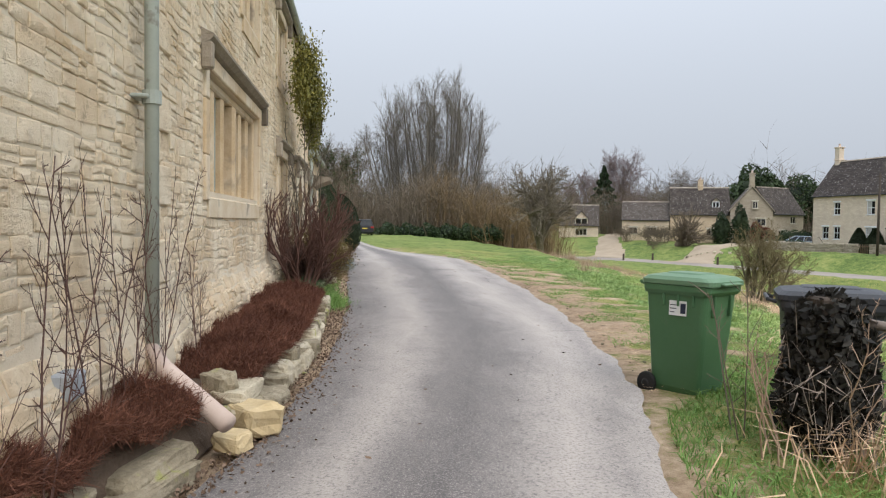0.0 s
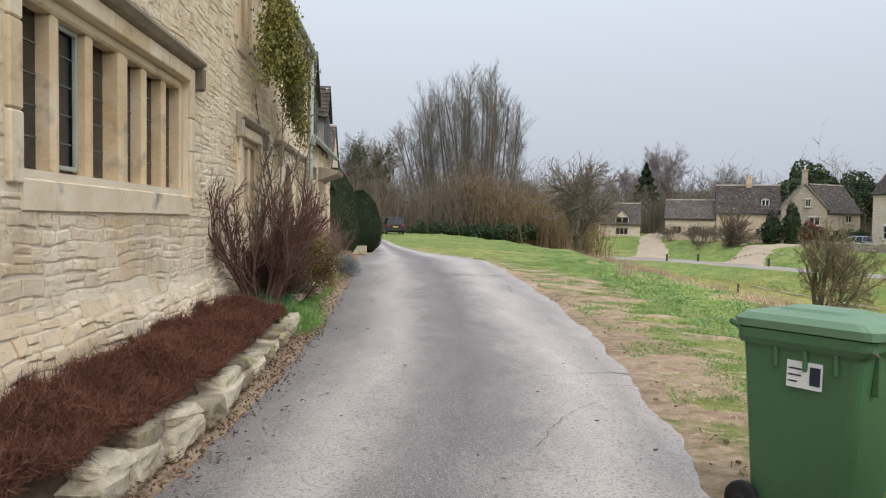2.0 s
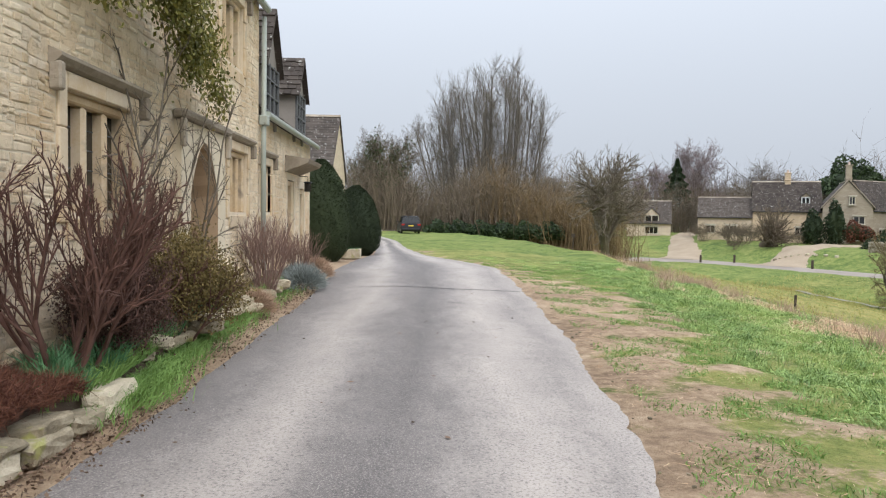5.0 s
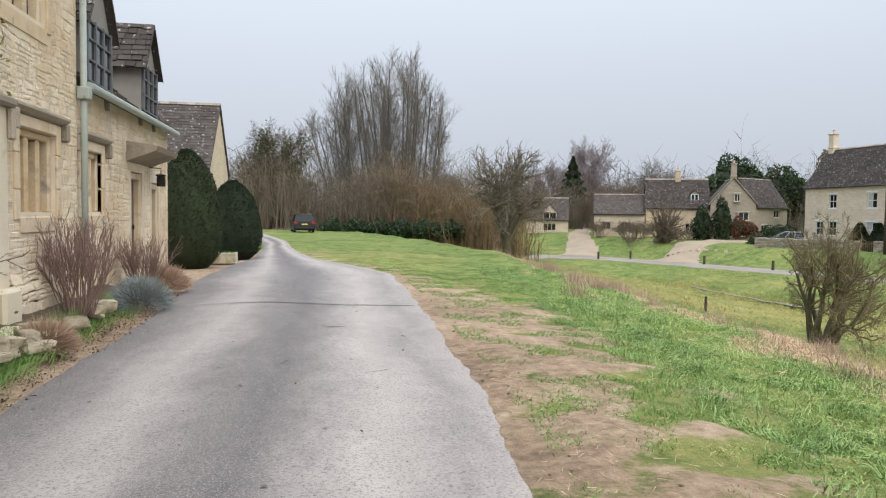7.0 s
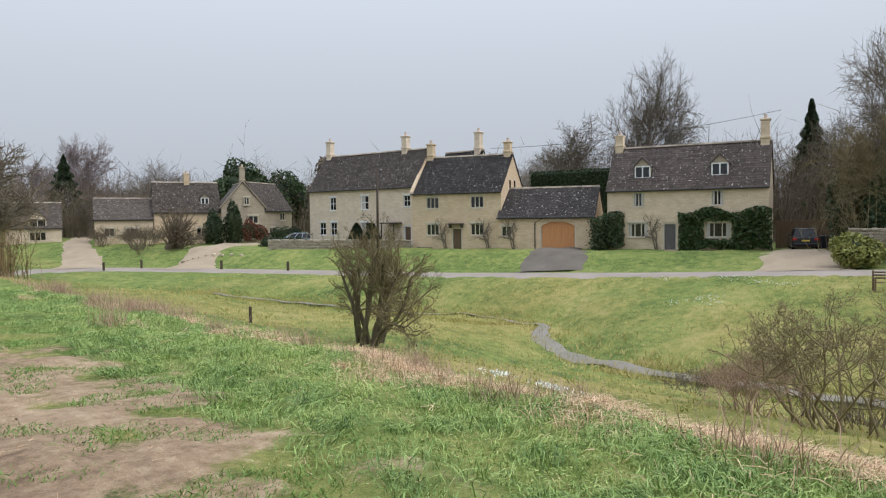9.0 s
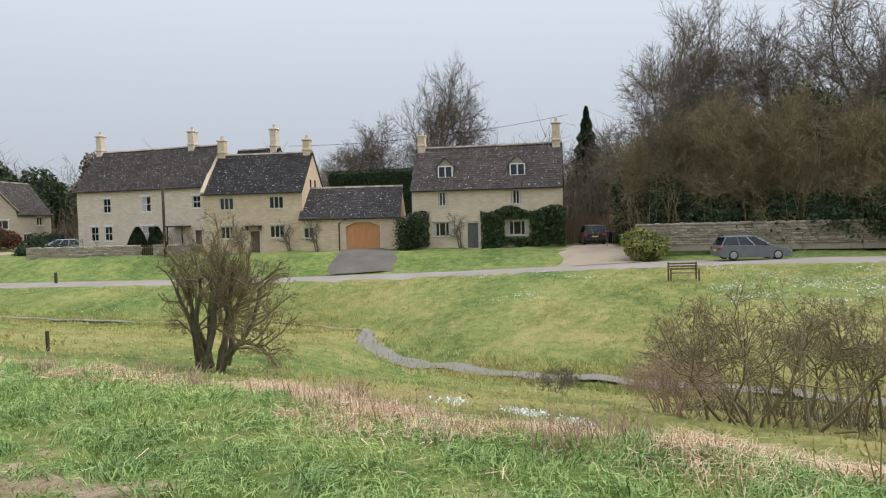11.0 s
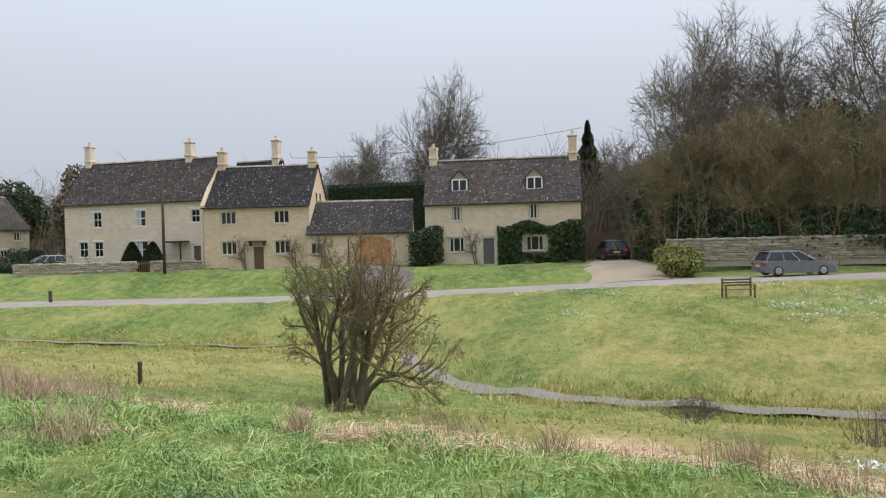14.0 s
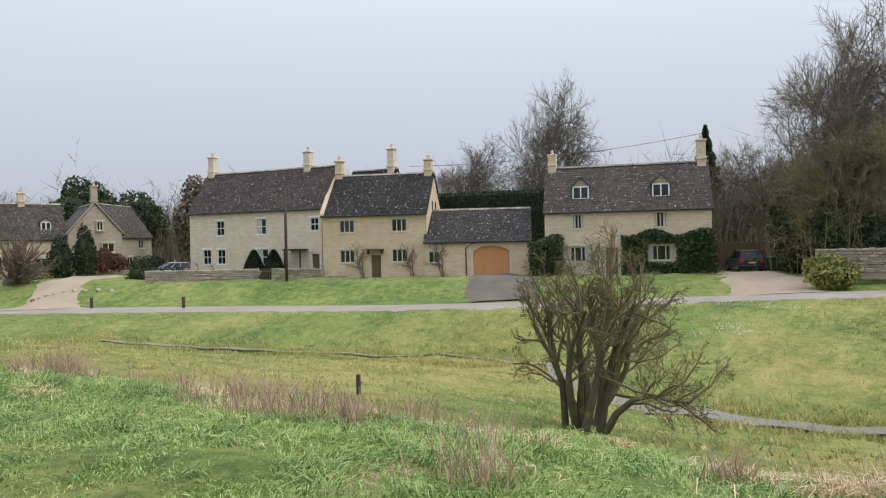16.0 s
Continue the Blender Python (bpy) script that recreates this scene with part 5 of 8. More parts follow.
M["ivy"] = surface("ivy_leaves", even((0.022, 0.045, 0.016), (0.06, 0.095, 0.03)), 2, 12, 0.5, relief=0, vary=0.5)
M["dead_ivy"] = surface("withered_ivy", even((0.016, 0.015, 0.013), (0.055, 0.05, 0.042)), 2, 12, 0.8, relief=0, vary=0.6)
M["climber"] = surface("yellow_green_climber_leaves", even((0.10, 0.105, 0.022), (0.29, 0.25, 0.06)), 2, 9, 0.6, relief=0, vary=0.5)
M["grass"] = surface("grass_blades", [(0.26, (0.10, 0.17, 0.05)), (0.45, (0.27, 0.40, 0.115)), (0.6, (0.44, 0.53, 0.195)), (0.74, (0.68, 0.58, 0.34))], 1.3, 7, 0.7, relief=0, vary=0.4)
M["tuft_grass"] = surface("blue_green_tuft_blades", [(0.3, (0.10, 0.18, 0.06)), (0.5, (0.29, 0.42, 0.135)), (0.68, (0.50, 0.57, 0.23))], 1.5, 8, 0.65, relief=0, vary=0.45)
M["field_grass"] = surface("winter_field_grass", [(0.34, (0.12, 0.17, 0.045)), (0.46, (0.27, 0.30, 0.085)), (0.55, (0.44, 0.40, 0.14)), (0.68, (0.54, 0.43, 0.21))], 0.17, 4, 0.8, relief=0, vary=0.3)
M["lush_grass"] = surface("lush_verge_grass", even((0.075, 0.155, 0.042), (0.21, 0.345, 0.09)), 1.2, 7, 0.7, relief=0, vary=0.45)
M["daff"] = surface("daffodil_leaves", even((0.05, 0.14, 0.06), (0.11, 0.24, 0.10)), 2, 8, 0.6, relief=0, vary=0.4)
M["straw"] = surface("dead_tussock_grass", even((0.48, 0.31, 0.19), (0.78, 0.58, 0.40)), 1, 7, 0.9, relief=0, vary=0.5)
M["russet"] = surface("russet_dead_stems", even((0.30, 0.20, 0.14), (0.50, 0.36, 0.26)), 1, 7, 0.9, relief=0, vary=0.5)
M["lavender"] = surface("grey_lavender_leaves", even((0.14, 0.165, 0.16), (0.27, 0.30, 0.29)), 2, 9, 0.8, relief=0, vary=0.5)
M["petal"] = surface("white_petals", even((0.72, 0.74, 0.70), (0.82, 0.84, 0.80)), 3, 12, 0.6, relief=0, vary=0.3)
M["leaf_litter"] = surface("fallen_leaves", even((0.07, 0.045, 0.03), (0.27, 0.18, 0.125)), 3, 12, 0.9, relief=0, vary=0.7)
M["plum_leaf"] = surface("plum_brown_small_leaves", even((0.055, 0.03, 0.024), (0.17, 0.095, 0.07)), 3, 12, 0.8, relief=0, vary=0.6)
M["olive_leaf"] = surface("olive_brown_small_leaves", even((0.075, 0.06, 0.02), (0.25, 0.185, 0.07)), 3, 12, 0.8, relief=0, vary=0.6)
M["pink_twig"] = surface("pinkish_brown_stems", even((0.14, 0.085, 0.07), (0.30, 0.20, 0.165)), 2, 12, 0.9, relief=0, vary=0.5)
M["birch"] = surface("purple_brown_birch_twigs", even((0.19, 0.145, 0.145), (0.30, 0.24, 0.24)), 0.5, 5, 0.95, relief=0, vary=0.3)
M["mossy_bark"] = surface("dark_mossy_bark", even((0.055, 0.048, 0.028), (0.15, 0.125, 0.08)), 3, 22, 0.95, relief=0.7, vary=0.2, spots=((0.16, 0.16, 0.06), 5, 0.55, 0.68))
M["copper"] = surface("copper_beech_leaves", even((0.10, 0.035, 0.022), (0.24, 0.09, 0.055)), 2, 9, 0.8, relief=0, vary=0.5)
M["soil"] = surface("garden_soil", even((0.07, 0.048, 0.033), (0.14, 0.10, 0.07)), 3, 25, 0.95, relief=0.8, dist=0.03)

rs = np.random.RandomState(4)


def unit(v):
    return v / np.maximum(np.linalg.norm(v, axis=1, keepdims=True), 1e-9)


def spike_arrays(P, D, w):
    """Thin tapering blades from P along D, w wide at the foot."""
    side = unit(np.cross(D, rs.normal(size=D.shape))) * (np.asarray(w).reshape(-1, 1) if np.ndim(w) else w) / 2
    V = np.stack([P - side, P + side, P + D], 1).reshape(-1, 3)
    return V, np.arange(len(V)).reshape(-1, 3)


def bent_arrays(P, D, w, sag):
    """Grass blades in two joints that bow over."""
    n = len(P)
    side = unit(np.cross(D, rs.normal(size=D.shape))) * w / 2
    out = unit(np.c_[D[:, :2], np.zeros(n)] + 0.3 * np.c_[rs.normal(size=(n, 2)), np.zeros(n)])
    ln = np.linalg.norm(D, axis=1, keepdims=True)
    mid_ = P + 0.55 * D
    tip = P + D * 0.9 + out * ln * sag - np.array([[0, 0, 1]]) * ln * sag * 0.5
    V = np.stack([P - side, P + side, mid_ + side * 0.8, mid_ - side * 0.8, tip], 1).reshape(-1, 3)
    k = np.arange(n)[:, None] * 5
    return V, np.concatenate([k + [[0, 1, 2]], k + [[0, 2, 3]], k + [[3, 2, 4]]])


def leaf_arrays(P, size):
    n = len(P)
    u = unit(rs.normal(size=(n, 3)))
    v = unit(np.cross(u, rs.normal(size=(n, 3))))
    s = size * rs.uniform(0.6, 1.3, (n, 1))
    V = np.stack([P + u * s, P + v * s * 0.55, P - u * s, P - v * s * 0.55], 1).reshape(-1, 3)
    k = np.arange(n)[:, None] * 4
    return V, np.concatenate([k + [[0, 1, 2]], k + [[0, 2, 3]]])


def merge(*arrays):
    V, F, k = [], [], 0
    for v, f in arrays:
        V.append(v)
        F.append(f + k)
        k += len(v)
    return np.concatenate(V), np.concatenate(F)


def arr_part(name, arrays, material, parent=None, label=""):
    return part(name, array_mesh(name, *arrays), material, parent, label)


def stuff(name, arrays, material, label, cat):
    return tagged(arr_part(name, arrays, material), label, cat, kind="stuff")


def branches(seed, stems, lengths, radii, kids, angles, up, wobble=0.25, base_r=0.0, start=0.25, lean=0.2, sides=(7, 5, 4, 3, 3), ease=1.0, dome=0.0):
    """A bare woody plant: stems fork level by level; returns arrays of three- to seven-sided tapering limbs, and the twig tips."""
    rng = np.random.RandomState(seed)
    allV, allF, k, tips = [], [], 0, []
    P = np.zeros((stems, 3))
    ang = rng.uniform(0, 2 * np.pi, stems)
    rad_ = np.sqrt(rng.uniform(0.02, 1, stems)) if dome else rng.uniform(0.2, 1, stems)
    P[:, 0], P[:, 1] = base_r * np.cos(ang) * rad_, base_r * np.sin(ang) * rad_
    tilt_ = lean * rad_ if dome else lean
    D = unit(np.c_[tilt_ * np.cos(ang), tilt_ * np.sin(ang), np.ones(stems)] + 0.08 * rng.normal(size=(stems, 3)))
    scale = rng.uniform(0.75, 1.1, stems) if ease == 1 else rng.uniform(0.92, 1.06, stems)
    if dome:
        scale = scale * (1 - dome * rad_ ** 2)
    for lev in range(len(lengths)):
        n = len(P)
        if lev == len(lengths) - 1:
            d = unit(D + up[lev] * np.array([0, 0, 1]) + 0.5 * wobble * rng.normal(size=(n, 3))) * (lengths[lev] * scale)[:, None]
            side = unit(np.cross(d, rng.normal(size=d.shape))) * radii[lev]
            V = np.stack([P - side, P + side, P + d], 1).reshape(-1, 3)
            allV.append(V)
            allF.append(np.arange(len(V)).reshape(-1, 3) + k)
            tips.append(P + d)
            break
        seg = 5 if lev == 0 else 4 if lev == 1 else 3
        L = lengths[lev] * scale
        r0 = radii[lev] * (0.6 + 0.4 * scale)
        r1 = radii[lev] * 0.45 if lev < len(lengths) - 1 else radii[lev] * 0.25
        pts, dirs, d, p = [P], [D], D, P
        for s in range(seg):
            d = unit(d + wobble * rng.normal(size=(n, 3)) + up[lev] * np.array([0, 0, 1]))
            p = p + d * (L / seg)[:, None]
            pts.append(p)
            dirs.append(d)
        pts, dirs = np.stack(pts, 1), np.stack(dirs, 1)
        m = sides[lev]
        a = unit(np.cross(D, rng.normal(size=(n, 3))))
        b = unit(np.cross(D, a))
        w = 2 * np.pi * np.arange(m) / m
        ring = np.cos(w)[None, :, None] * a[:, None] + np.sin(w)[None, :, None] * b[:, None]
        taper = np.linspace(0, 1, seg + 1)
        rad = r0[:, None] * (1 - taper) + r1 * taper if np.ndim(r0) else r0
        V = pts[:, :, None, :] + ring[:, None, :, :] * rad[:, :, None, None]
        ids = np.arange(n * (seg + 1) * m).reshape(n, seg + 1, m) + k
        nxt = np.roll(ids, -1, 2)
        q = np.stack([ids[:, :-1], nxt[:, :-1], nxt[:, 1:], ids[:, 1:]], -1).reshape(-1, 4)
        allV.append(V.reshape(-1, 3))
        allF.append(np.concatenate([q[:, [0, 1, 2]], q[:, [0, 2, 3]]]))
        k += V.reshape(-1, 3).shape[0]
        tips.append(p)
        c = kids[lev]
        f = start + (1 - start) * (np.arange(c)[None] + rng.uniform(0, 1, (n, c))) / c
        pos = np.clip(f * seg, 0, seg - 1e-3)
        i0 = pos.astype(int)
        fr = (pos - i0)[..., None]
        rows = np.arange(n)[:, None]
        P2 = pts[rows, i0] * (1 - fr) + pts[rows, i0 + 1] * fr
        D2 = dirs[rows, i0 + 1]
        perp = unit(np.cross(D2.reshape(-1, 3), rng.normal(size=(n * c, 3)))).reshape(n, c, 3)
        th = np.radians(angles[lev] * rng.uniform(0.6, 1.3, (n, c, 1)))
        D2 = D2 * np.cos(th) + perp * np.sin(th)
        scale = ((1.15 - 0.65 * f) * rng.uniform(0.6, 1.15, (n, c)) * scale[:, None]).reshape(-1) if ease == 1 else ((1.15 - 0.4 * f) * rng.uniform(0.72, 1.12, (n, c)) * scale[:, None] ** ease).reshape(-1)
        P, D = P2.reshape(-1, 3), unit(D2.reshape(-1, 3))
    return (np.concatenate(allV), np.concatenate(allF)), tips


def limbs_of(arrays, stems, sides, seg=5):
    """The stems of a woody plant and the rest of its limbs, as two sets of arrays."""
    V, F = arrays
    k = stems * (seg + 1) * sides
    low = F.max(axis=1) < k
    return (V[:k], F[low]), (V[k:], F[~low] - k)


def tree(name, arrays, material, label, at, cat="tree", group="", leaves=None, leaf_mat=None, leaf_name="crown", split=None, twig_mat=None):
    t = thing(name, None, None, label, cat, group, at=at)
    if split:
        low, high = limbs_of(arrays, *split)
        k_ = len(low[0]) // split[0]
        for i in range(split[0] if split[0] < 40 else 1):
            sel = (low[1].min(axis=1) >= i * k_) & (low[1].max(axis=1) < (i + 1) * k_) if split[0] < 40 else np.full(len(low[1]), True)
            piece = (low[0][i * k_:(i + 1) * k_], low[1][sel] - i * k_) if split[0] < 40 else low
            arr_part("trunk" if split[0] < 3 else "stem", piece, material, t)
        arr_part("crown", high, twig_mat or material, t)
    else:
        arr_part("trunk", arrays, material, t)
    if leaves is not None:
        arr_part(leaf_name, leaves, leaf_mat, t)
    return t


def on(x, y, turn=0.0, s=1.0, dz=-0.05, sz=None):
    return pose(x, y, float(land(x, y)) + dz, 0, 0, turn) @ Matrix.Diagonal((s, s, sz or s, 1))


# soil and heather in the raised bed along the manor
def kerb_x(y):
    return np.interp(y, [-3, 2, 3.4, 4.4, 6, 8, 12.4, 14, 17, 20, 22.5], [-1.3, -1.42, -1.3, -1.0, -0.75, -0.6, -0.62, -0.8, -0.95, -0.95, -0.9])


by = np.arange(-2, 22.6, 0.25)
SV = []
for k in range(7):
    t = k / 6
    X = WX - 0.02 + (kerb_x(by) - WX) * t
    Z = 0.36 - 0.12 * t + 0.03 * np.array([noise.noise(Vector((x * 3, y * 3, 0))) for x, y in zip(X, by)])
    SV.append(np.stack([X, by, Z if k < 6 else Z * 0], -1))
SV = np.stack(SV, 1)
ii = np.arange(SV.shape[0] * 7).reshape(-1, 7)
soil_me = array_mesh("flower_bed", SV.reshape(-1, 3), np.stack([ii[:-1, :-1], ii[:-1, 1:], ii[1:, 1:], ii[1:, :-1]], -1).reshape(-1, 4), True)
soil_me.materials.append(M["soil"])
tagged(new("flower_bed", soil_me), "raised bed of dark garden soil", "flower bed", kind="structure")


def heather(n, y0, y1, seed):
    r = np.random.RandomState(seed)
    y = r.uniform(y0, y1, n)
    kx = kerb_x(y)
    x = WX + 0.05 + (kx - WX - 0.02) * r.uniform(0, 1, n)
    mid_ = np.clip(1 - ((x - (WX + kx) / 2) / (0.62 * (kx - WX) + 0.1)) ** 2, 0, 1)
    bump_ = np.array([noise.noise(Vector((a * 2.2, b * 2.2, 4))) for a, b in zip(x, y)])
    top = 0.3 + (0.17 + 0.24 * bump_) * mid_ * np.clip(np.minimum(y - y0, y1 - y) * 3, 0.15, 1)
    z = top * r.uniform(0.75, 1.0, n)
    P = np.c_[x, y, z]
    D = np.c_[r.normal(0, 0.55, n) + 0.25, r.normal(0, 0.5, n), np.abs(r.normal(0.75, 0.3, n))]
    D = unit(D + r.normal(0, 0.35, (n, 3))) * r.uniform(0.03, 0.075, (n, 1))
    return P, D


for y0, y1, n, sd in ((1.2, 4.75, 34000, 1), (5.5, 11.9, 75000, 2)):
    P, D = heather(n, y0, y1, sd)
    P2 = P + D * rs.uniform(0.3, 0.9, (n, 1))
    D2 = (D + rs.normal(0, 0.08, D.shape)) * 0.6
    stuff("heather", merge(spike_arrays(P, D, 0.007), spike_arrays(P2, D2, 0.005)), M["heather"], "dense reddish-brown winter heather in the raised bed", "heather")

# kerb stones
rk = random.Random(12)
ky, n_k = 1.6, 0
while ky < 12.6:
    w = rk.uniform(0.4, 0.95)
    yc = ky + w / 2
    if not 4.45 < yc < 4.95:
        x = float(kerb_x(yc))
        ang = math.atan2(float(kerb_x(yc + 0.2) - kerb_x(yc - 0.2)), 0.4)
        h = rk.uniform(0.15, 0.25)
        thing("kerb_stone", rock(Geo(), (0, 0, 0), (rk.uniform(0.24, 0.36), w * 1.02, h), n_k, 0.3, 0.3), M["kerb"], "lichened limestone edging block of the raised bed", "stone", "edging stones", at=pose(x + 0.02, yc, h / 2 - 0.03, 0, 0, -math.degrees(ang)))
        if rk.random() < 0.7:
            h2 = rk.uniform(0.07, 0.13)
            thing("kerb_stone", rock(Geo(), (0, 0, 0), (0.3, w * 0.85, h2), n_k + 50, 0.3, 0.3), M["kerb"], "lichened limestone edging block of the raised bed", "stone", "edging stones", at=pose(x - 0.02, yc + 0.1, h - 0.03 + h2 / 2 - 0.03, 0, 0, -math.degrees(ang)))
    ky += w * 0.97
    n_k += 1
for c, sz, sd, mt, lb in (((-0.72, 5.05, 0.12), (0.42, 0.34, 0.26), 71, "yellow_stone", "broken pale yellow stone beside the drain pipe"), ((-0.98, 5.25, 0.3), (0.26, 0.24, 0.24), 72, "kerb", "rounded lichened stone on the bed edge"), ((-0.8, 4.66, 0.08), (0.24, 0.22, 0.15), 73, "yellow_stone", "small pale stone under the drain pipe")):
    thing("loose_stone", rock(Geo(), (0, 0, 0), sz, sd, 0.35, 0.3), M[mt], lb, "stone", at=pose(*c, 0, 0, sd * 17))
for k in range(40):
    yc = rk.uniform(12.8, 20.5)
    x = float(kerb_x(yc)) + rk.uniform(-0.12, 0.16)
    sz = (rk.uniform(0.2, 0.4), rk.uniform(0.25, 0.55), rk.uniform(0.09, 0.18))
    thing("rockery_stone", rock(Geo(), (0, 0, 0), sz, 100 + k, 0.35, 0.35), M["kerb"], "pale rockery stone in the flower bed", "stone", "rockery stones", at=pose(x, yc, 0.16 + rk.uniform(0, 0.14), 0, 0, rk.uniform(0, 180)))

# fallen leaves and grit along the foot of the stones
n = 2600
y = rs.uniform(1.5, 20, n)
x = kerb_x(y) + 0.1 + np.abs(rs.normal(0, 0.22, n))
lv, lf = leaf_arrays(np.c_[x, y, np.maximum(land(x, y), 0) + 0.035 + rs.uniform(0, 0.02, n)], 0.022)
lv[:, 2] = 0.03 + (lv[:, 2] - 0.03) * 0.5
stuff("fallen_leaves", (lv, lf), M["leaf_litter"], "brown fallen leaves along the lane edge", "leaves")


def tuft(n, r, h, w, sag, seed=0):
    q = np.random.RandomState(seed)
    a, d = q.uniform(0, 2 * np.pi, n), r * np.sqrt(q.uniform(0, 1, n))
    P = np.c_[d * np.cos(a), d * np.sin(a), np.zeros(n)]
    D = np.c_[0.5 * d / r * np.cos(a) + q.normal(0, 0.2, n), 0.5 * d / r * np.sin(a) + q.normal(0, 0.2, n), np.ones(n)]
    return bent_arrays(P, unit(D) * h * q.uniform(0.6, 1.1, (n, 1)), w, sag)


daff_me = array_mesh("daffodil_clump", *tuft(90, 0.16, 0.34, 0.014, 0.2, 1))
daff_me.materials.append(M["daff"])
for k in range(26):
    yc = rk.uniform(11.3, 16.5)
    x = rk.uniform(WX + 0.25, float(kerb_x(yc)) - 0.05)
    ob = tagged(new("daffodil_clump", daff_me), "green daffodil leaves without flowers in the bed", "daffodil", "daffodil clumps")
    ob.matrix_world = pose(x, yc, 0.24, 0, 0, rk.uniform(0, 360)) @ Matrix.Scale(rk.uniform(0.7, 1.15), 4)
n = 9000
y = np.r_[rs.uniform(12.4, 18, n // 2), rs.normal(12.9, 0.5, n // 4), rs.uniform(11.8, 21.5, n // 4)]
x = kerb_x(y) + rs.normal(0.02, 0.17, n)
P = np.c_[x, y, np.where(x > kerb_x(y), 0.02, 0.2)]
stuff("bed_grass", bent_arrays(P, unit(np.c_[rs.normal(0.15, 0.4, (n, 2)), np.ones(n)]) * rs.uniform(0.1, 0.26, (n, 1)), 0.008, 0.3), M["lush_grass"], "rank green grass growing over the bed edge", "grass")

# shrubs against the manor
a, _ = branches(31, 13, [1.2, 0.75, 0.42, 0.22], [0.022, 0.012, 0.007, 0.0045], [9, 7, 5], [28, 34, 40], [0.05, 0.1, 0.12, 0.1], 0.16, 0.22, 0.2, 0.42, (6, 4, 3, 3))
tree("bare_shrub", a, M["red_twig"], "large bare red-brown shrub against the stone wall", pose(-1.0, 12.35, 0.2) @ Matrix.Diagonal((1.05, 1.3, 1.4, 1)), "shrub", split=(13, 6))
a, tips = branches(32, 16, [0.8, 0.5, 0.3, 0.16], [0.014, 0.008, 0.005, 0.003], [7, 6, 5], [35, 40, 45], [0.02, 0.08, 0.1, 0.1], 0.2, 0.25, 0.15, 0.6, (5, 4, 3, 3))
tp_ = np.concatenate(tips[1:3])
lv = leaf_arrays(tp_[rs.randint(0, len(tp_), 26000)] * [0.9, 0.9, 0.95] + rs.normal(0, 0.08, (26000, 3)), 0.015)
tree("shrub", a, M["red_twig"], "brown-leaved shrub in front of the manor wall", pose(-0.95, 13.3, 0.2) @ Matrix.Diagonal((0.7, 0.8, 1.05, 1)), "shrub", leaves=lv, leaf_mat=M["plum_leaf"], leaf_name="foliage")
tree("shrub", a, M["red_twig"], "rounded olive-brown shrub with small leaves in the bed", pose(-0.95, 14.7, 0.15, 0, 0, 80) @ Matrix.Diagonal((1.0, 1.1, 1.3, 1)), "shrub", leaves=lv, leaf_mat=M["olive_leaf"], leaf_name="foliage")
a, _ = branches(33, 48, [1.2, 0.5, 0.25], [0.009, 0.005, 0.003], [10, 6], [22, 30], [0.05, 0.12, 0.12], 0.12, 0.2, 0.3, 0.35, (5, 3, 3))
tree("bare_shrub", a, M["pink_twig"], "upright bare pinkish twiggy shrub by the wall", pose(-1.0, 19.6, 0.2), "shrub")
tree("bare_shrub", a, M["pink_twig"], "upright bare pinkish twiggy shrub by the wall", pose(-1.05, 23.4, 0.1, 0, 0, 60) @ Matrix.Scale(0.8, 4), "shrub")
for x, y, s, mt, nm in ((-0.62, 21.4, 0.5, "lavender", "silver-grey lavender bush beside the lane"), (-0.95, 22.5, 0.38, "lavender", "silver-grey lavender bush beside the lane"), (-0.85, 24.3, 0.5, "russet", "rounded purple-brown winter bush"), (-0.75, 17.7, 0.3, "russet", "rounded purple-brown winter bush")):
    n = 3200
    q = unit(rs.normal(size=(n, 3)))
    q[:, 2] = np.abs(q[:, 2])
    P = q * s * rs.uniform(0.5, 0.95, (n, 1)) * np.array([1, 1.1, 0.95])
    tree("low_bush", spike_arrays(P, q * 0.13 + rs.normal(0, 0.03, (n, 3)), 0.012), M[mt], nm, pose(x, y, 0.08), "bush")
# bare stems trained on the wall
for k, (y, z, hh) in enumerate(((3.1, 0.3, 1.5), (3.7, 0.3, 1.7), (4.75, 0.3, 1.75), (2.6, 0.3, 1.3), (5.9, 0.4, 0.8), (4.2, 0.3, 1.2))):
    a, _ = branches(50 + k, 3, [hh, 0.5, 0.28, 0.14], [0.012, 0.006, 0.004, 0.0025], [9, 4, 3], [50, 45, 40], [0.05, 0.05, 0.05, 0.0], 0.14, 0.06, 0.12, 0.25, (5, 4, 3, 3))
    tree("climbing_rose", a, M["red_twig"], "leafless climbing rose stems against the wall", pose(WX + 0.22, y, z) @ Matrix.Diagonal((0.28, 1, 1, 1)), "climber")
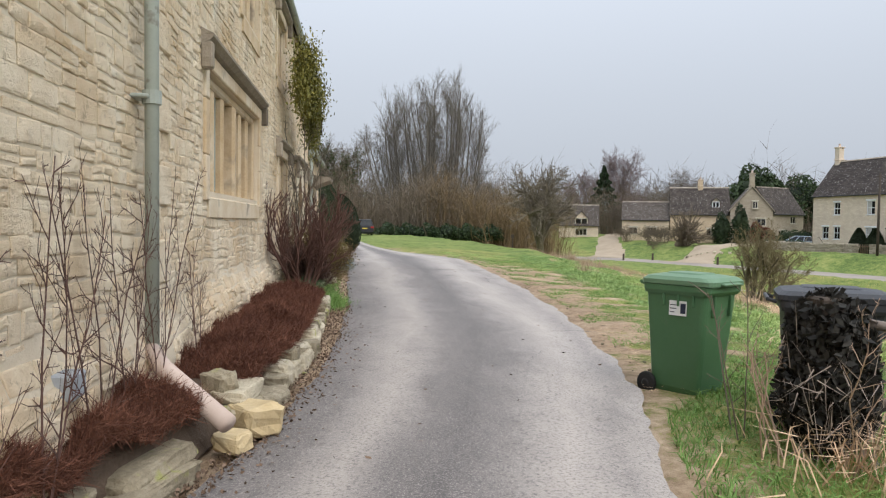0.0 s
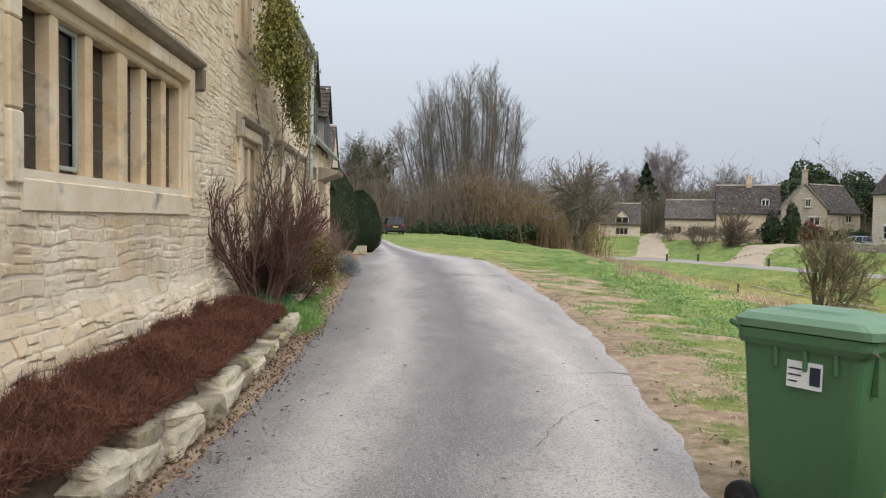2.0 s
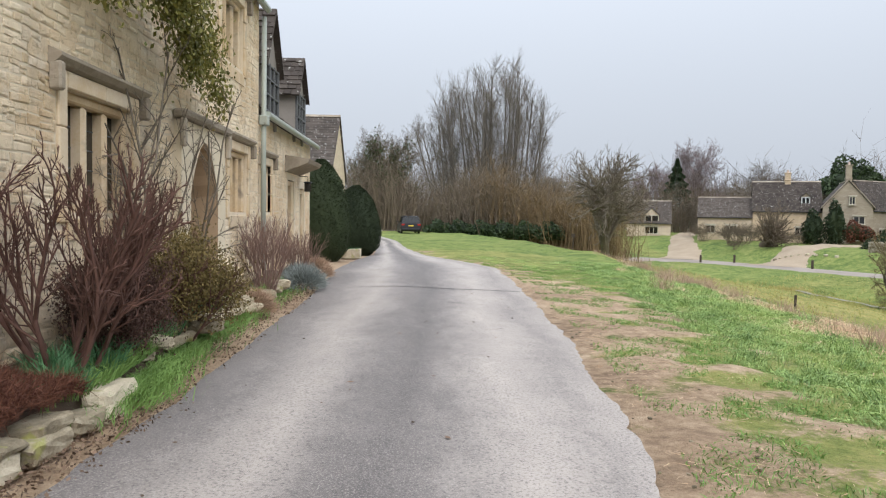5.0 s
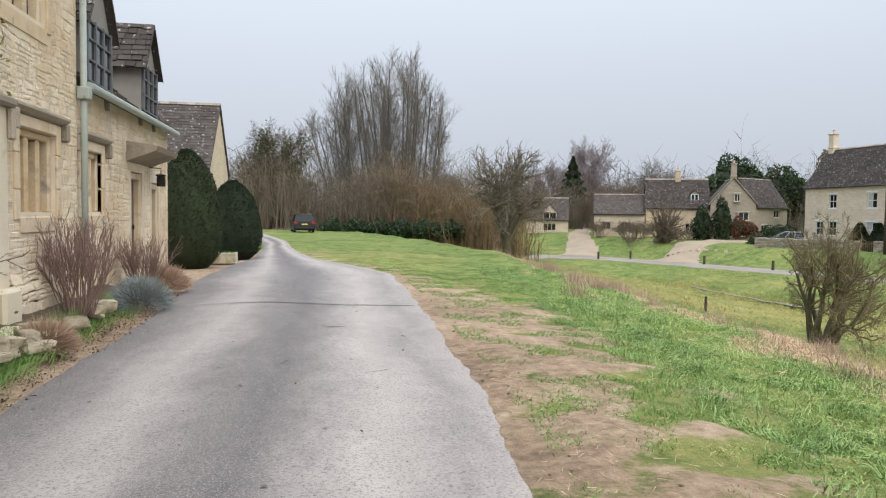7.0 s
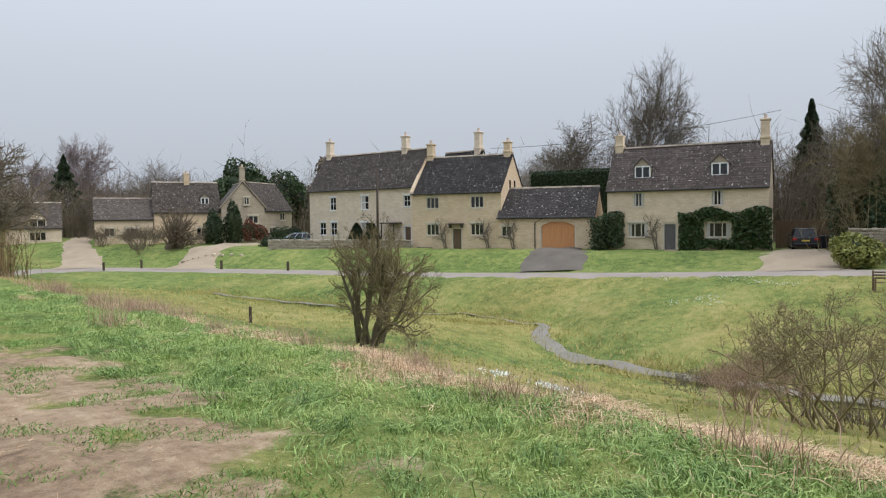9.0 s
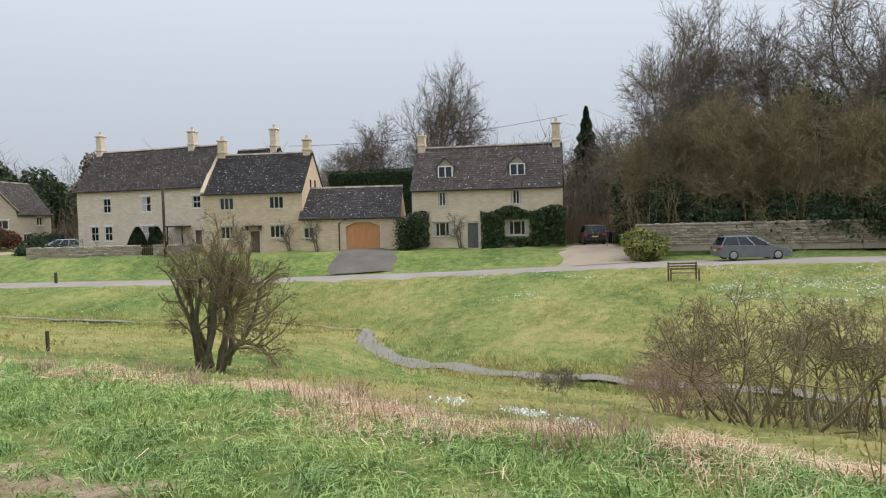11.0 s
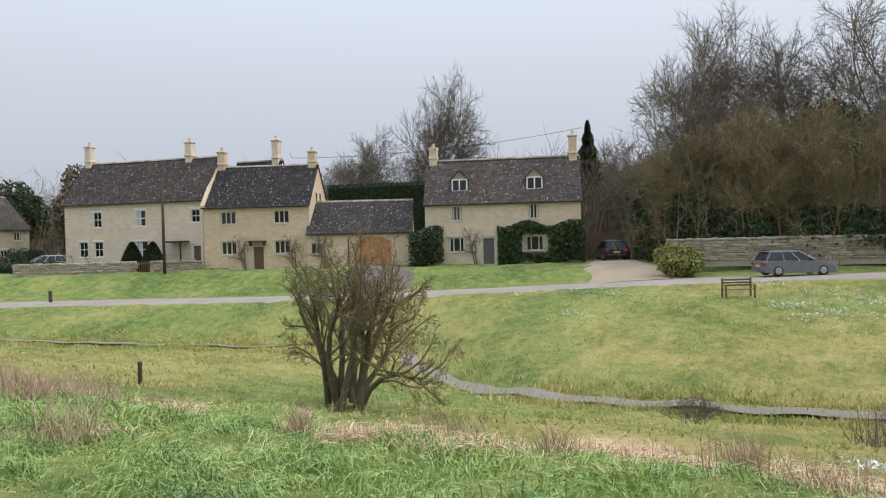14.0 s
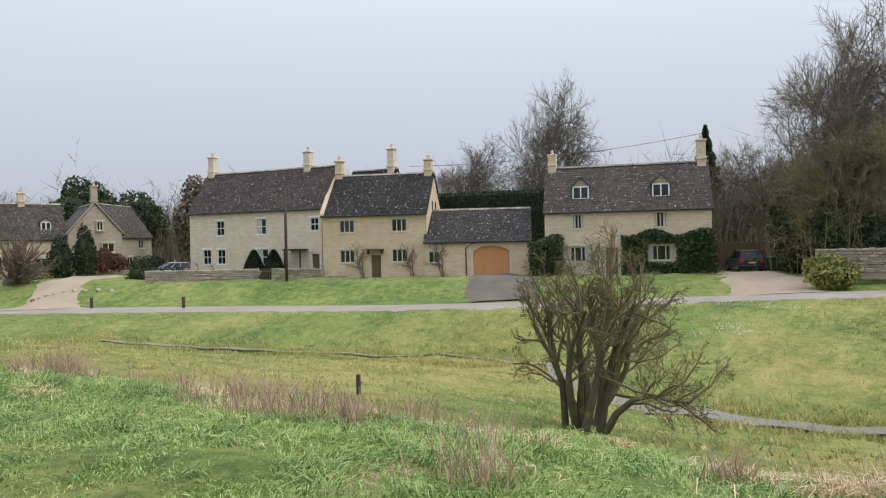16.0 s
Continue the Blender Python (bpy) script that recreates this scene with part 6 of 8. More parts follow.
for k, y in enumerate((13.6, 15.1, 16.3)):
    a, tips = branches(60 + k, 3, [3.4, 1.3, 0.6, 0.3], [0.03, 0.014, 0.007, 0.004], [9, 6, 5], [42, 45, 45], [0.08, 0.02, 0.0, -0.03], 0.12, 0.1, 0.05, 0.6, (6, 4, 3, 3))
    clumps = (((0.5, 0.35, 4.1, 0.5, 0.6, 0.6, 3600), (0.4, -0.1, 3.6, 0.35, 0.4, 0.45, 900)), ((0.6, -0.1, 3.75, 0.5, 0.6, 0.5, 2600), (0.5, 0.5, 3.3, 0.4, 0.45, 0.5, 1300)), ((0.4, 0.1, 3.5, 0.4, 0.6, 0.55, 900), (0.4, 0.6, 3.0, 0.3, 0.5, 0.4, 500)))[k]
    pts = [np.array([a_, b_, c_]) + unit(rs.normal(size=(m_, 3))) * rs.uniform(0.1, 1.0, (m_, 1)) ** 0.6 * np.array([p_, q_, r_]) * (1 + 0.3 * rs.normal(size=(m_, 1))) for a_, b_, c_, p_, q_, r_, m_ in clumps]
    lv = leaf_arrays(np.concatenate(pts), 0.042)
    tree("wisteria", a, M["twig"], "woody climber with yellow-green leaves high on the wall", pose(WX + 0.18, y, 0.25) @ Matrix.Diagonal((0.6, 1.0, 1.0, 1)), "climber", leaves=lv, leaf_mat=M["climber"], leaf_name="foliage")


def topiary(x, y, r, h, seed, name):
    prof = [(0.55, 0.0), (0.9, 0.12), (1.0, 0.32), (0.92, 0.55), (0.68, 0.78), (0.38, 0.92), (0.12, 0.99), (0.0, 1.0)]
    n = 16000
    t = rs.uniform(0, 0.995, n)
    rr = np.interp(t, [p[1] for p in prof], [p[0] for p in prof]) * r
    an_ = rs.uniform(0, 2 * np.pi, n)
    lump_ = 1 + 0.05 * np.sin(3 * an_ + seed) + 0.03 * np.sin(7 * an_ + 9 * t)
    P = np.c_[rr * lump_ * np.cos(an_), rr * lump_ * np.sin(an_), t * h]
    D = np.c_[np.cos(an_), np.sin(an_), np.full(n, 0.35)] * 0.035 + rs.normal(0, 0.02, (n, 3))
    tp = thing("topiary_yew", None, None, name, "yew", "clipped yews", at=pose(x, y, -0.02))
    arr_part("foliage", spike_arrays(P, D, 0.035), M["yew"], tp)
    core_ = Geo()
    core_.loft([[(0.985 * r * p * math.cos(w) * (1 + 0.05 * math.sin(3 * w + seed)), 0.985 * r * p * math.sin(w) * (1 + 0.05 * math.sin(3 * w + seed)), h * q) for w in [2 * math.pi * j / 28 for j in range(28)]] for p, q in prof[:-1]])
    part("clipped_core", core_, M["yew"], tp, "", True)
    part("trunk", Geo().tube([(0, 0, 0), (0, 0, 0.4)], [0.09, 0.07], 8), M["twig"], tp)


topiary(-1.75, 31.6, 0.98, 3.55, 1.0, "tall clipped dark yew dome beside the lane")
topiary(-0.95, 35.9, 0.98, 2.85, 2.2, "rounded clipped dark yew beside the lane")
tr = thing("stone_trough", None, None, "old stone trough planted with green shoots", "trough", at=pose(-1.05, 33.3, 0))
tg = Geo().cbox(-0.55, 0.55, -0.28, -0.2, 0, 0.36, 0.02).cbox(-0.55, 0.55, 0.2, 0.28, 0, 0.36, 0.02).cbox(-0.55, -0.47, -0.2, 0.2, 0, 0.36, 0.02).cbox(0.47, 0.55, -0.2, 0.2, 0, 0.36, 0.02)
part("basin", tg, M["kerb"], tr)
part("soil", Geo().box(-0.47, 0.47, -0.2, 0.2, 0.05, 0.3), M["soil"], tr)
arr_part("shoots", (lambda a: (a[0] * [2.2, 1, 1] + [0, 0, 0.29], a[1]))(tuft(120, 0.18, 0.2, 0.012, 0.2, 7)), M["daff"], tr)

def lumps(x, y, f, k):
    return np.array([noise.noise(Vector((a * f, b * f, k))) for a, b in zip(x, y)])



# ---- wheelie bins, gate post and rails by the lane ----
M["bin_green"] = surface("green_bin_plastic", even((0.055, 0.135, 0.06), (0.075, 0.165, 0.078)), 2, 50, 0.5, spec=0.4, relief=0.05, spots=((0.10, 0.13, 0.085), 4, 0.66, 0.8))
M["bin_lid"] = surface("faded_green_lid_plastic", even((0.10, 0.19, 0.105), (0.15, 0.25, 0.15)), 3, 50, 0.5, spec=0.4, relief=0.05)
M["bin_black"] = surface("dark_grey_bin_plastic", even((0.025, 0.026, 0.03), (0.045, 0.046, 0.052)), 2, 50, 0.5, spec=0.4, relief=0.05)
M["tyre"] = surface("black_rubber", even((0.012, 0.012, 0.012), (0.025, 0.025, 0.025)), 4, 60, 0.8, relief=0.1)
M["sticker"] = surface("white_sticker", even((0.72, 0.73, 0.72), (0.8, 0.8, 0.79)), 6, 60, 0.5, relief=0)
M["ink"] = surface("dark_blue_print", even((0.02, 0.025, 0.05), (0.03, 0.035, 0.06)), 6, 60, 0.5, relief=0)
M["red_ink"] = surface("red_print", even((0.40, 0.05, 0.03), (0.5, 0.08, 0.05)), 6, 60, 0.6, relief=0)
M["pole_wood"] = surface("creosoted_pole", even((0.05, 0.038, 0.03), (0.09, 0.07, 0.055)), 2, 20, 0.9, relief=0.3, stretch=(6, 6, 0.6))
M["rail"] = surface("rusty_pale_rail", even((0.20, 0.155, 0.125), (0.34, 0.28, 0.24)), 5, 40, 0.7, relief=0.2)


def rounded(w, d, z, r, dy=0.0):
    pts = []
    for cx, cy, a0 in ((w / 2 - r, d / 2 - r, 0), (-w / 2 + r, d / 2 - r, 90), (-w / 2 + r, -d / 2 + r, 180), (w / 2 - r, -d / 2 + r, 270)):
        for k in range(4):
            a = radians(a0 + 30 * k)
            pts.append((cx + r * math.cos(a), cy + dy + r * math.sin(a), z))
    return pts


def wheelie_bin(at, body_m, lid_m, label, stickers):
    """A two-wheeled bin: front towards -y, hinge and wheels behind."""
    b = thing("wheelie_bin", None, None, label, "bin", "wheelie bins", at=at)
    body = part("body", Geo().loft([rounded(0.44, 0.50, 0.05, 0.05, 0.0), rounded(0.47, 0.53, 0.1, 0.05, 0.0), rounded(0.545, 0.66, 0.88, 0.05, -0.02), rounded(0.56, 0.68, 0.92, 0.05, -0.02)]), body_m, b)
    part("rim", Geo().loft([rounded(0.575, 0.70, 0.9, 0.05, -0.02), rounded(0.60, 0.74, 0.93, 0.06, -0.03), rounded(0.60, 0.74, 0.975, 0.06, -0.03), rounded(0.56, 0.70, 0.98, 0.05, -0.03)]), body_m, b)
    for sx in (-0.14, 0.14):
        part("rib", Geo().cbox(sx - 0.012, sx + 0.012, -0.375, -0.335, 0.72, 0.9, 0.006), body_m, b)
    for sy in (-0.22, -0.06, 0.1):
        part("rib", Geo().cbox(-0.29, -0.268, sy - 0.012, sy + 0.012, 0.8, 0.9, 0.006), body_m, b)
    lid = part("lid", Geo().loft([rounded(0.61, 0.78, 0.982, 0.06, -0.035), rounded(0.615, 0.785, 1.02, 0.07, -0.035), rounded(0.55, 0.70, 1.05, 0.08, -0.03), rounded(0.36, 0.50, 1.066, 0.08, -0.02)]), lid_m, b, "faded green hinged lid" if stickers else "")
    part("lid_panel", Geo().loft([rounded(0.30, 0.42, 1.064, 0.05, -0.02), rounded(0.26, 0.38, 1.078, 0.05, -0.02)]), lid_m, lid)
    part("lid_grip", Geo().cbox(-0.15, 0.15, -0.47, -0.40, 0.985, 1.01, 0.01), lid_m, lid)
    part("handle", Geo().tube([(-0.2, 0.36, 0.96), (-0.2, 0.42, 0.98), (0.2, 0.42, 0.98), (0.2, 0.36, 0.96)], [0.016] * 4, 8), body_m, b)
    part("axle", Geo().tube([(-0.27, 0.27, 0.1), (0.27, 0.27, 0.1)], [0.012, 0.012], 8), M["iron"], b)
    for s in (-1, 1):
        w = part("wheel", Geo().tube([(s * 0.26, 0.27, 0.1), (s * 0.265, 0.27, 0.1), (s * 0.305, 0.27, 0.1), (s * 0.31, 0.27, 0.1)], [0.085, 0.1, 0.1, 0.085], 20), M["tyre"], b, "", True)
        part("hub", Geo().tube([(s * 0.309, 0.27, 0.1), (s * 0.318, 0.27, 0.1)], [0.045, 0.03], 14), M["iron"], w)
    if stickers:
        sm = pose(-0.271, -0.12, 0.72, 0, 0, -90) @ pose(0, 0, 0, -2.8, 0, 0)
        st = part("sticker", Geo().box(-0.16, 0.03, -0.006, -0.002, 0.0, 0.125, sm), M["sticker"], b, "white address sticker")
        part("printed_block", Geo().box(-0.035, 0.02, -0.0085, -0.0065, 0.02, 0.105, sm), M["ink"], st)
        for k in range(3):
            part("printed_line", Geo().box(-0.15, -0.06 - 0.02 * k, -0.0085, -0.0065, 0.085 - 0.03 * k, 0.092 - 0.03 * k, sm), M["ink"], st)
        part("red_label", Geo().box(-0.12, 0.02, -0.30, -0.24, 1.046, 1.05), M["red_ink"], lid, "red scribbled mark on the lid")
    return b


wheelie_bin(pose(3.03, 6.28, -0.07, 0, 0, 32) @ Matrix.Diagonal((0.93, 0.93, 1.06, 1)), M["bin_green"], M["bin_lid"], "green plastic wheelie bin with a faded lid", True)
wheelie_bin(pose(3.52, 5.02, -0.02, 0, 0, 62), M["bin_black"], M["bin_black"], "dark grey wheelie bin behind an ivy-covered post", False)
gp = thing("gate_post", Geo().cbox(-0.09, 0.09, -0.09, 0.09, -0.2, 1.05, 0.015), M["pole_wood"], "old timber gate post smothered in withered ivy", "gate post", at=pose(3.02, 4.32, 0))
n = 5200
q = unit(rs.normal(size=(n, 3)))
P = q * np.array([0.30, 0.32, 0.52]) * rs.uniform(0.75, 1.05, (n, 1)) + np.array([0.03, 0.0, 0.56])
P[:, 0] *= 1 + 0.15 * np.sin(P[:, 2] * 7)
arr_part("ivy", leaf_arrays(P, 0.035), M["dead_ivy"], gp, "withered dark ivy leaves")
q2 = rs.uniform(-1, 1, (420, 3)) * np.array([0.32, 0.3, 0.35]) + np.array([0.03, -0.1, 0.35])
arr_part("ivy_stems", spike_arrays(q2, rs.normal(0, 1, (420, 3)) * [0.12, 0.08, 0.25], 0.008), M["rail"], gp)
part("rail", Geo().tube([(0.15, -0.1, 0.9), (1.1, -0.62, 0.75)], [0.032, 0.032], 10), M["rail"], gp, "pale weathered gate rail", True)
part("rail", Geo().tube([(0.15, -0.1, 0.42), (1.1, -0.62, 0.2)], [0.032, 0.032], 10), M["rail"], gp, "pale weathered gate rail", True)
a, _ = branches(81, 12, [0.9, 0.4, 0.2], [0.008, 0.004, 0.002], [5, 3], [40, 45], [-0.02, 0.0, 0.0], 0.16, 0.35, 0.6, 0.3, (4, 3, 3))
tree("bramble", a, M["russet"], "tangle of bare bramble stems beside the gate post", pose(2.85, 4.1, 0), "bramble")
a, _ = branches(82, 3, [1.3, 0.35, 0.15], [0.008, 0.004, 0.002], [5, 3], [40, 45], [0.05, 0.0, 0.0], 0.06, 0.2, 0.2, 0.4, (4, 3, 3))
tree("sapling", a, M["twig"], "thin bare saplings beside the bins", pose(2.75, 4.75, 0), "sapling")
n = 14000
x, y = rs.uniform(1.75, 5.2, n), rs.uniform(2.6, 7.5, n)
keep = x > lane_edges(y)[1] + 0.12 + 0.6 * sstep(5.2, 6.5, y)
x, y = x[keep], y[keep]
stuff("verge_grass", bent_arrays(np.c_[x, y, land(x, y) - 0.02], unit(np.c_[rs.normal(0, 0.5, (len(x), 2)), np.ones(len(x))]) * rs.uniform(0.05, 0.18, (len(x), 1)), 0.009, 0.4), M["lush_grass"], "rank green grass on the lane verge", "grass")
n = 160
x, y = rs.normal(3.1, 0.35, n), rs.normal(3.9, 0.35, n)
stuff("dead_stalks", bent_arrays(np.c_[x, y, land(x, y)], unit(np.c_[rs.normal(0, 0.5, (n, 2)), np.ones(n)]) * rs.uniform(0.3, 0.6, (n, 1)), 0.012, 0.5), M["straw"], "pale dead grass stalks by the gate post", "grass")

# ---- joints, cracks and litter on the lane ----


def crack(pts, w, seed):
    rr = random.Random(seed)
    g = Geo()
    fine = []
    for (x0, y0), (x1, y1) in zip(pts, pts[1:]):
        k = max(2, int(math.hypot(x1 - x0, y1 - y0) / 0.12))
        fine += [(x0 + (x1 - x0) * i / k + rr.uniform(-0.02, 0.02), y0 + (y1 - y0) * i / k + rr.uniform(-0.02, 0.02)) for i in range(k)]
    fine.append(pts[-1])
    V = []
    for x, y in fine:
        e0, e1 = (float(v) for v in lane_edges(y))
        t = min(max((x - e0) / (e1 - e0), 0), 1)
        z = float(land(x, y)) + 0.018 + 0.05 * (1 - (2 * t - 1) ** 2)
        ww = w * rr.uniform(0.3, 1.2)
        V.append(((x - ww * 0.5, y - ww * 0.5, z), (x + ww * 0.5, y + ww * 0.5, z)))
    for (p, q), (r, s) in zip(V, V[1:]):
        g.quad(p, q, s, r)
    return g


for k, (pts, w) in enumerate((([(-0.3, 21.9), (1.2, 22.2), (2.6, 21.7), (3.9, 21.8)], 0.07), ([(2.0, 8.5), (2.5, 8.95), (3.1, 9.1)], 0.012), ([(2.2, 9.3), (2.9, 9.6), (3.3, 9.5)], 0.02), ([(1.75, 7.2), (2.05, 7.9), (2.45, 8.4)], 0.014), ([(2.7, 16.3), (2.95, 16.45)], 0.05), ([(2.3, 19.2), (2.6, 19.25)], 0.05))):
    thing("tar_joint", crack(pts, w, k), M["crack"], "dark cracked joint across the asphalt lane", "crack", kind="structure")
n = 3600
y = rs.uniform(1.5, 24, n)
kx_, ex_ = kerb_x(y) + 0.1, lane_edges(y)[0] + 0.1
x = kx_ + np.abs(ex_ - kx_) * rs.beta(1.1, 1.6, n)
stuff("leaf_litter", leaf_arrays(np.c_[x, y, land(x, y) + 0.012 + rs.uniform(0, 0.02, n)], 0.017), M["leaf_litter"], "brown dead leaves and chips along the kerb stones", "leaves")
n = 110
y = rs.uniform(4, 30, n)
e0, e1 = lane_edges(y)
t = rs.uniform(0.03, 0.97, n)
x = e0 + (e1 - e0) * t
lv, lf = leaf_arrays(np.c_[x, y, land(x, y) + 0.03 + 0.05 * (1 - (2 * t - 1) ** 2)], 0.03)
lz = np.repeat(land(x, y) + 0.022 + 0.05 * (1 - (2 * t - 1) ** 2), 4)
lv[:, 2] = lz + 0.25 * (lv[:, 2] - lz)
stuff("lane_litter", (lv, lf), M["leaf_litter"], "scattered dead leaves and twigs on the lane", "leaves")
# loose stones on the worn verge
pg = Geo()
for k in range(150):
    yy_ = rk.uniform(6, 30)
    xx_ = float(lane_edges(yy_)[1]) + abs(rk.gauss(0, 0.5))
    s_ = rk.uniform(0.012, 0.035)
    rock(pg, (xx_, yy_, float(land(xx_, yy_)) + 0.01), (s_, s_ * rk.uniform(0.7, 1.4), s_ * 0.6), k, 0.6, 0.3)
stuff("verge_pebbles", (np.array(pg.v), np.array(pg.f)), M["kerb"], "loose limestone pebbles on the bare verge", "pebbles")

n = 4000
y = rs.uniform(6, 32, n)
x = lane_edges(y)[1] + 0.05 + np.abs(rs.normal(0.6, 0.9, n))
keep = (x < worn_edge(y) + 1.2) & (lumps(x, y, 0.8, 31) > -0.12)
x, y = x[keep], y[keep]
n = len(x)
stuff("verge_straw", spike_arrays(np.c_[x, y, land(x, y) + 0.025 + rs.uniform(0, 0.02, n)], unit(np.c_[rs.normal(0, 1, (n, 2)), rs.normal(0.02, 0.06, n)]) * rs.uniform(0.04, 0.12, (n, 1)), 0.005), M["straw"], "flattened dry grass on the bare verge", "grass")
y = rs.uniform(6, 32, 60000)
x = lane_edges(y)[1] + 0.25 + np.abs(rs.normal(1.5, 1.1, len(y)))
keep = (x < worn_edge(y) + 2.2) & (lumps(x, y, 1.3, 37) > -0.02)
x, y = x[keep], y[keep]
n = len(x)
stuff("sparse_grass", bent_arrays(np.c_[x, y, land(x, y) - 0.01], unit(np.c_[rs.normal(0, 0.7, (n, 2)), np.ones(n)]) * rs.uniform(0.03, 0.09, (n, 1)), 0.008, 0.4), M["lush_grass"], "sparse trodden grass on the bare verge", "grass")

# ---- turf on the brow ----


def brow_field(n, x0, x1, y0, y1, seed):
    r = np.random.RandomState(seed)
    x, y = r.uniform(x0, x1, n), r.uniform(y0, y1, n)
    return r, x, y


r_, x, y = brow_field(330000, 3.6, 14, 8, 36, 5)
xg = np.interp(y, LAY, RIDGE_X)
wear_d = (x - worn_edge(y) - 0.5) * 0.5 + 0.9 * lumps(x, y, 0.9, 2)
dens = np.clip(0.15 + wear_d, 0, 1) * sstep(3.2, 1.2, x - xg)
keep = (r_.uniform(0, 1, len(x)) < dens) & (x > lane_edges(y)[1] + 0.15)
x, y = x[keep], y[keep]
h = 0.04 + 0.085 * sstep(-3.2, -0.3, x - np.interp(y, LAY, RIDGE_X)) * (0.45 + 0.8 * np.clip(lumps(x, y, 1.1, 7) + 0.2, 0, 1) + 1.3 * np.clip(lumps(x, y, 2.6, 17) + 0.05, 0, 1))
n = len(x)
lie = np.c_[lumps(x, y, 1.6, 41), lumps(x, y, 1.6, 43)] * 1.5
D = unit(np.c_[lie + rs.normal(0, 0.5, (n, 2)), np.ones(n)]) * (h * rs.uniform(0.6, 1.6, n))[:, None]
stuff("brow_grass", bent_arrays(np.c_[x, y, land(x, y) - 0.02], D, 0.009, 0.45), M["grass"], "tussocky bright green grass on the brow", "grass")
# taller soft tufts, darker and bluer, scattered over the brow
tuft_m = []
for k in range(520):
    yc = rk.uniform(9, 34)
    xc = float(np.interp(yc, LAY, RIDGE_X)) + rk.uniform(-2.6, 1.0)
    m_, rr_ = 70, rk.uniform(0.08, 0.24)
    P = np.c_[rs.normal(xc, rr_ * 0.6, m_), rs.normal(yc, rr_ * 0.7, m_), np.zeros(m_)]
    P[:, 2] = land(P[:, 0], P[:, 1]) - 0.01
    lean_ = rs.normal(0, 0.5, 2)
    tuft_m.append(bent_arrays(P, unit(np.c_[rs.normal(0, 0.45, (m_, 2)) + lean_, np.ones(m_)]) * rk.uniform(0.12, 0.26) * rs.uniform(0.5, 1.15, (m_, 1)), 0.009, 0.7))
stuff("grass_tufts", merge(*tuft_m), M["tuft_grass"], "soft blue-green grass tufts on the brow", "grass")
# dead tussocks along the edge of the slope
cl_x, cl_y, cl_m = [], [], []
for k in range(110):
    yc = rk.uniform(8, 34)
    xc = float(np.interp(yc, LAY, RIDGE_X)) + rk.gauss(0.9, 0.8)
    cl_x.append(xc)
    cl_y.append(yc)
straw_m, rus_m = [], []
for k, (xc, yc) in enumerate(zip(cl_x, cl_y)):
    m_ = 90
    rr_ = rk.uniform(0.12, 0.4)
    P = np.c_[rs.normal(xc, rr_ * 0.5, m_), rs.normal(yc, rr_ * 0.7, m_), np.zeros(m_)]
    P[:, 2] = land(P[:, 0], P[:, 1])
    hh = rk.uniform(0.12, 0.3) if k % 3 else rk.uniform(0.35, 0.75)
    D = unit(np.c_[rs.normal(0, 0.6 if k % 3 else 0.3, (m_, 2)), np.ones(m_)]) * hh * rs.uniform(0.4, 1.1, (m_, 1))
    (straw_m if k % 3 else rus_m).append(bent_arrays(P, D, 0.009, 0.55 if k % 3 else 0.15))
for k in range(72):
    yc = rk.choice((10.5, 12, 12.8, 13.3, 13.8, 14.4, 15.2, 16.8, 18.3, 20.0, 22.5)) + rk.gauss(0, 0.35)
    xc = float(np.interp(yc, LAY, RIDGE_X)) + rk.uniform(-0.3, 1.8)
    m_, rr_ = 280, rk.uniform(0.2, 0.45)
    P = np.c_[rs.normal(xc, rr_ * 0.5, m_), rs.normal(yc, rr_ * 0.6, m_), np.zeros(m_)]
    P[:, 2] = land(P[:, 0], P[:, 1])
    straw_m.append(bent_arrays(P, unit(np.c_[rs.normal(0, 0.5, (m_, 2)), np.ones(m_)]) * rk.uniform(0.18, 0.36) * rs.uniform(0.4, 1.1, (m_, 1)), 0.007, 0.6))
n = 7000
y = rs.uniform(9.5, 24, n)
x = np.interp(y, LAY, RIDGE_X) + rs.normal(0.9, 0.8, n)
keep = lumps(x, y, 0.9, 61) > 0.14
P = np.c_[x, y, land(x, y) + rs.uniform(0.01, 0.06, n)][keep]
straw_m.append(bent_arrays(P, unit(np.c_[rs.normal(0, 1, (len(P), 2)), rs.uniform(0.05, 0.6, len(P))]) * rs.uniform(0.1, 0.3, (len(P), 1)), 0.008, 0.4))
stuff("dead_tussocks", merge(*straw_m), M["straw"], "flattened straw-coloured dead grass tussocks", "grass")
stuff("dead_stems", merge(*rus_m), M["russet"], "russet dead weed stems along the brow", "weeds")
n = 6500
y = rs.uniform(10, 60, n)
x = np.interp(y, LAY, RIDGE_X) + np.abs(rs.normal(0.9, 1.3, n))
keep = lumps(x, y, 0.55, 11) > 0.16
x, y = x[keep], y[keep]
n = len(x)
stuff("slope_stems", spike_arrays(np.c_[x, y, land(x, y)], unit(np.c_[rs.normal(0, 0.25, (n, 2)), np.ones(n)]) * rs.uniform(0.12, 0.5, (n, 1)), 0.011), M["russet"], "thin pale dead stems down the slope", "weeds")
n = 60000
y = rs.uniform(4, 66, n)
x = rs.uniform(10, 49, n)
keep = (x > np.interp(y, LAY, RIDGE_X) + 0.5) & (x < np.interp(y, LAY, ROAD_X) - 2.9)
x, y = x[keep], y[keep]
n = len(x)
hh = 0.07 + 0.10 * np.clip(lumps(x, y, 0.35, 21) + 0.25, 0, 1) + 0.16 * (np.abs(x - np.interp(y, LAY, STREAM_X)) < 2.2)
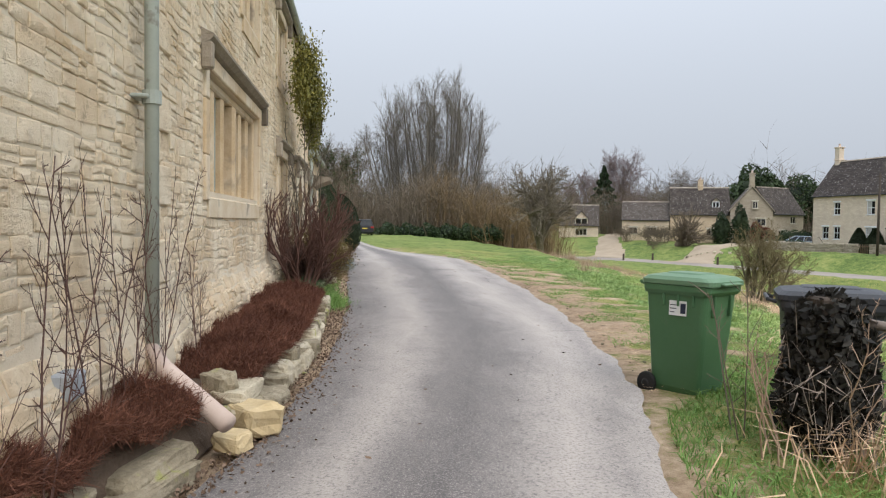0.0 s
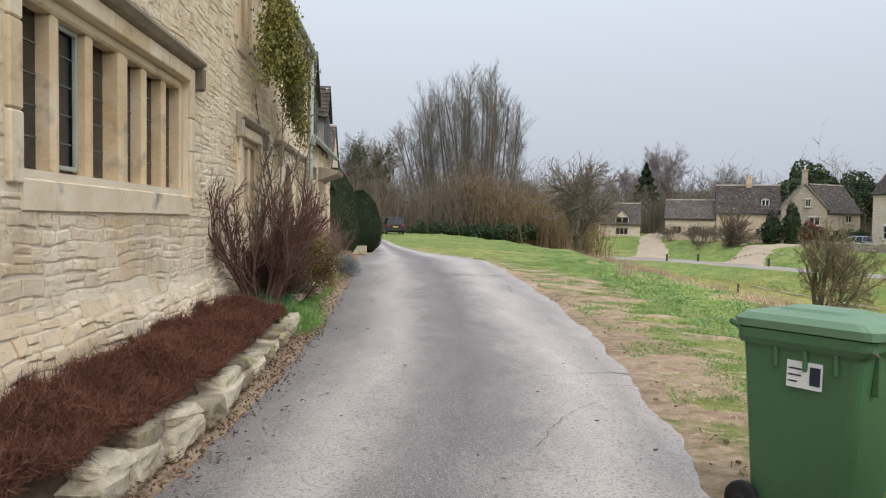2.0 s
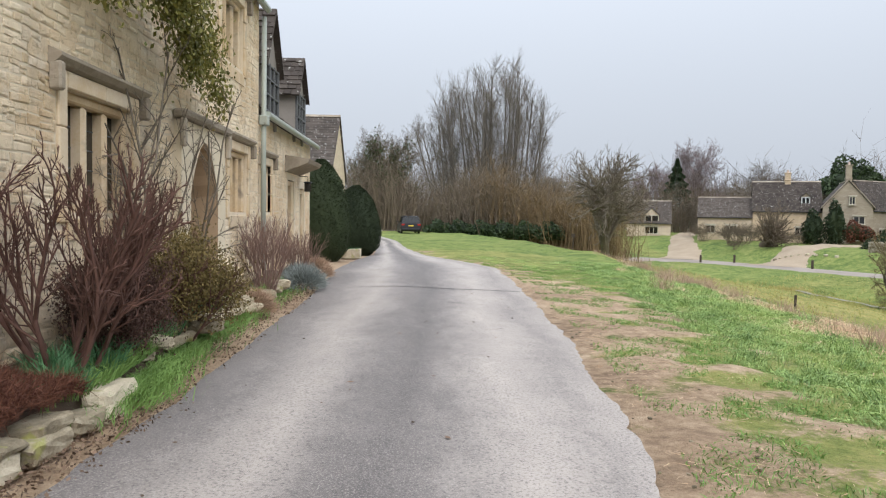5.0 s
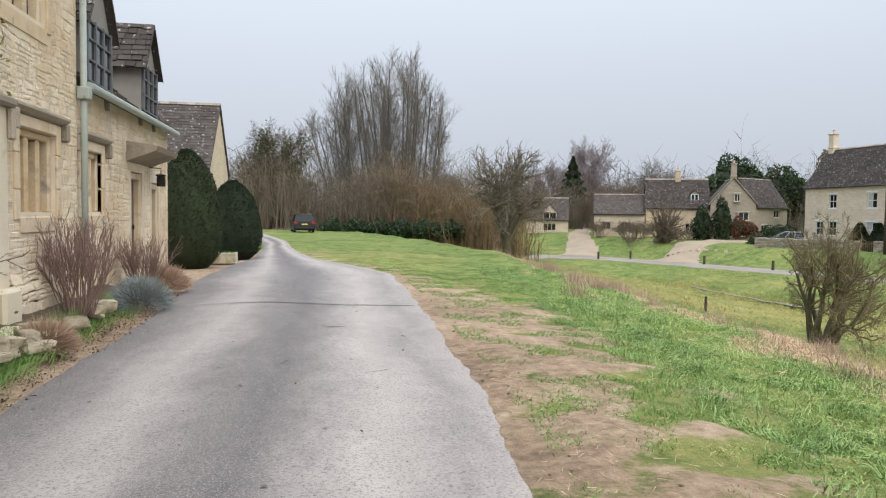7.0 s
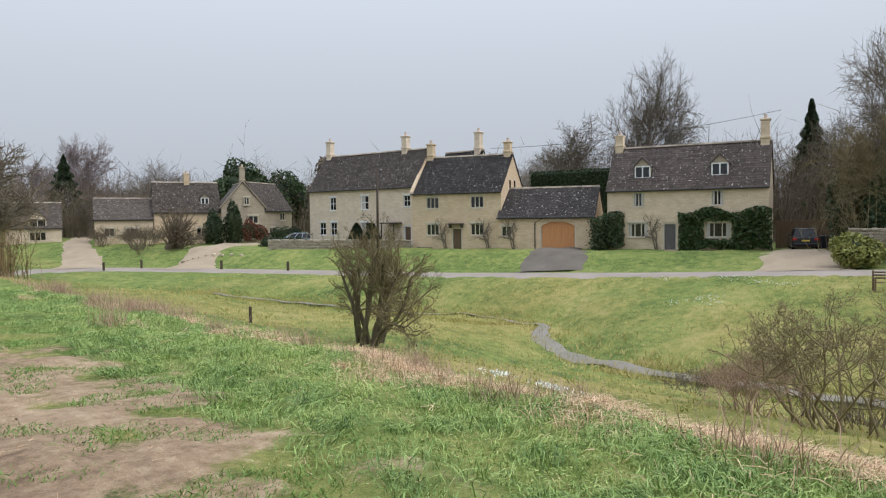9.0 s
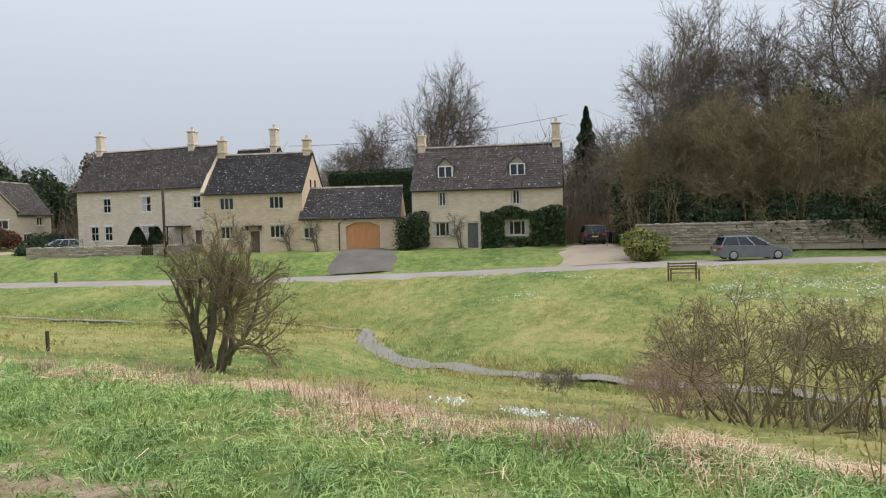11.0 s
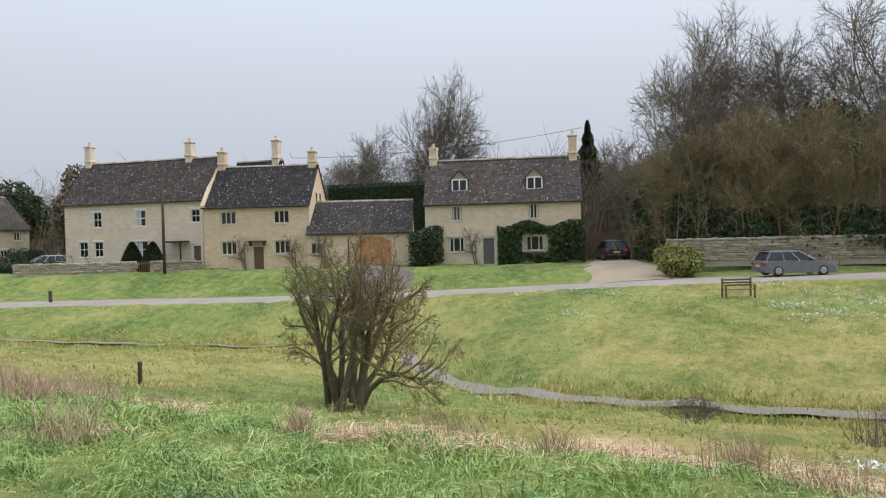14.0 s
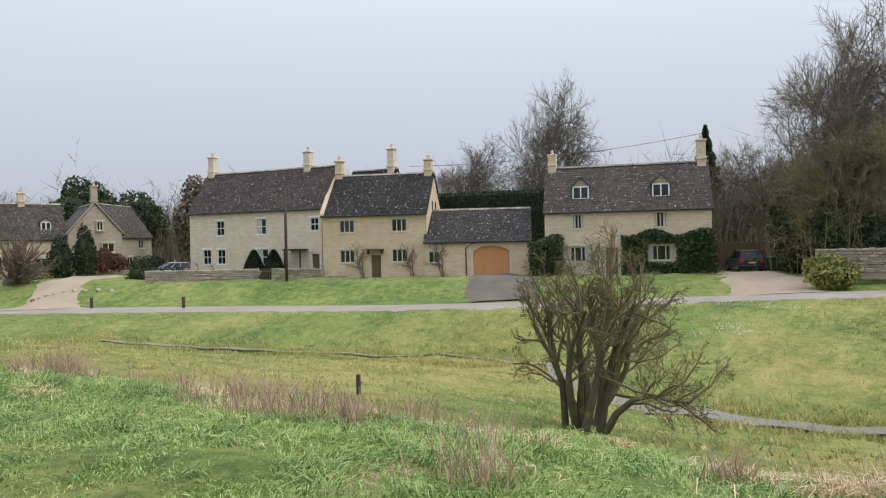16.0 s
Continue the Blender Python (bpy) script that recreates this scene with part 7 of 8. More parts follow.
stuff("field_grass", spike_arrays(np.c_[x, y, land(x, y) - 0.02], unit(np.c_[rs.normal(0, 0.6, (n, 2)), np.ones(n)]) * (hh * rs.uniform(0.6, 1.5, n))[:, None], 0.05), M["field_grass"], "yellow-green winter grass of the valley field", "grass")


n = 16000
y = np.where(rs.uniform(0, 1, n) < 0.5, rs.uniform(5, 27, n), rs.uniform(36, 62, n))
side_ = rs.normal(0, 0.5, n)
x = np.interp(y, LAY, STREAM_X) + side_ + np.sign(side_) * 0.75
stuff("bank_grass", spike_arrays(np.c_[x, y, land(x, y) - 0.02], unit(np.c_[rs.normal(0, 0.45, (n, 2)), np.ones(n)]) * rs.uniform(0.1, 0.3, (n, 1)), 0.05), M["field_grass"], "long winter grass leaning over the stream", "grass")


def snowdrops(cx, cy, sx, sy, n, size):
    x, y = rs.normal(cx, sx, n), rs.normal(cy, sy, n)
    return leaf_arrays(np.c_[x, y, land(x, y) + rs.uniform(0.05, 0.12, n)], size)


sd = [snowdrops(cx, cy, 0.13, 0.1, 110, 0.022) for cx, cy in ((10.8, 18.4), (11.0, 17.6), (10.8, 17.4), (10.4, 16.8))]
sd = [(v + np.array([0, 0, 0.14]), f_) for v, f_ in sd]
sd += [snowdrops(44 + rk.uniform(-5, 3), 12 + rk.uniform(-5, 6), 0.4, 0.6, 60, 0.05) for k in range(16)]
sd += [snowdrops(rk.uniform(37, 44.5), rk.uniform(7, 16.5), 0.5, 0.7, 60, 0.035) for k in range(24)]
sd += [snowdrops(42 + rk.uniform(-4, 3), 26 + rk.uniform(-5, 6), 0.3, 0.4, 26, 0.045) for k in range(9)]
stuff("snowdrops", merge(*sd), M["petal"], "drifts of white snowdrops in the grass", "flowers")
# dead scrub in the ditch beside the stream
n = 1700
y = rs.uniform(6, 17, n)
x = rs.normal(20.5, 1.6, n) + 0.12 * (y - 12)
stuff("ditch_scrub", spike_arrays(np.c_[x, y, land(x, y)], unit(np.c_[rs.normal(0, 0.45, (n, 2)), np.ones(n)]) * rs.uniform(0.4, 1.2, (n, 1)), 0.022), M["thicket"], "low brown scrub on the bank of the stream", "scrub")

# ---- shrubs and trees of the valley ----
sh, _ = branches(91, 12, [1.35, 1.15, 0.62, 0.38, 0.24], [0.055, 0.018, 0.006, 0.0032, 0.003], [9, 7, 6, 5], [46, 44, 44, 42], [0.03, 0.05, 0.04, 0.03, 0.02], 0.24, 0.42, 0.34, 0.3, (8, 5, 4, 3, 3))
tree("coppiced_willow", sh, M["mossy_bark"], "bare many-stemmed coppiced willow with mossy stems", on(15.6, 26.4, 0, 1.4, 0.1, 1.8), "shrub", split=(12, 8), twig_mat=M["olive_twig"])
th, _ = branches(92, 18, [1.0, 0.8, 0.5, 0.26, 0.16], [0.018, 0.008, 0.004, 0.0026, 0.0024], [9, 7, 6, 3], [50, 48, 50, 50], [0.0, 0.04, 0.05, 0.05, 0.03], 0.26, 0.7, 0.55, 0.3, (6, 4, 3, 3, 3))
tree("thorn_bush", th, M["olive_twig"], "bare tangled thorn bush on the slope", on(17.1, 15.0, 0, 2.0), "bush", split=(18, 6))
tree("thorn_bush", th, M["olive_twig"], "bare tangled thorn bush on the slope", on(18.6, 13.0, 100, 1.9), "bush", split=(18, 6))
tree("thorn_bush", th, M["russet"], "low bare reddish bush on the slope", on(15.6, 16.6, 60, 0.9), "bush", split=(18, 6))
tree("thorn_bush", th, M["twig"], "low bare bush beside the stream", on(22.5, 20.5, 200, 0.7), "bush", split=(18, 6))
ap, _ = branches(93, 1, [2.2, 1.9, 1.3, 0.75, 0.42], [0.17, 0.075, 0.03, 0.014, 0.009], [11, 8, 7, 6], [48, 46, 46, 45], [0.05, 0.12, 0.08, 0.05, 0.03], 0.2, 0.0, 0.05, 0.4, (8, 5, 4, 3, 3), 0.6)
tree("apple_tree", ap, M["mossy_bark"], "bare old apple tree at the edge of the brow", on(14.2, 55.0, 0, 1.85, -0.05, 2.2), "tree", split=(1, 8), twig_mat=M["twig"])

bare, _ = branches(94, 1, [5.8, 4.2, 2.5, 1.5, 0.95], [0.17, 0.052, 0.024, 0.012, 0.009], [17, 11, 9, 8], [58, 46, 44, 42], [0.03, 0.07, 0.04, 0.03, 0.02], 0.13, 0.0, 0.03, 0.3, (8, 5, 3, 3, 3), 0.75)
bare2, btips = branches(95, 2, [6.0, 4.2, 2.3, 1.3, 0.8], [0.17, 0.055, 0.024, 0.012, 0.009], [13, 10, 9, 7], [46, 44, 44, 42], [0.05, 0.06, 0.04, 0.03, 0.02], 0.13, 0.3, 0.14, 0.28, (7, 5, 3, 3, 3), 0.75)
pop, _ = branches(98, 34, [15.0, 3.2, 1.7, 1.0], [0.13, 0.03, 0.013, 0.010], [20, 9, 7], [36, 36, 40], [0.0, 0.10, 0.08, 0.06], 0.03, 6.0, 0.1, 0.16, (6, 3, 3, 3), 0.6, 0.36)
tree("poplar_clump", pop, M["poplar"], "tall clump of bare grey-brown poplars", on(11.2, 106, 0, 1.25, sz=1.5), "tree", split=(34, 6))
iv = tree("ivy_clad_tree", bare2, M["twig"], "bare tree with trunk and limbs clad in ivy", on(-3.1, 94, 30, 1.25, 0.0, 1.4), "tree", split=(2, 7))
it = np.concatenate([btips[0], btips[1]])
m_ = 14000
k_ = rs.randint(0, len(it), m_)
Pv = it[k_] * rs.uniform(0.15, 1.0, (m_, 1)) + rs.normal(0, 0.28, (m_, 3))
arr_part("ivy", leaf_arrays(Pv, 0.12), M["ivy"], iv)


def more(src, name, mat_name, label, places, cat="tree", group=""):
    """Further trees on the same limbs."""
    for x, y, turn, s, *rest_ in places:
        t = thing(name, None, None, label, cat, group, at=on(x, y, turn, s, -0.1, rest_[0] if rest_ else None))
        for nm_, me in zip(("trunk", "crown"), src[mat_name]):
            new(nm_, me).parent = t


def woody(arrays, split, *mats):
    out = {}
    for k in mats:
        out[k] = [array_mesh("limbs", *a_) for a_ in limbs_of(arrays, *split)]
        for me in out[k]:
            me.materials.append(M[k])
    return out


B1, B2, TH = woody((bare[0] * 1.38, bare[1]), (1, 8), "twig", "hazed_twig"), woody((bare2[0] * 1.35, bare2[1]), (2, 7), "twig", "hazed_twig", "olive_twig", "birch"), woody(th, (18, 6), "thicket", "willow")
# behind the cottages
more(B1, "bare_tree", "twig", "spreading bare tree behind the cottages", [(85, 54, 10, 1.15, 1.75), (77, 62, 50, 1.15, 1.2), (90, 43, 200, 0.9), (88, 70, 130, 1.0), (94, 38, 20, 1.0), (86, 30, 75, 0.9), (80, 27, 250, 0.95)], group="bare trees behind the cottages")
more(B1, "bare_tree", "hazed_twig", "distant bare tree paled for haze", [(118, 105, 0, 1.0), (112, 118, 70, 1.1), (104, 128, 20, 1.0), (125, 80, 90, 1.0), (70, 150, 10, 1.15), (80, 146, 80, 1.0), (88, 150, 160, 1.05)], group="distant bare trees")
more(B2, "birch_tree", "birch", "purple-brown bare birch beyond the farm track", [(54.5, 147, 0, 1.1, 1.5), (49, 150, 90, 0.9, 1.1)])
more(B2, "bare_tree", "hazed_twig", "distant bare tree paled for haze", [(60, 150, 0, 0.8), (66, 142, 50, 0.85), (28, 150, 130, 0.9), (36, 140, 210, 0.75), (100, 96, 10, 0.8), (93, 104, 90, 0.8)], group="distant bare trees")
# wood on the far bank
more(B1, "bare_tree", "twig", "tall wide-crowned bare tree in the roadside wood", [(70, 25.0, 20, 1.3, 1.75), (69.5, 14.6, 140, 1.4, 1.7), (70, 6.5, 260, 1.4, 1.7), (68, -3, 75, 1.45, 1.7)], group="trees of the roadside wood")
more(B2, "bare_tree", "twig", "tall bare tree in the roadside wood", [(66, 18.5, 80, 1.0, 1.1), (65, 10.5, 140, 1.0), (66, 2, 20, 1.1), (66, -10, 300, 1.3)], group="trees of the roadside wood")
more(B2, "bare_tree", "olive_twig", "drooping olive-brown tree in the roadside wood", [(60, 20.5, 10, 0.85), (60.5, 15, 90, 0.85), (60, 9.5, 190, 0.8), (62, 2.5, 250, 0.85), (62.5, 12, 20, 1.0), (63, 6, 100, 0.95), (61, 18.5, 200, 0.95)], group="trees of the roadside wood")
# round the farmhouse and lane end
more(B2, "bare_tree", "twig", "bare tree beside the farm track", [(19, 104, 60, 0.6), (24, 122, 120, 0.6), (45.5, 118, 40, 0.5), (49, 110, 80, 0.55), (43, 109, 200, 0.45), (56, 108, 10, 0.6)])
more(TH, "bare_bush", "thicket", "bare bush near the gravel drive", [(39.0, 91, 0, 1.5), (37.4, 87.5, 80, 0.9), (40.6, 94, 30, 2.0), (44.5, 94.5, 200, 1.5), (38.2, 99, 100, 1.9), (46.5, 94.5, 50, 1.3), (42.5, 97.5, 150, 1.9), (48.0, 93.2, 250, 1.2)], "bush")
pollard, _ = branches(97, 1, [1.8, 2.4, 1.2, 0.6], [0.42, 0.06, 0.022, 0.011], [60, 10, 7], [62, 30, 35], [0.0, 0.08, 0.06, 0.03], 0.12, 0.0, 0.02, 0.75, (10, 4, 3, 3))
tree("pollard_willow", pollard, M["thicket"], "bare pollarded willow on the island of grass", on(39.9, 86.0, 0, 1.25, -0.05, 1.75), "tree", split=(1, 10))


def thicket(name, line, deep, h, n, mat_name, label, w=0.05, side=5):
    """A hedge or thicket of upright stems with side twigs."""
    p = np.array(line, float)
    s = np.r_[0, np.cumsum(np.hypot(*np.diff(p, axis=0).T))]
    q = rs.uniform(0, s[-1], n)
    x = np.interp(q, s, p[:, 0]) + rs.normal(0, deep / 2.5, n)
    y = np.interp(q, s, p[:, 1]) + rs.normal(0, deep / 2.5, n)
    hh = h * (0.72 + 0.45 * lumps(x, y, 0.16, 5) + 0.18 * rs.normal(size=n))
    hh = np.clip(hh, 0.25 * h, 1.5 * h)
    P = np.c_[x, y, land(x, y) - 0.1]
    D = unit(np.c_[rs.normal(0, 0.16, (n, 2)), np.ones(n)]) * hh[:, None]
    f = rs.uniform(0.15, 0.95, (n, side, 1))
    Q = (P[:, None] + D[:, None] * f).reshape(-1, 3)
    E = unit(np.c_[rs.normal(0, 0.55, (n * side, 2)), rs.uniform(0.2, 1, n * side)]) * (0.28 * np.repeat(hh, side) * rs.uniform(0.4, 1.2, n * side))[:, None]
    Q2 = Q + E * rs.uniform(0.3, 0.8, (len(Q), 1))
    E2 = unit(E + 0.6 * np.linalg.norm(E, axis=1, keepdims=True) * rs.normal(size=E.shape)) * np.linalg.norm(E, axis=1, keepdims=True) * 0.55
    return stuff(name, merge(spike_arrays(P, D, w), spike_arrays(Q, E, w * 0.55), spike_arrays(Q2, E2, w * 0.4)), M[mat_name], label, "thicket")


thicket("thicket", [(-9, 96), (2, 90), (9, 86), (17, 84)], 6, 8.0, 3000, "thicket", "dense brown winter thicket at the lane end", 0.09)
thicket("willow_thicket", [(10, 86), (16, 80), (21, 77)], 4, 8.2, 1500, "willow", "ochre willow thicket beside the lane end", 0.08)
thicket("thicket", [(15, 96), (20, 108), (25, 128)], 7, 7.5, 2400, "thicket", "brown winter thicket behind the valley road", 0.1)
thicket("thicket", [(40, 128), (60, 118), (78, 104), (90, 92)], 8, 9, 2600, "thicket", "brown winter woodland behind the farmhouse", 0.11)
# skyline wood uses the branch colour that has haze in it
thicket("far_woodland", [(-40, 150), (0, 168), (40, 172), (80, 160), (115, 130), (135, 95)], 14, 14, 3800, "hazed_twig", "distant winter woodland on the skyline, paled for haze", 0.2)
thicket("thicket", [(78, 62), (84, 50), (82, 38), (76, 30)], 7, 10, 2000, "thicket", "brown winter trees behind the cottages", 0.1)
thicket("thicket", [(60, 24), (59.5, 15), (60, 6), (62, -8)], 4, 9.0, 2100, "olive_twig", "olive-brown undergrowth of the roadside wood", 0.05, 7)
thicket("thicket", [(66, 24), (67, 12), (68, -10)], 6, 9, 1300, "thicket", "brown trees deep in the roadside wood", 0.07, 6)


def leafy(name, at_list, mat_name, label, cat, leaf=0.14, n=5200, group=""):
    """An evergreen bush or hedge from leafy clumps: centre and radii in turn."""
    ob = thing(name, None, None, label, cat, group, at=None)
    arrays = []
    vol = sum(r[0] * r[1] * r[2] for _, r in at_list)
    for c, r in at_list:
        m = max(60, int(n * r[0] * r[1] * r[2] / vol))
        q = unit(rs.normal(size=(m, 3)))
        P = q * np.array(r) * rs.uniform(0.55, 1.06, (m, 1)) ** 0.5 * (1 + 0.2 * np.sin(5 * q[:, :1] + 3 * q[:, 2:3])) + np.array(c)
        arrays.append(leaf_arrays(P, leaf))
    arr_part("foliage", merge(*arrays), M[mat_name], ob)
    g = Geo()
    for i, (c, r) in enumerate(at_list):
        g.blob(c, [0.8 * v for v in r], i, 0.3, 2)
    part("inner_mass", g, M["yew"], ob, "", True)
    return ob


zl = lambda x, y: float(land(x, y))
leafy("laurel_bush", [((52.2, 23.1, -0.5), (1.0, 1.1, 0.95)), ((52.5, 22.2, -0.6), (0.8, 0.9, 0.8))], "laurel", "variegated yellow-green laurel bush by the drive", "bush", 0.12, 4200)
leafy("evergreen_bush", [((57.5, 18 - 3.2 * k, 1.0 + 0.3 * (k % 2)), (1.7, 2.0, 1.5)) for k in range(7)], "evergreen", "dark evergreen laurel bank behind the roadside wall", "bush", 0.17, 12000)
leafy("evergreen_tree", [((62, 24.5, 2.0), (2.0, 2.2, 3.2)), ((60.5, 22.5, 1.2), (1.6, 2.0, 2.2))], "evergreen", "dark evergreen trees beside the drive", "tree", 0.18, 9000)
leafy("evergreen_bush", [((58.6, 22.3, 1.5), (1.3, 1.4, 2.6)), ((58.0, 19.8, 0.9), (1.3, 1.5, 1.9))], "evergreen", "dark holly and laurel at the edge of the wood", "bush", 0.15, 6500)
leafy("evergreen_tree", [((61, -1.5, 4.0), (2.6, 3.2, 4.6)), ((62, -6.5, 5.0), (3.0, 3.5, 6.0))], "evergreen", "tall dark evergreen at the end of the wood", "tree", 0.2, 12000)
leafy("evergreen_tree", [((63.5, 13, 7.0), (2.2, 2.6, 3.4)), ((63.5, 6.5, 6.5), (2.2, 2.6, 3.2)), ((62.5, 19, 5.5), (1.8, 2.2, 2.8))], "evergreen", "dark evergreens inside the roadside wood", "tree", 0.22, 7000)
leafy("laurel_bush", [((3.5 + 2.2 * k, 82.5 - 0.9 * k, 0.35), (1.6, 1.3, 0.95)) for k in range(6)], "evergreen", "low dark laurels in front of the thicket", "bush", 0.16, 6000)
leafy("evergreen_tree", [((64.5, 110, 6.2), (5.0, 4.2, 4.6)), ((71, 108, 5.6), (4.2, 3.6, 3.8))], "evergreen", "dark rounded evergreen behind the farmhouse", "tree", 0.3, 9000)
leafy("evergreen_tree", [((64.8, 89.5, 5.2), (2.6, 2.6, 4.6))], "thicket", "brown-leaved tree behind the farmhouse", "tree", 0.25, 5000)
leafy("evergreen_bush", [((51.4, 91.8, 1.5), (1.1, 1.1, 2.7)), ((49.3, 92.8, 0.9), (1.2, 1.2, 2.2))], "evergreen", "dark evergreen bushes by the farmhouse", "bush", 0.15, 4200)
leafy("copper_hedge", [((53.6, 91.6, 0.7), (1.3, 0.8, 1.3)), ((55.0, 91.2, 0.4), (1.0, 0.8, 0.9))], "copper", "copper-brown winter hedge before the farmhouse", "hedge", 0.12, 2600)
leafy("evergreen_bush", [((58 + 1.9 * k, 91.6 + 0.9 * k, 0.1), (1.3, 1.0, 0.9)) for k in range(3)], "evergreen", "low clipped evergreen bushes beside the farmhouse", "bush", 0.12, 2600)
leafy("garden_hedge", [(tuple(mL_ @ Vector((-4.2 + 1.3 * k, -2.4, 0.45))), (0.9, 0.9, 0.7)) for k in range(5)], "evergreen", "rounded dark garden hedge before the farmhouse", "hedge", 0.1, 4200)
hm = facing((68.0, 58.5), (69.5, 47.0), 3.2)
hdg = thing("tall_hedge", None, None, "tall clipped dark evergreen hedge behind the garage", "hedge", at=hm[0])
n = 9000
P = np.c_[rs.uniform(0, hm[1], n), np.where(rs.uniform(0, 1, n) < 0.7, rs.normal(0, 0.05, n), rs.uniform(0, 1.5, n)), np.zeros(n)]
P[:, 2] = np.where(P[:, 1] < 0.2, rs.uniform(-4, 3.6, n), 3.6 + rs.normal(0, 0.06, n))
arr_part("foliage", leaf_arrays(P, 0.12), M["evergreen"], hdg)
part("inner_mass", Geo().cbox(0.05, hm[1] - 0.05, 0.08, 1.5, -4.2, 3.55, 0.2), M["yew"], hdg)


def conifer(x, y, h, r, label, dz=0.0):
    t = thing("conifer", None, None, label, "tree", at=pose(x, y, zl(x, y) + dz))
    part("trunk", Geo().tube([(0, 0, 0), (0, 0, h)], [0.03 * h * 0.6, 0.02], 8), M["twig"], t)
    n = 7000
    f = rs.uniform(0.04, 1, n) ** 0.8
    an_ = rs.uniform(0, 2 * np.pi, n)
    R = r * (1 - f) * (0.8 + 0.2 * np.sin(f * 60)) * rs.uniform(0, 1, n) ** 0.4 + 0.05
    P = np.c_[R * np.cos(an_), R * np.sin(an_), f * h]
    D = np.c_[np.cos(an_), np.sin(an_), -0.35 + rs.normal(0, 0.3, n)] * (0.03 * h * (0.35 + 1.3 * (1 - f)))[:, None]
    arr_part("foliage", spike_arrays(P, D, 0.035 * h * 0.6), M["evergreen"], t)


conifer(47.9, 137, 13.5, 5.6, "tall dark spruce beyond the farm track", -0.2)
conifer(88.5, 35.2, 14.6, 3.9, "dark conifer behind the cottage chimney")
# evergreen undergrowth of the roadside wood
for k, (x_, y_, z_, r_x, r_z, m_) in enumerate(((59.0, 15.6, 1.9, 3.0, 2.4, 4200), (59.2, 18.6, 1.7, 2.4, 2.2, 3000), (63.2, 23.6, 3.6, 2.6, 3.4, 4200), (58.8, 12.2, 1.8, 2.5, 2.3, 3000), (64.5, 22.4, 6.5, 2.2, 3.0, 2600))):
    eb = thing("evergreen_shrub", None, None, "glossy dark green evergreen shrub under bare trees", "shrub", "evergreens of the wood", at=pose(x_, y_, zl(x_, y_)))
    part("trunk", Geo().tube([(0, 0, -0.2), (0.1, 0, z_ * 0.9)], [0.12, 0.04], 7), M["twig"], eb)
    u = unit(rs.normal(size=(m_, 3))) * (rs.uniform(0.45, 1, (m_, 1)) + 0.3 * np.abs(rs.normal(size=(m_, 1))) * (rs.uniform(0, 1, (m_, 1)) < 0.3))
    u[:, 2] = np.abs(u[:, 2])
    lob = 1 + 0.25 * np.sin(5 * u[:, :1] + k) * np.cos(4 * u[:, 1:2] + 2 * k)
    arr_part("foliage", leaf_arrays(u * lob * [r_x, r_x, r_z] + [0, 0, z_ - 0.6 * r_z], 0.2), M["evergreen"], eb)
# yew cones and small trees in the farmhouse garden
for k, (fx, d) in enumerate(((8.7, 1.8), (10.8, 1.8))):
    p = mL_ @ Vector((fx, -d, 0.0))
    cn = thing("yew_cone", None, None, "clipped dark yew cone in the front garden", "yew", "garden yew cones", at=pose(p.x, p.y, -1.1))
    n = 3000
    f = rs.uniform(0, 1, n)
    an_ = rs.uniform(0, 2 * np.pi, n)
    R = 1.15 * (1 - f) ** 0.7
    arr_part("foliage", spike_arrays(np.c_[R * np.cos(an_), R * np.sin(an_), f * 2.6], np.c_[np.cos(an_), np.sin(an_), np.full(n, 0.4)] * 0.12, 0.1), M["yew"], cn)
    part("inner_mass", Geo().loft([[(q * math.cos(2 * math.pi * j / 16), q * math.sin(2 * math.pi * j / 16), z) for j in range(16)] for q, z in ((1.1, 0), (0.95, 0.7), (0.65, 1.5), (0.1, 2.5))]), M["yew"], cn, "", True)
pl_a, _ = branches(98, 1, [2.1, 0.7, 0.3], [0.06, 0.025, 0.012], [9, 5], [80, 40], [0.0, 0.1, 0.1], 0.03, 0.0, 0.02, 0.4, (7, 4, 3))
PLE = woody(pl_a, (1, 7), "twig")
for fx in (-2.5, -0.4, 1.6, 3.8, 6.0):
    p = mL_ @ Vector((fx, -3.0, 0))
    t = thing("espalier_tree", None, None, "small bare trained fruit tree behind the garden wall", "tree", "trained fruit trees", at=pose(p.x, p.y, -1.1, 0, 0, fx * 40))
    for nm_, me in zip(("trunk", "crown"), PLE["twig"]):
        new(nm_, me).parent = t
# climbers on the cottages
for (mm, x0, x1, z0, z1, d, cnt, skip, lab, mt) in (
    (mH, 5.95, 12.9, 0.0, 3.25, 0.3, 9000, (7.9, 10.0, 0.9, 2.35), "dark ivy hedge grown over the cottage front", "ivy"),
    (mH, -1.2, 1.5, 0.0, 3.0, 0.9, 3600, None, "dark evergreen shrub at the cottage corner", "evergreen")):
    P = np.c_[rs.uniform(x0, x1, cnt), -np.abs(rs.normal(0, d, cnt)) - 0.02, rs.uniform(z0, z1, cnt)]
    P[:, 2] += 0.25 * np.sin(P[:, 0] * 1.7)
    if skip:
        P = P[~((P[:, 0] > skip[0]) & (P[:, 0] < skip[1]) & (P[:, 2] > skip[2]) & (P[:, 2] < skip[3]))]
    ob = thing("wall_ivy", None, None, lab, "climber", at=mm)
    arr_part("foliage", leaf_arrays(P, 0.11), M[mt], ob)
wis, _ = branches(99, 3, [2.4, 1.8, 0.9, 0.4], [0.06, 0.03, 0.014, 0.008], [8, 6, 4], [55, 45, 45], [0.02, 0.0, 0.0, 0.0], 0.2, 0.15, 0.35, 0.35, (6, 4, 3, 3))
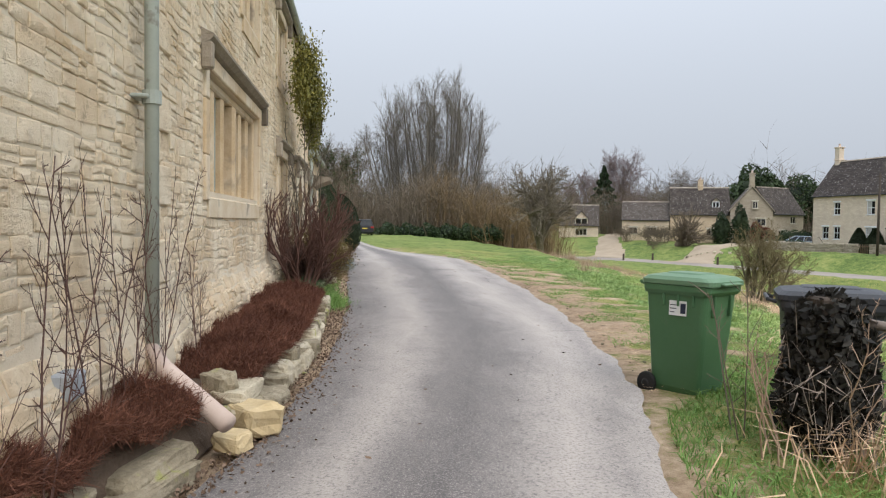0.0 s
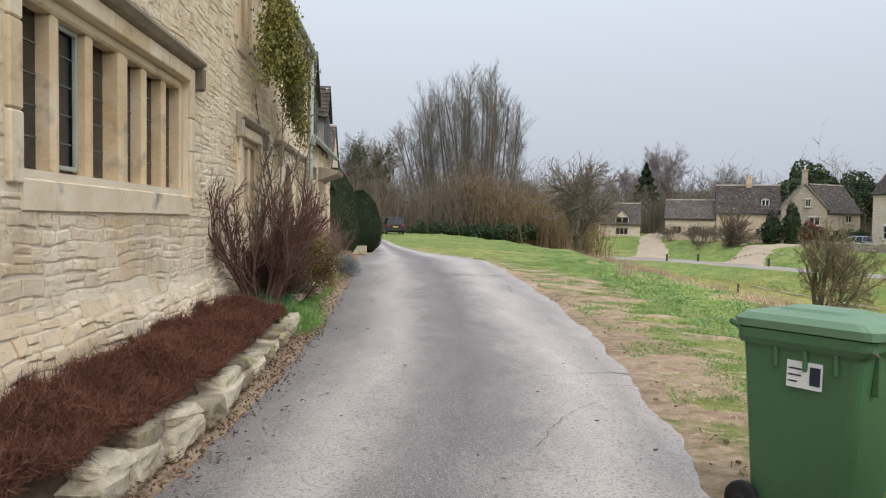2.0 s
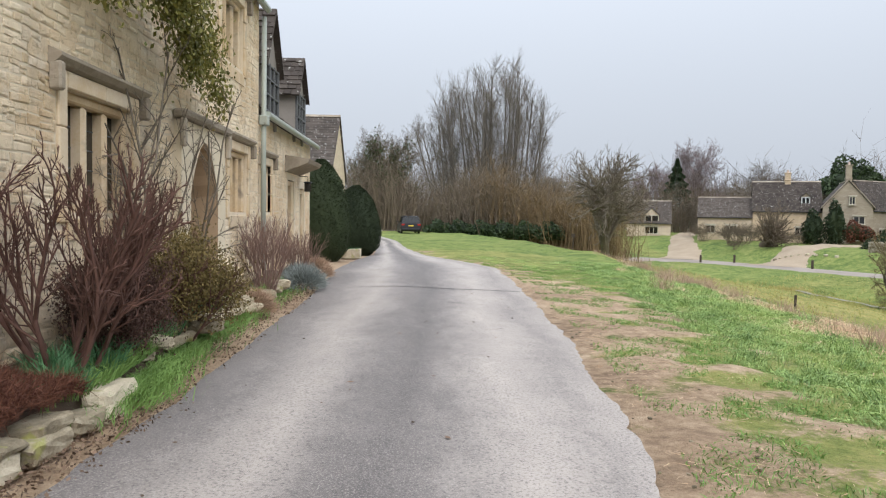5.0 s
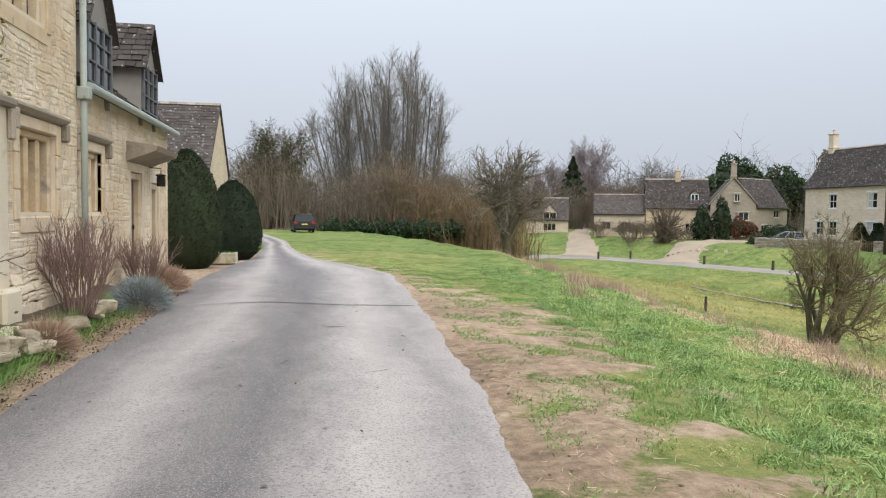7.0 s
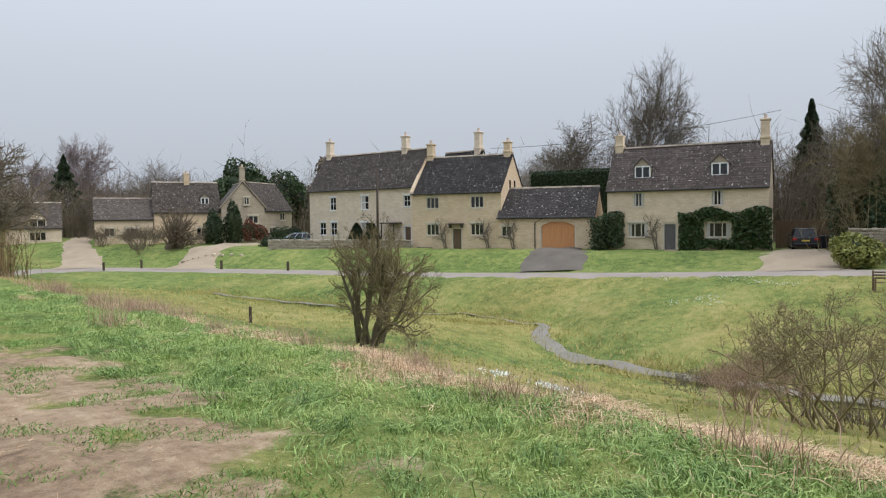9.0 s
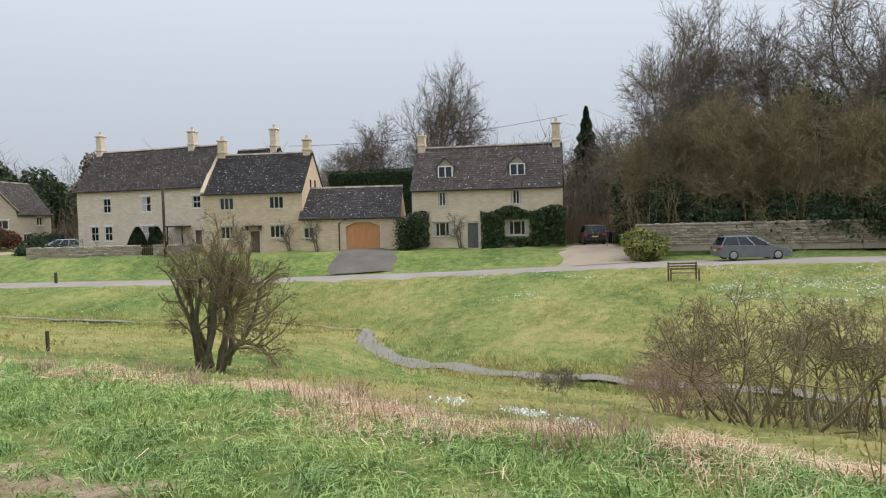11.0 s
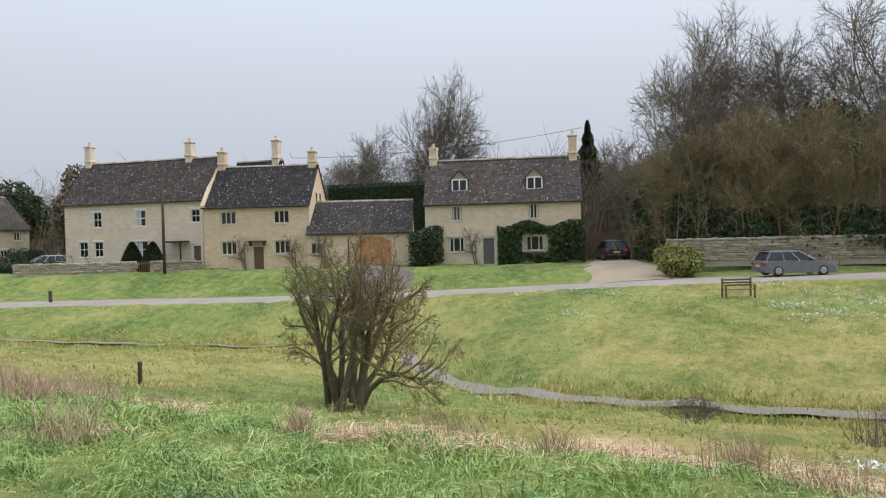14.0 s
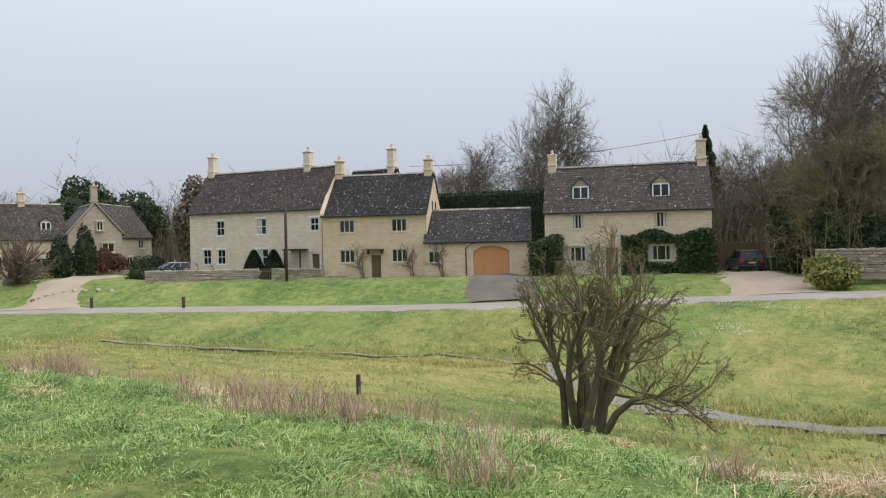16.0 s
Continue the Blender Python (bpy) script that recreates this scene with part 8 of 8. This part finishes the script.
WS = woody(wis, (3, 6), "twig")
for mm, x in ((mM, 7.9), (mM, 3.6), (mH, 4.2), (mG, 1.5)):
    p = mm @ Vector((x, -0.18, 0))
    t = thing("bare_climber", None, None, "leafless climber trained over the cottage wall", "climber", "cottage wall climbers", at=mm @ pose(x, -0.2, 0.0) @ Matrix.Diagonal((1.0, 0.12, 1.0, 1)))
    for nm_, me in zip(("trunk", "crown"), WS["twig"]):
        new(nm_, me).parent = t
fence = thing("board_fence", None, None, "orange-brown boarded side gate beside the garage", "gate", at=facing((57.75, 44.05), (58.2, 43.0), -1.0)[0])
for k in range(8):
    part("board", Geo().cbox(0.142 * k, 0.142 * k + 0.135, 0, 0.03, -0.1, 2.0, 0.006), M["gate_wood"], fence)
part("rail", Geo().cbox(0, 1.14, 0.031, 0.07, 1.5, 1.6, 0.006), M["gate_wood"], fence)
gt = thing("yard_gate", None, None, "tall dark boarded gates at the end of the drive", "gate", at=facing((61.9, 30.3), (64.2, 24.5), -1.0)[0] @ pose(0, 3.5, 0))
for k in range(24):
    part("board", Geo().cbox(0.25 * k, 0.25 * k + 0.24, 0, 0.04, -0.3, 2.3, 0.008), M["dark_wood"], gt)


# ---- walls of the far side ----
def field_wall(a, b, h, seed, label, z0, z1, deep=0.45):
    """A drystone wall: faced courses of separate stones over a core, with a rough coping."""
    d = Vector((b[0] - a[0], b[1] - a[1], 0))
    L = d.length
    m, _ = facing(a, b, 0)
    m.translation.z = z0
    m = m @ Matrix(((1, 0, 0, 0), (0, 1, 0, 0), ((z1 - z0) / L, 0, 1, 0), (0, 0, 0, 1)))
    w = thing("stone_wall", None, None, label, "wall", kind="structure", at=None)
    w.location = m.translation
    rr = random.Random(seed)
    g = Geo().box(0, L, 0.05, deep, -0.6, h - 0.05, m)
    z = -0.2
    while z < h - 0.08:
        hh = rr.uniform(0.12, 0.22)
        x = 0
        while x < L:
            l_ = rr.uniform(0.2, 0.55)
            v, f = stone_geo(l_ - 0.015, hh - 0.012, rr.uniform(0.03, 0.1), rr, 0.025)
            g.add([m @ Vector((x + q, 0.05 - p, z + r)) for p, q, r in v], [t[::-1] for t in f])
            x += l_
        z += hh
    x = 0
    while x < L:
        l_ = rr.uniform(0.15, 0.4)
        g.cbox(x, x + l_ - 0.01, -0.04, deep + 0.03, h - 0.06, h + rr.uniform(0.05, 0.14), 0.03, m)
        x += l_
    me = g.mesh("stones")
    me.transform(Matrix.Translation(-m.translation))
    ob = part("stones", me, M["dry_wall"], w)
    ob["kind"] = "stuff"
    return w


field_wall((43.8, 73.2), (48.6, 65.2), 0.85, 1, "low pale drystone garden wall", -1.0, -1.05)
field_wall((49.2, 64.2), (51.3, 60.7), 0.85, 2, "low pale drystone garden wall", -1.05, -1.1)
field_wall((53.6, 23.6), (56.7, 8.2), 1.2, 3, "long drystone wall below the wood", -0.45, -0.45)
field_wall((56.7, 8.2), (58.5, -14), 1.2, 4, "long drystone wall below the wood", -0.45, -0.4)
field_wall((52.0, 60.4), (55.7, 52.6), 0.3, 5, "low stone edging before the cottage garden", -1.25, -1.2)
gp2 = thing("garden_gate", None, None, "small wooden gate in the garden wall", "gate", at=facing((48.65, 65.15), (49.15, 64.25), -1.05)[0])
for k in range(6):
    part("pale", Geo().cbox(0.06 + 0.17 * k, 0.13 + 0.17 * k, 0.1, 0.13, 0, 0.95, 0.01), M["dark_wood"], gp2)
part("rail", Geo().cbox(0.04, 1.08, 0.131, 0.17, 0.7, 0.78, 0.01), M["dark_wood"], gp2)
pole = thing("telegraph_pole", None, None, "dark wooden telegraph pole on the verge", "pole", at=pose(47.9, 61.4, -1.35))
part("pole", Geo().tube([(0, 0, 0), (0, 0, 8.0)], [0.13, 0.1], 12), M["pole_wood"], pole, "", True)
part("crossbar", Geo().cbox(-0.25, 0.25, -0.04, 0.04, 7.6, 7.68, 0.01), M["pole_wood"], pole)


def wire(a, b, sag, label):
    a, b = Vector(a), Vector(b)
    pts = [a.lerp(b, t / 14) - Vector((0, 0, 4 * sag * (t / 14) * (1 - t / 14))) for t in range(15)]
    thing("overhead_wire", Geo().tube(pts, [0.02] * 15, 4), M["iron"], label, "wire")


wire((57.5, 55.5, 8.6), (66.0, 31.5, 10.5), 0.6, "thin overhead wire between the cottages")
wire((47.9, 61.4, 6.55), (57.0, 63.0, 9.0), 0.3, "thin overhead wire from the pole to a chimney")
# bench on the green
bn = thing("park_bench", None, None, "weathered wooden bench on the green", "bench", at=facing((42.95, 20.1), (43.6, 18.6), zl(43.4, 19.4) - 0.02)[0])
for k in range(4):
    part("seat_slat", Geo().cbox(0, 1.6, -0.45 + 0.12 * k, -0.36 + 0.12 * k, 0.42, 0.45, 0.006), M["dark_wood"], bn)
for k in range(3):
    part("back_slat", Geo().cbox(0.04, 1.56, 0.05 + 0.02 * k, 0.08 + 0.02 * k, 0.58 + 0.14 * k, 0.67 + 0.14 * k, 0.006), M["dark_wood"], bn)
for x0 in (0.02, 1.5):
    part("leg", Geo().cbox(x0, x0 + 0.08, -0.45, -0.37, 0, 0.62, 0.008), M["dark_wood"], bn)
    part("leg", Geo().cbox(x0, x0 + 0.08, 0.02, 0.1, 0, 1.0, 0.008), M["dark_wood"], bn)
    part("armrest", Geo().cbox(x0, x0 + 0.08, -0.48, 0.02, 0.62, 0.66, 0.008), M["dark_wood"], bn)
# posts and footbridge rail by the stream
for x, y, h in ((33.6, 79.0, 0.9), (37.2, 70.8, 0.9), (39.2, 63.4, 0.9), (30.5, 80.0, 0.8)):
    thing("wooden_post", Geo().cbox(-0.09, 0.09, -0.09, 0.09, -0.2, h, 0.02), M["pole_wood"], "short weathered wooden post beside the road", "post", "roadside posts", at=pose(x, y, zl(x, y)))
for x, y, h in ((14.5, 30.6, 0.5),):
    thing("wooden_post", Geo().cbox(-0.035, 0.035, -0.035, 0.035, -0.2, h, 0.01), M["pole_wood"], "thin weathered wooden stake on the slope", "post", "roadside posts", at=pose(x, y, zl(x, y)))
for k in range(9):
    a_ = k / 8
    x, y = 39.0 + 3.6 * a_, 80.0 - 5.0 * a_ + 1.2 * math.sin(a_ * 3)
    thing("marker_stone", rock(Geo(), (0, 0, 0), (0.35, 0.35, 0.26), 300 + k, 0.45, 0.25), M["kerb"], "pale stone edging the grass island", "stone", "pale edging stones", at=pose(x - 1.2, y - 1.0, zl(x - 1.2, y - 1.0) + 0.12))

# ---- cars ----
M["car_glass"] = surface("car_window_glass", even((0.012, 0.014, 0.016), (0.02, 0.022, 0.025)), 4, 40, 0.06, spec=0.6, relief=0)
M["rim"] = surface("alloy_wheel", even((0.32, 0.33, 0.34), (0.42, 0.43, 0.44)), 6, 40, 0.35, 0.8, relief=0)
M["tail_lamp"] = surface("red_lamp_lens", even((0.35, 0.02, 0.02), (0.45, 0.04, 0.03)), 6, 40, 0.2, relief=0)
M["head_lamp"] = surface("clear_lamp_lens", even((0.6, 0.62, 0.64), (0.7, 0.72, 0.74)), 6, 40, 0.15, relief=0)
M["plate_yellow"] = surface("yellow_number_plate", even((0.68, 0.5, 0.06), (0.74, 0.56, 0.1)), 6, 40, 0.5, relief=0)


def paint(name, c):
    m, n_, l_, b = node_mat(name, 0.28, 0.2, 0.5)
    pos = n_.new("ShaderNodeNewGeometry").outputs["Position"]
    l_.new(ramp(n_, l_, noise_tex(n_, l_, pos, 3, 4), even(tuple(0.85 * v for v in c), tuple(1.15 * v for v in c))), b.inputs["Base Color"])
    return m


def car(at, L, W, H, colour, label, estate=False):
    """A car: nose towards +x, wheels on z = 0."""
    c = thing("parked_car", None, None, label, "car", "parked cars", at=at)
    pm = paint(label.split()[0] + "_car_paint", colour)
    belt = H * 0.60
    x0, x1 = -L / 2, L / 2
    low = [(x0, 0.32), (x0 - 0.0, 0.55), (x0 + 0.03, belt - 0.05), (x0 + 0.12, belt + 0.03), (x0 + 0.30 * L, belt + 0.04), (x0 + 0.66 * L, belt), (x1 - 0.28, belt - 0.2), (x1 - 0.04, belt - 0.34), (x1, 0.45), (x1 - 0.04, 0.22), (x1 - 0.3, 0.19), (x0 + 0.3, 0.19), (x0 + 0.04, 0.24)]
    ring = lambda y, k: [((x * k), y, 0.19 + (z - 0.19) * (1 - (1 - k) * 0.8)) for x, z in low]
    part("body", Geo().loft([ring(-W / 2, 0.97), ring(-W / 2 + 0.06, 1.0), ring(W / 2 - 0.06, 1.0), ring(W / 2, 0.97)]), pm, c)
    rear = x0 + (0.10 if estate else 0.12)
    base = [(rear, belt), (x0 + 0.72 * L, belt - 0.02)]
    top = [(x0 + (0.16 if estate else 0.34) + 0.08, H - 0.05), (x0 + 0.50 * L, H - 0.03)]
    wb_, wt = W / 2 - 0.06, W / 2 - 0.22
    cab = Geo()
    B = [(base[0][0], -wb_, belt), (base[1][0], -wb_ * 0.93, belt - 0.02), (base[1][0], wb_ * 0.93, belt - 0.02), (base[0][0], wb_, belt)]
    T = [(top[0][0], -wt, H - 0.05), (top[1][0], -wt, H - 0.03), (top[1][0], wt, H - 0.03), (top[0][0], wt, H - 0.05)]
    cab.loft([B, T])
    gl_ = part("cabin_glass", cab, M["car_glass"], c)
    T2 = [(top[0][0] - 0.1, -wt, H - 0.05), (top[1][0] + 0.02, -wt - 0.02, H - 0.04), (top[1][0] + 0.02, wt + 0.02, H - 0.04), (top[0][0] - 0.1, wt, H - 0.05)]
    T3 = [(top[0][0] + 0.1, -wt + 0.1, H), (top[1][0] - 0.15, -wt + 0.1, H + 0.01), (top[1][0] - 0.15, wt - 0.1, H + 0.01), (top[0][0] + 0.1, wt - 0.1, H)]
    part("roof", Geo().loft([T2, T3]), pm, c)
    for s in (-1, 1):
        for i, f in enumerate((0.0, 0.36, 0.66, 1.0)):
            bx = base[0][0] + (base[1][0] - base[0][0]) * f
            tx_ = top[0][0] + (top[1][0] - top[0][0]) * min(1, f * 1.05)
            part("pillar", Geo().tube([(bx, s * (wb_ * (0.93 if f == 1 else 1) + 0.004), belt - 0.01), (tx_, s * (wt + 0.012), H - 0.05)], [0.045, 0.035], 6), pm, c)
        for fx in (x0 + 0.19 * L, x1 - 0.2 * L):
            w = part("wheel", Geo().tube([(fx, s * (W / 2 - 0.2), 0.32), (fx, s * (W / 2 - 0.02), 0.32), (fx, s * (W / 2 + 0.005), 0.32)], [0.32, 0.32, 0.27], 24), M["tyre"], c)
            part("rim", Geo().tube([(fx, s * (W / 2 + 0.003), 0.32), (fx, s * (W / 2 + 0.02), 0.32)], [0.21, 0.17], 10), M["rim"], w)
        part("door_mirror", Geo().cbox(x0 + 0.64 * L, x0 + 0.64 * L + 0.16, min(s * W / 2, s * (W / 2 + 0.17)), max(s * W / 2, s * (W / 2 + 0.17)), belt + 0.02, belt + 0.15, 0.02), pm, c)
        part("tail_light", Geo().cbox(x0 - 0.015, x0 + 0.16, min(s * (W / 2 - 0.32), s * (W / 2 - 0.0)), max(s * (W / 2 - 0.32), s * (W / 2 - 0.0)), belt - 0.24, belt - 0.08, 0.02), M["tail_lamp"], c)
        part("headlight", Geo().cbox(x1 - 0.28, x1 - 0.01, min(s * (W / 2 - 0.45), s * (W / 2 - 0.03)), max(s * (W / 2 - 0.45), s * (W / 2 - 0.03)), belt - 0.44, belt - 0.32, 0.02), M["head_lamp"], c)
    part("number_plate", Geo().box(x0 - 0.02, x0 - 0.005, -0.26, 0.26, belt - 0.32, belt - 0.21), M["plate_yellow"], c)
    part("bumper", Geo().cbox(x0 - 0.05, x0 + 0.1, -W / 2 + 0.08, W / 2 - 0.08, 0.3, 0.5, 0.04), pm, c)
    return c


car(pose(50.4, 16.2, zl(50.4, 16.2) + 0.1, 0, 0, -68), 4.25, 1.79, 1.46, (0.15, 0.16, 0.18), "grey hatchback parked along the valley road")
car(pose(62.4, 28.7, -0.86, 0, 0, 20), 4.6, 1.8, 1.58, (0.012, 0.012, 0.016), "black estate car parked on the drive", True)
car(pose(0.3, 77.5, zl(0.3, 77.5) + 0.02, 0, 0, 97), 4.6, 1.88, 1.68, (0.018, 0.018, 0.022), "dark SUV parked on the verge at the lane end", True)
car(pose(*(mL_ @ Vector((-2.2, -0.6, 0.12))), 0, 0, 150), 4.2, 1.75, 1.45, (0.34, 0.40, 0.46), "pale blue car parked before the farmhouse")
for k, (dx, mt) in enumerate(((0, "ink"), (0.75, "bin_green"), (1.5, "bin_green"))):
    wheelie_bin(facing((64.0, 27.9), (64.9, 25.6), -0.92)[0] @ pose(0.3 + dx, 0.2, 0), M[mt], M[mt], "wheelie bin standing at the end of the drive", False)
thing("sign_post", Geo().tube([(0, 0, 0), (0, 0, 1.3)], [0.04, 0.04], 8).cbox(-0.14, 0.14, -0.02, 0.02, 1.25, 1.55, 0.01), M["pole_wood"], "small weathered notice on a post", "sign", at=pose(13.0, 60.0, zl(13, 60)))
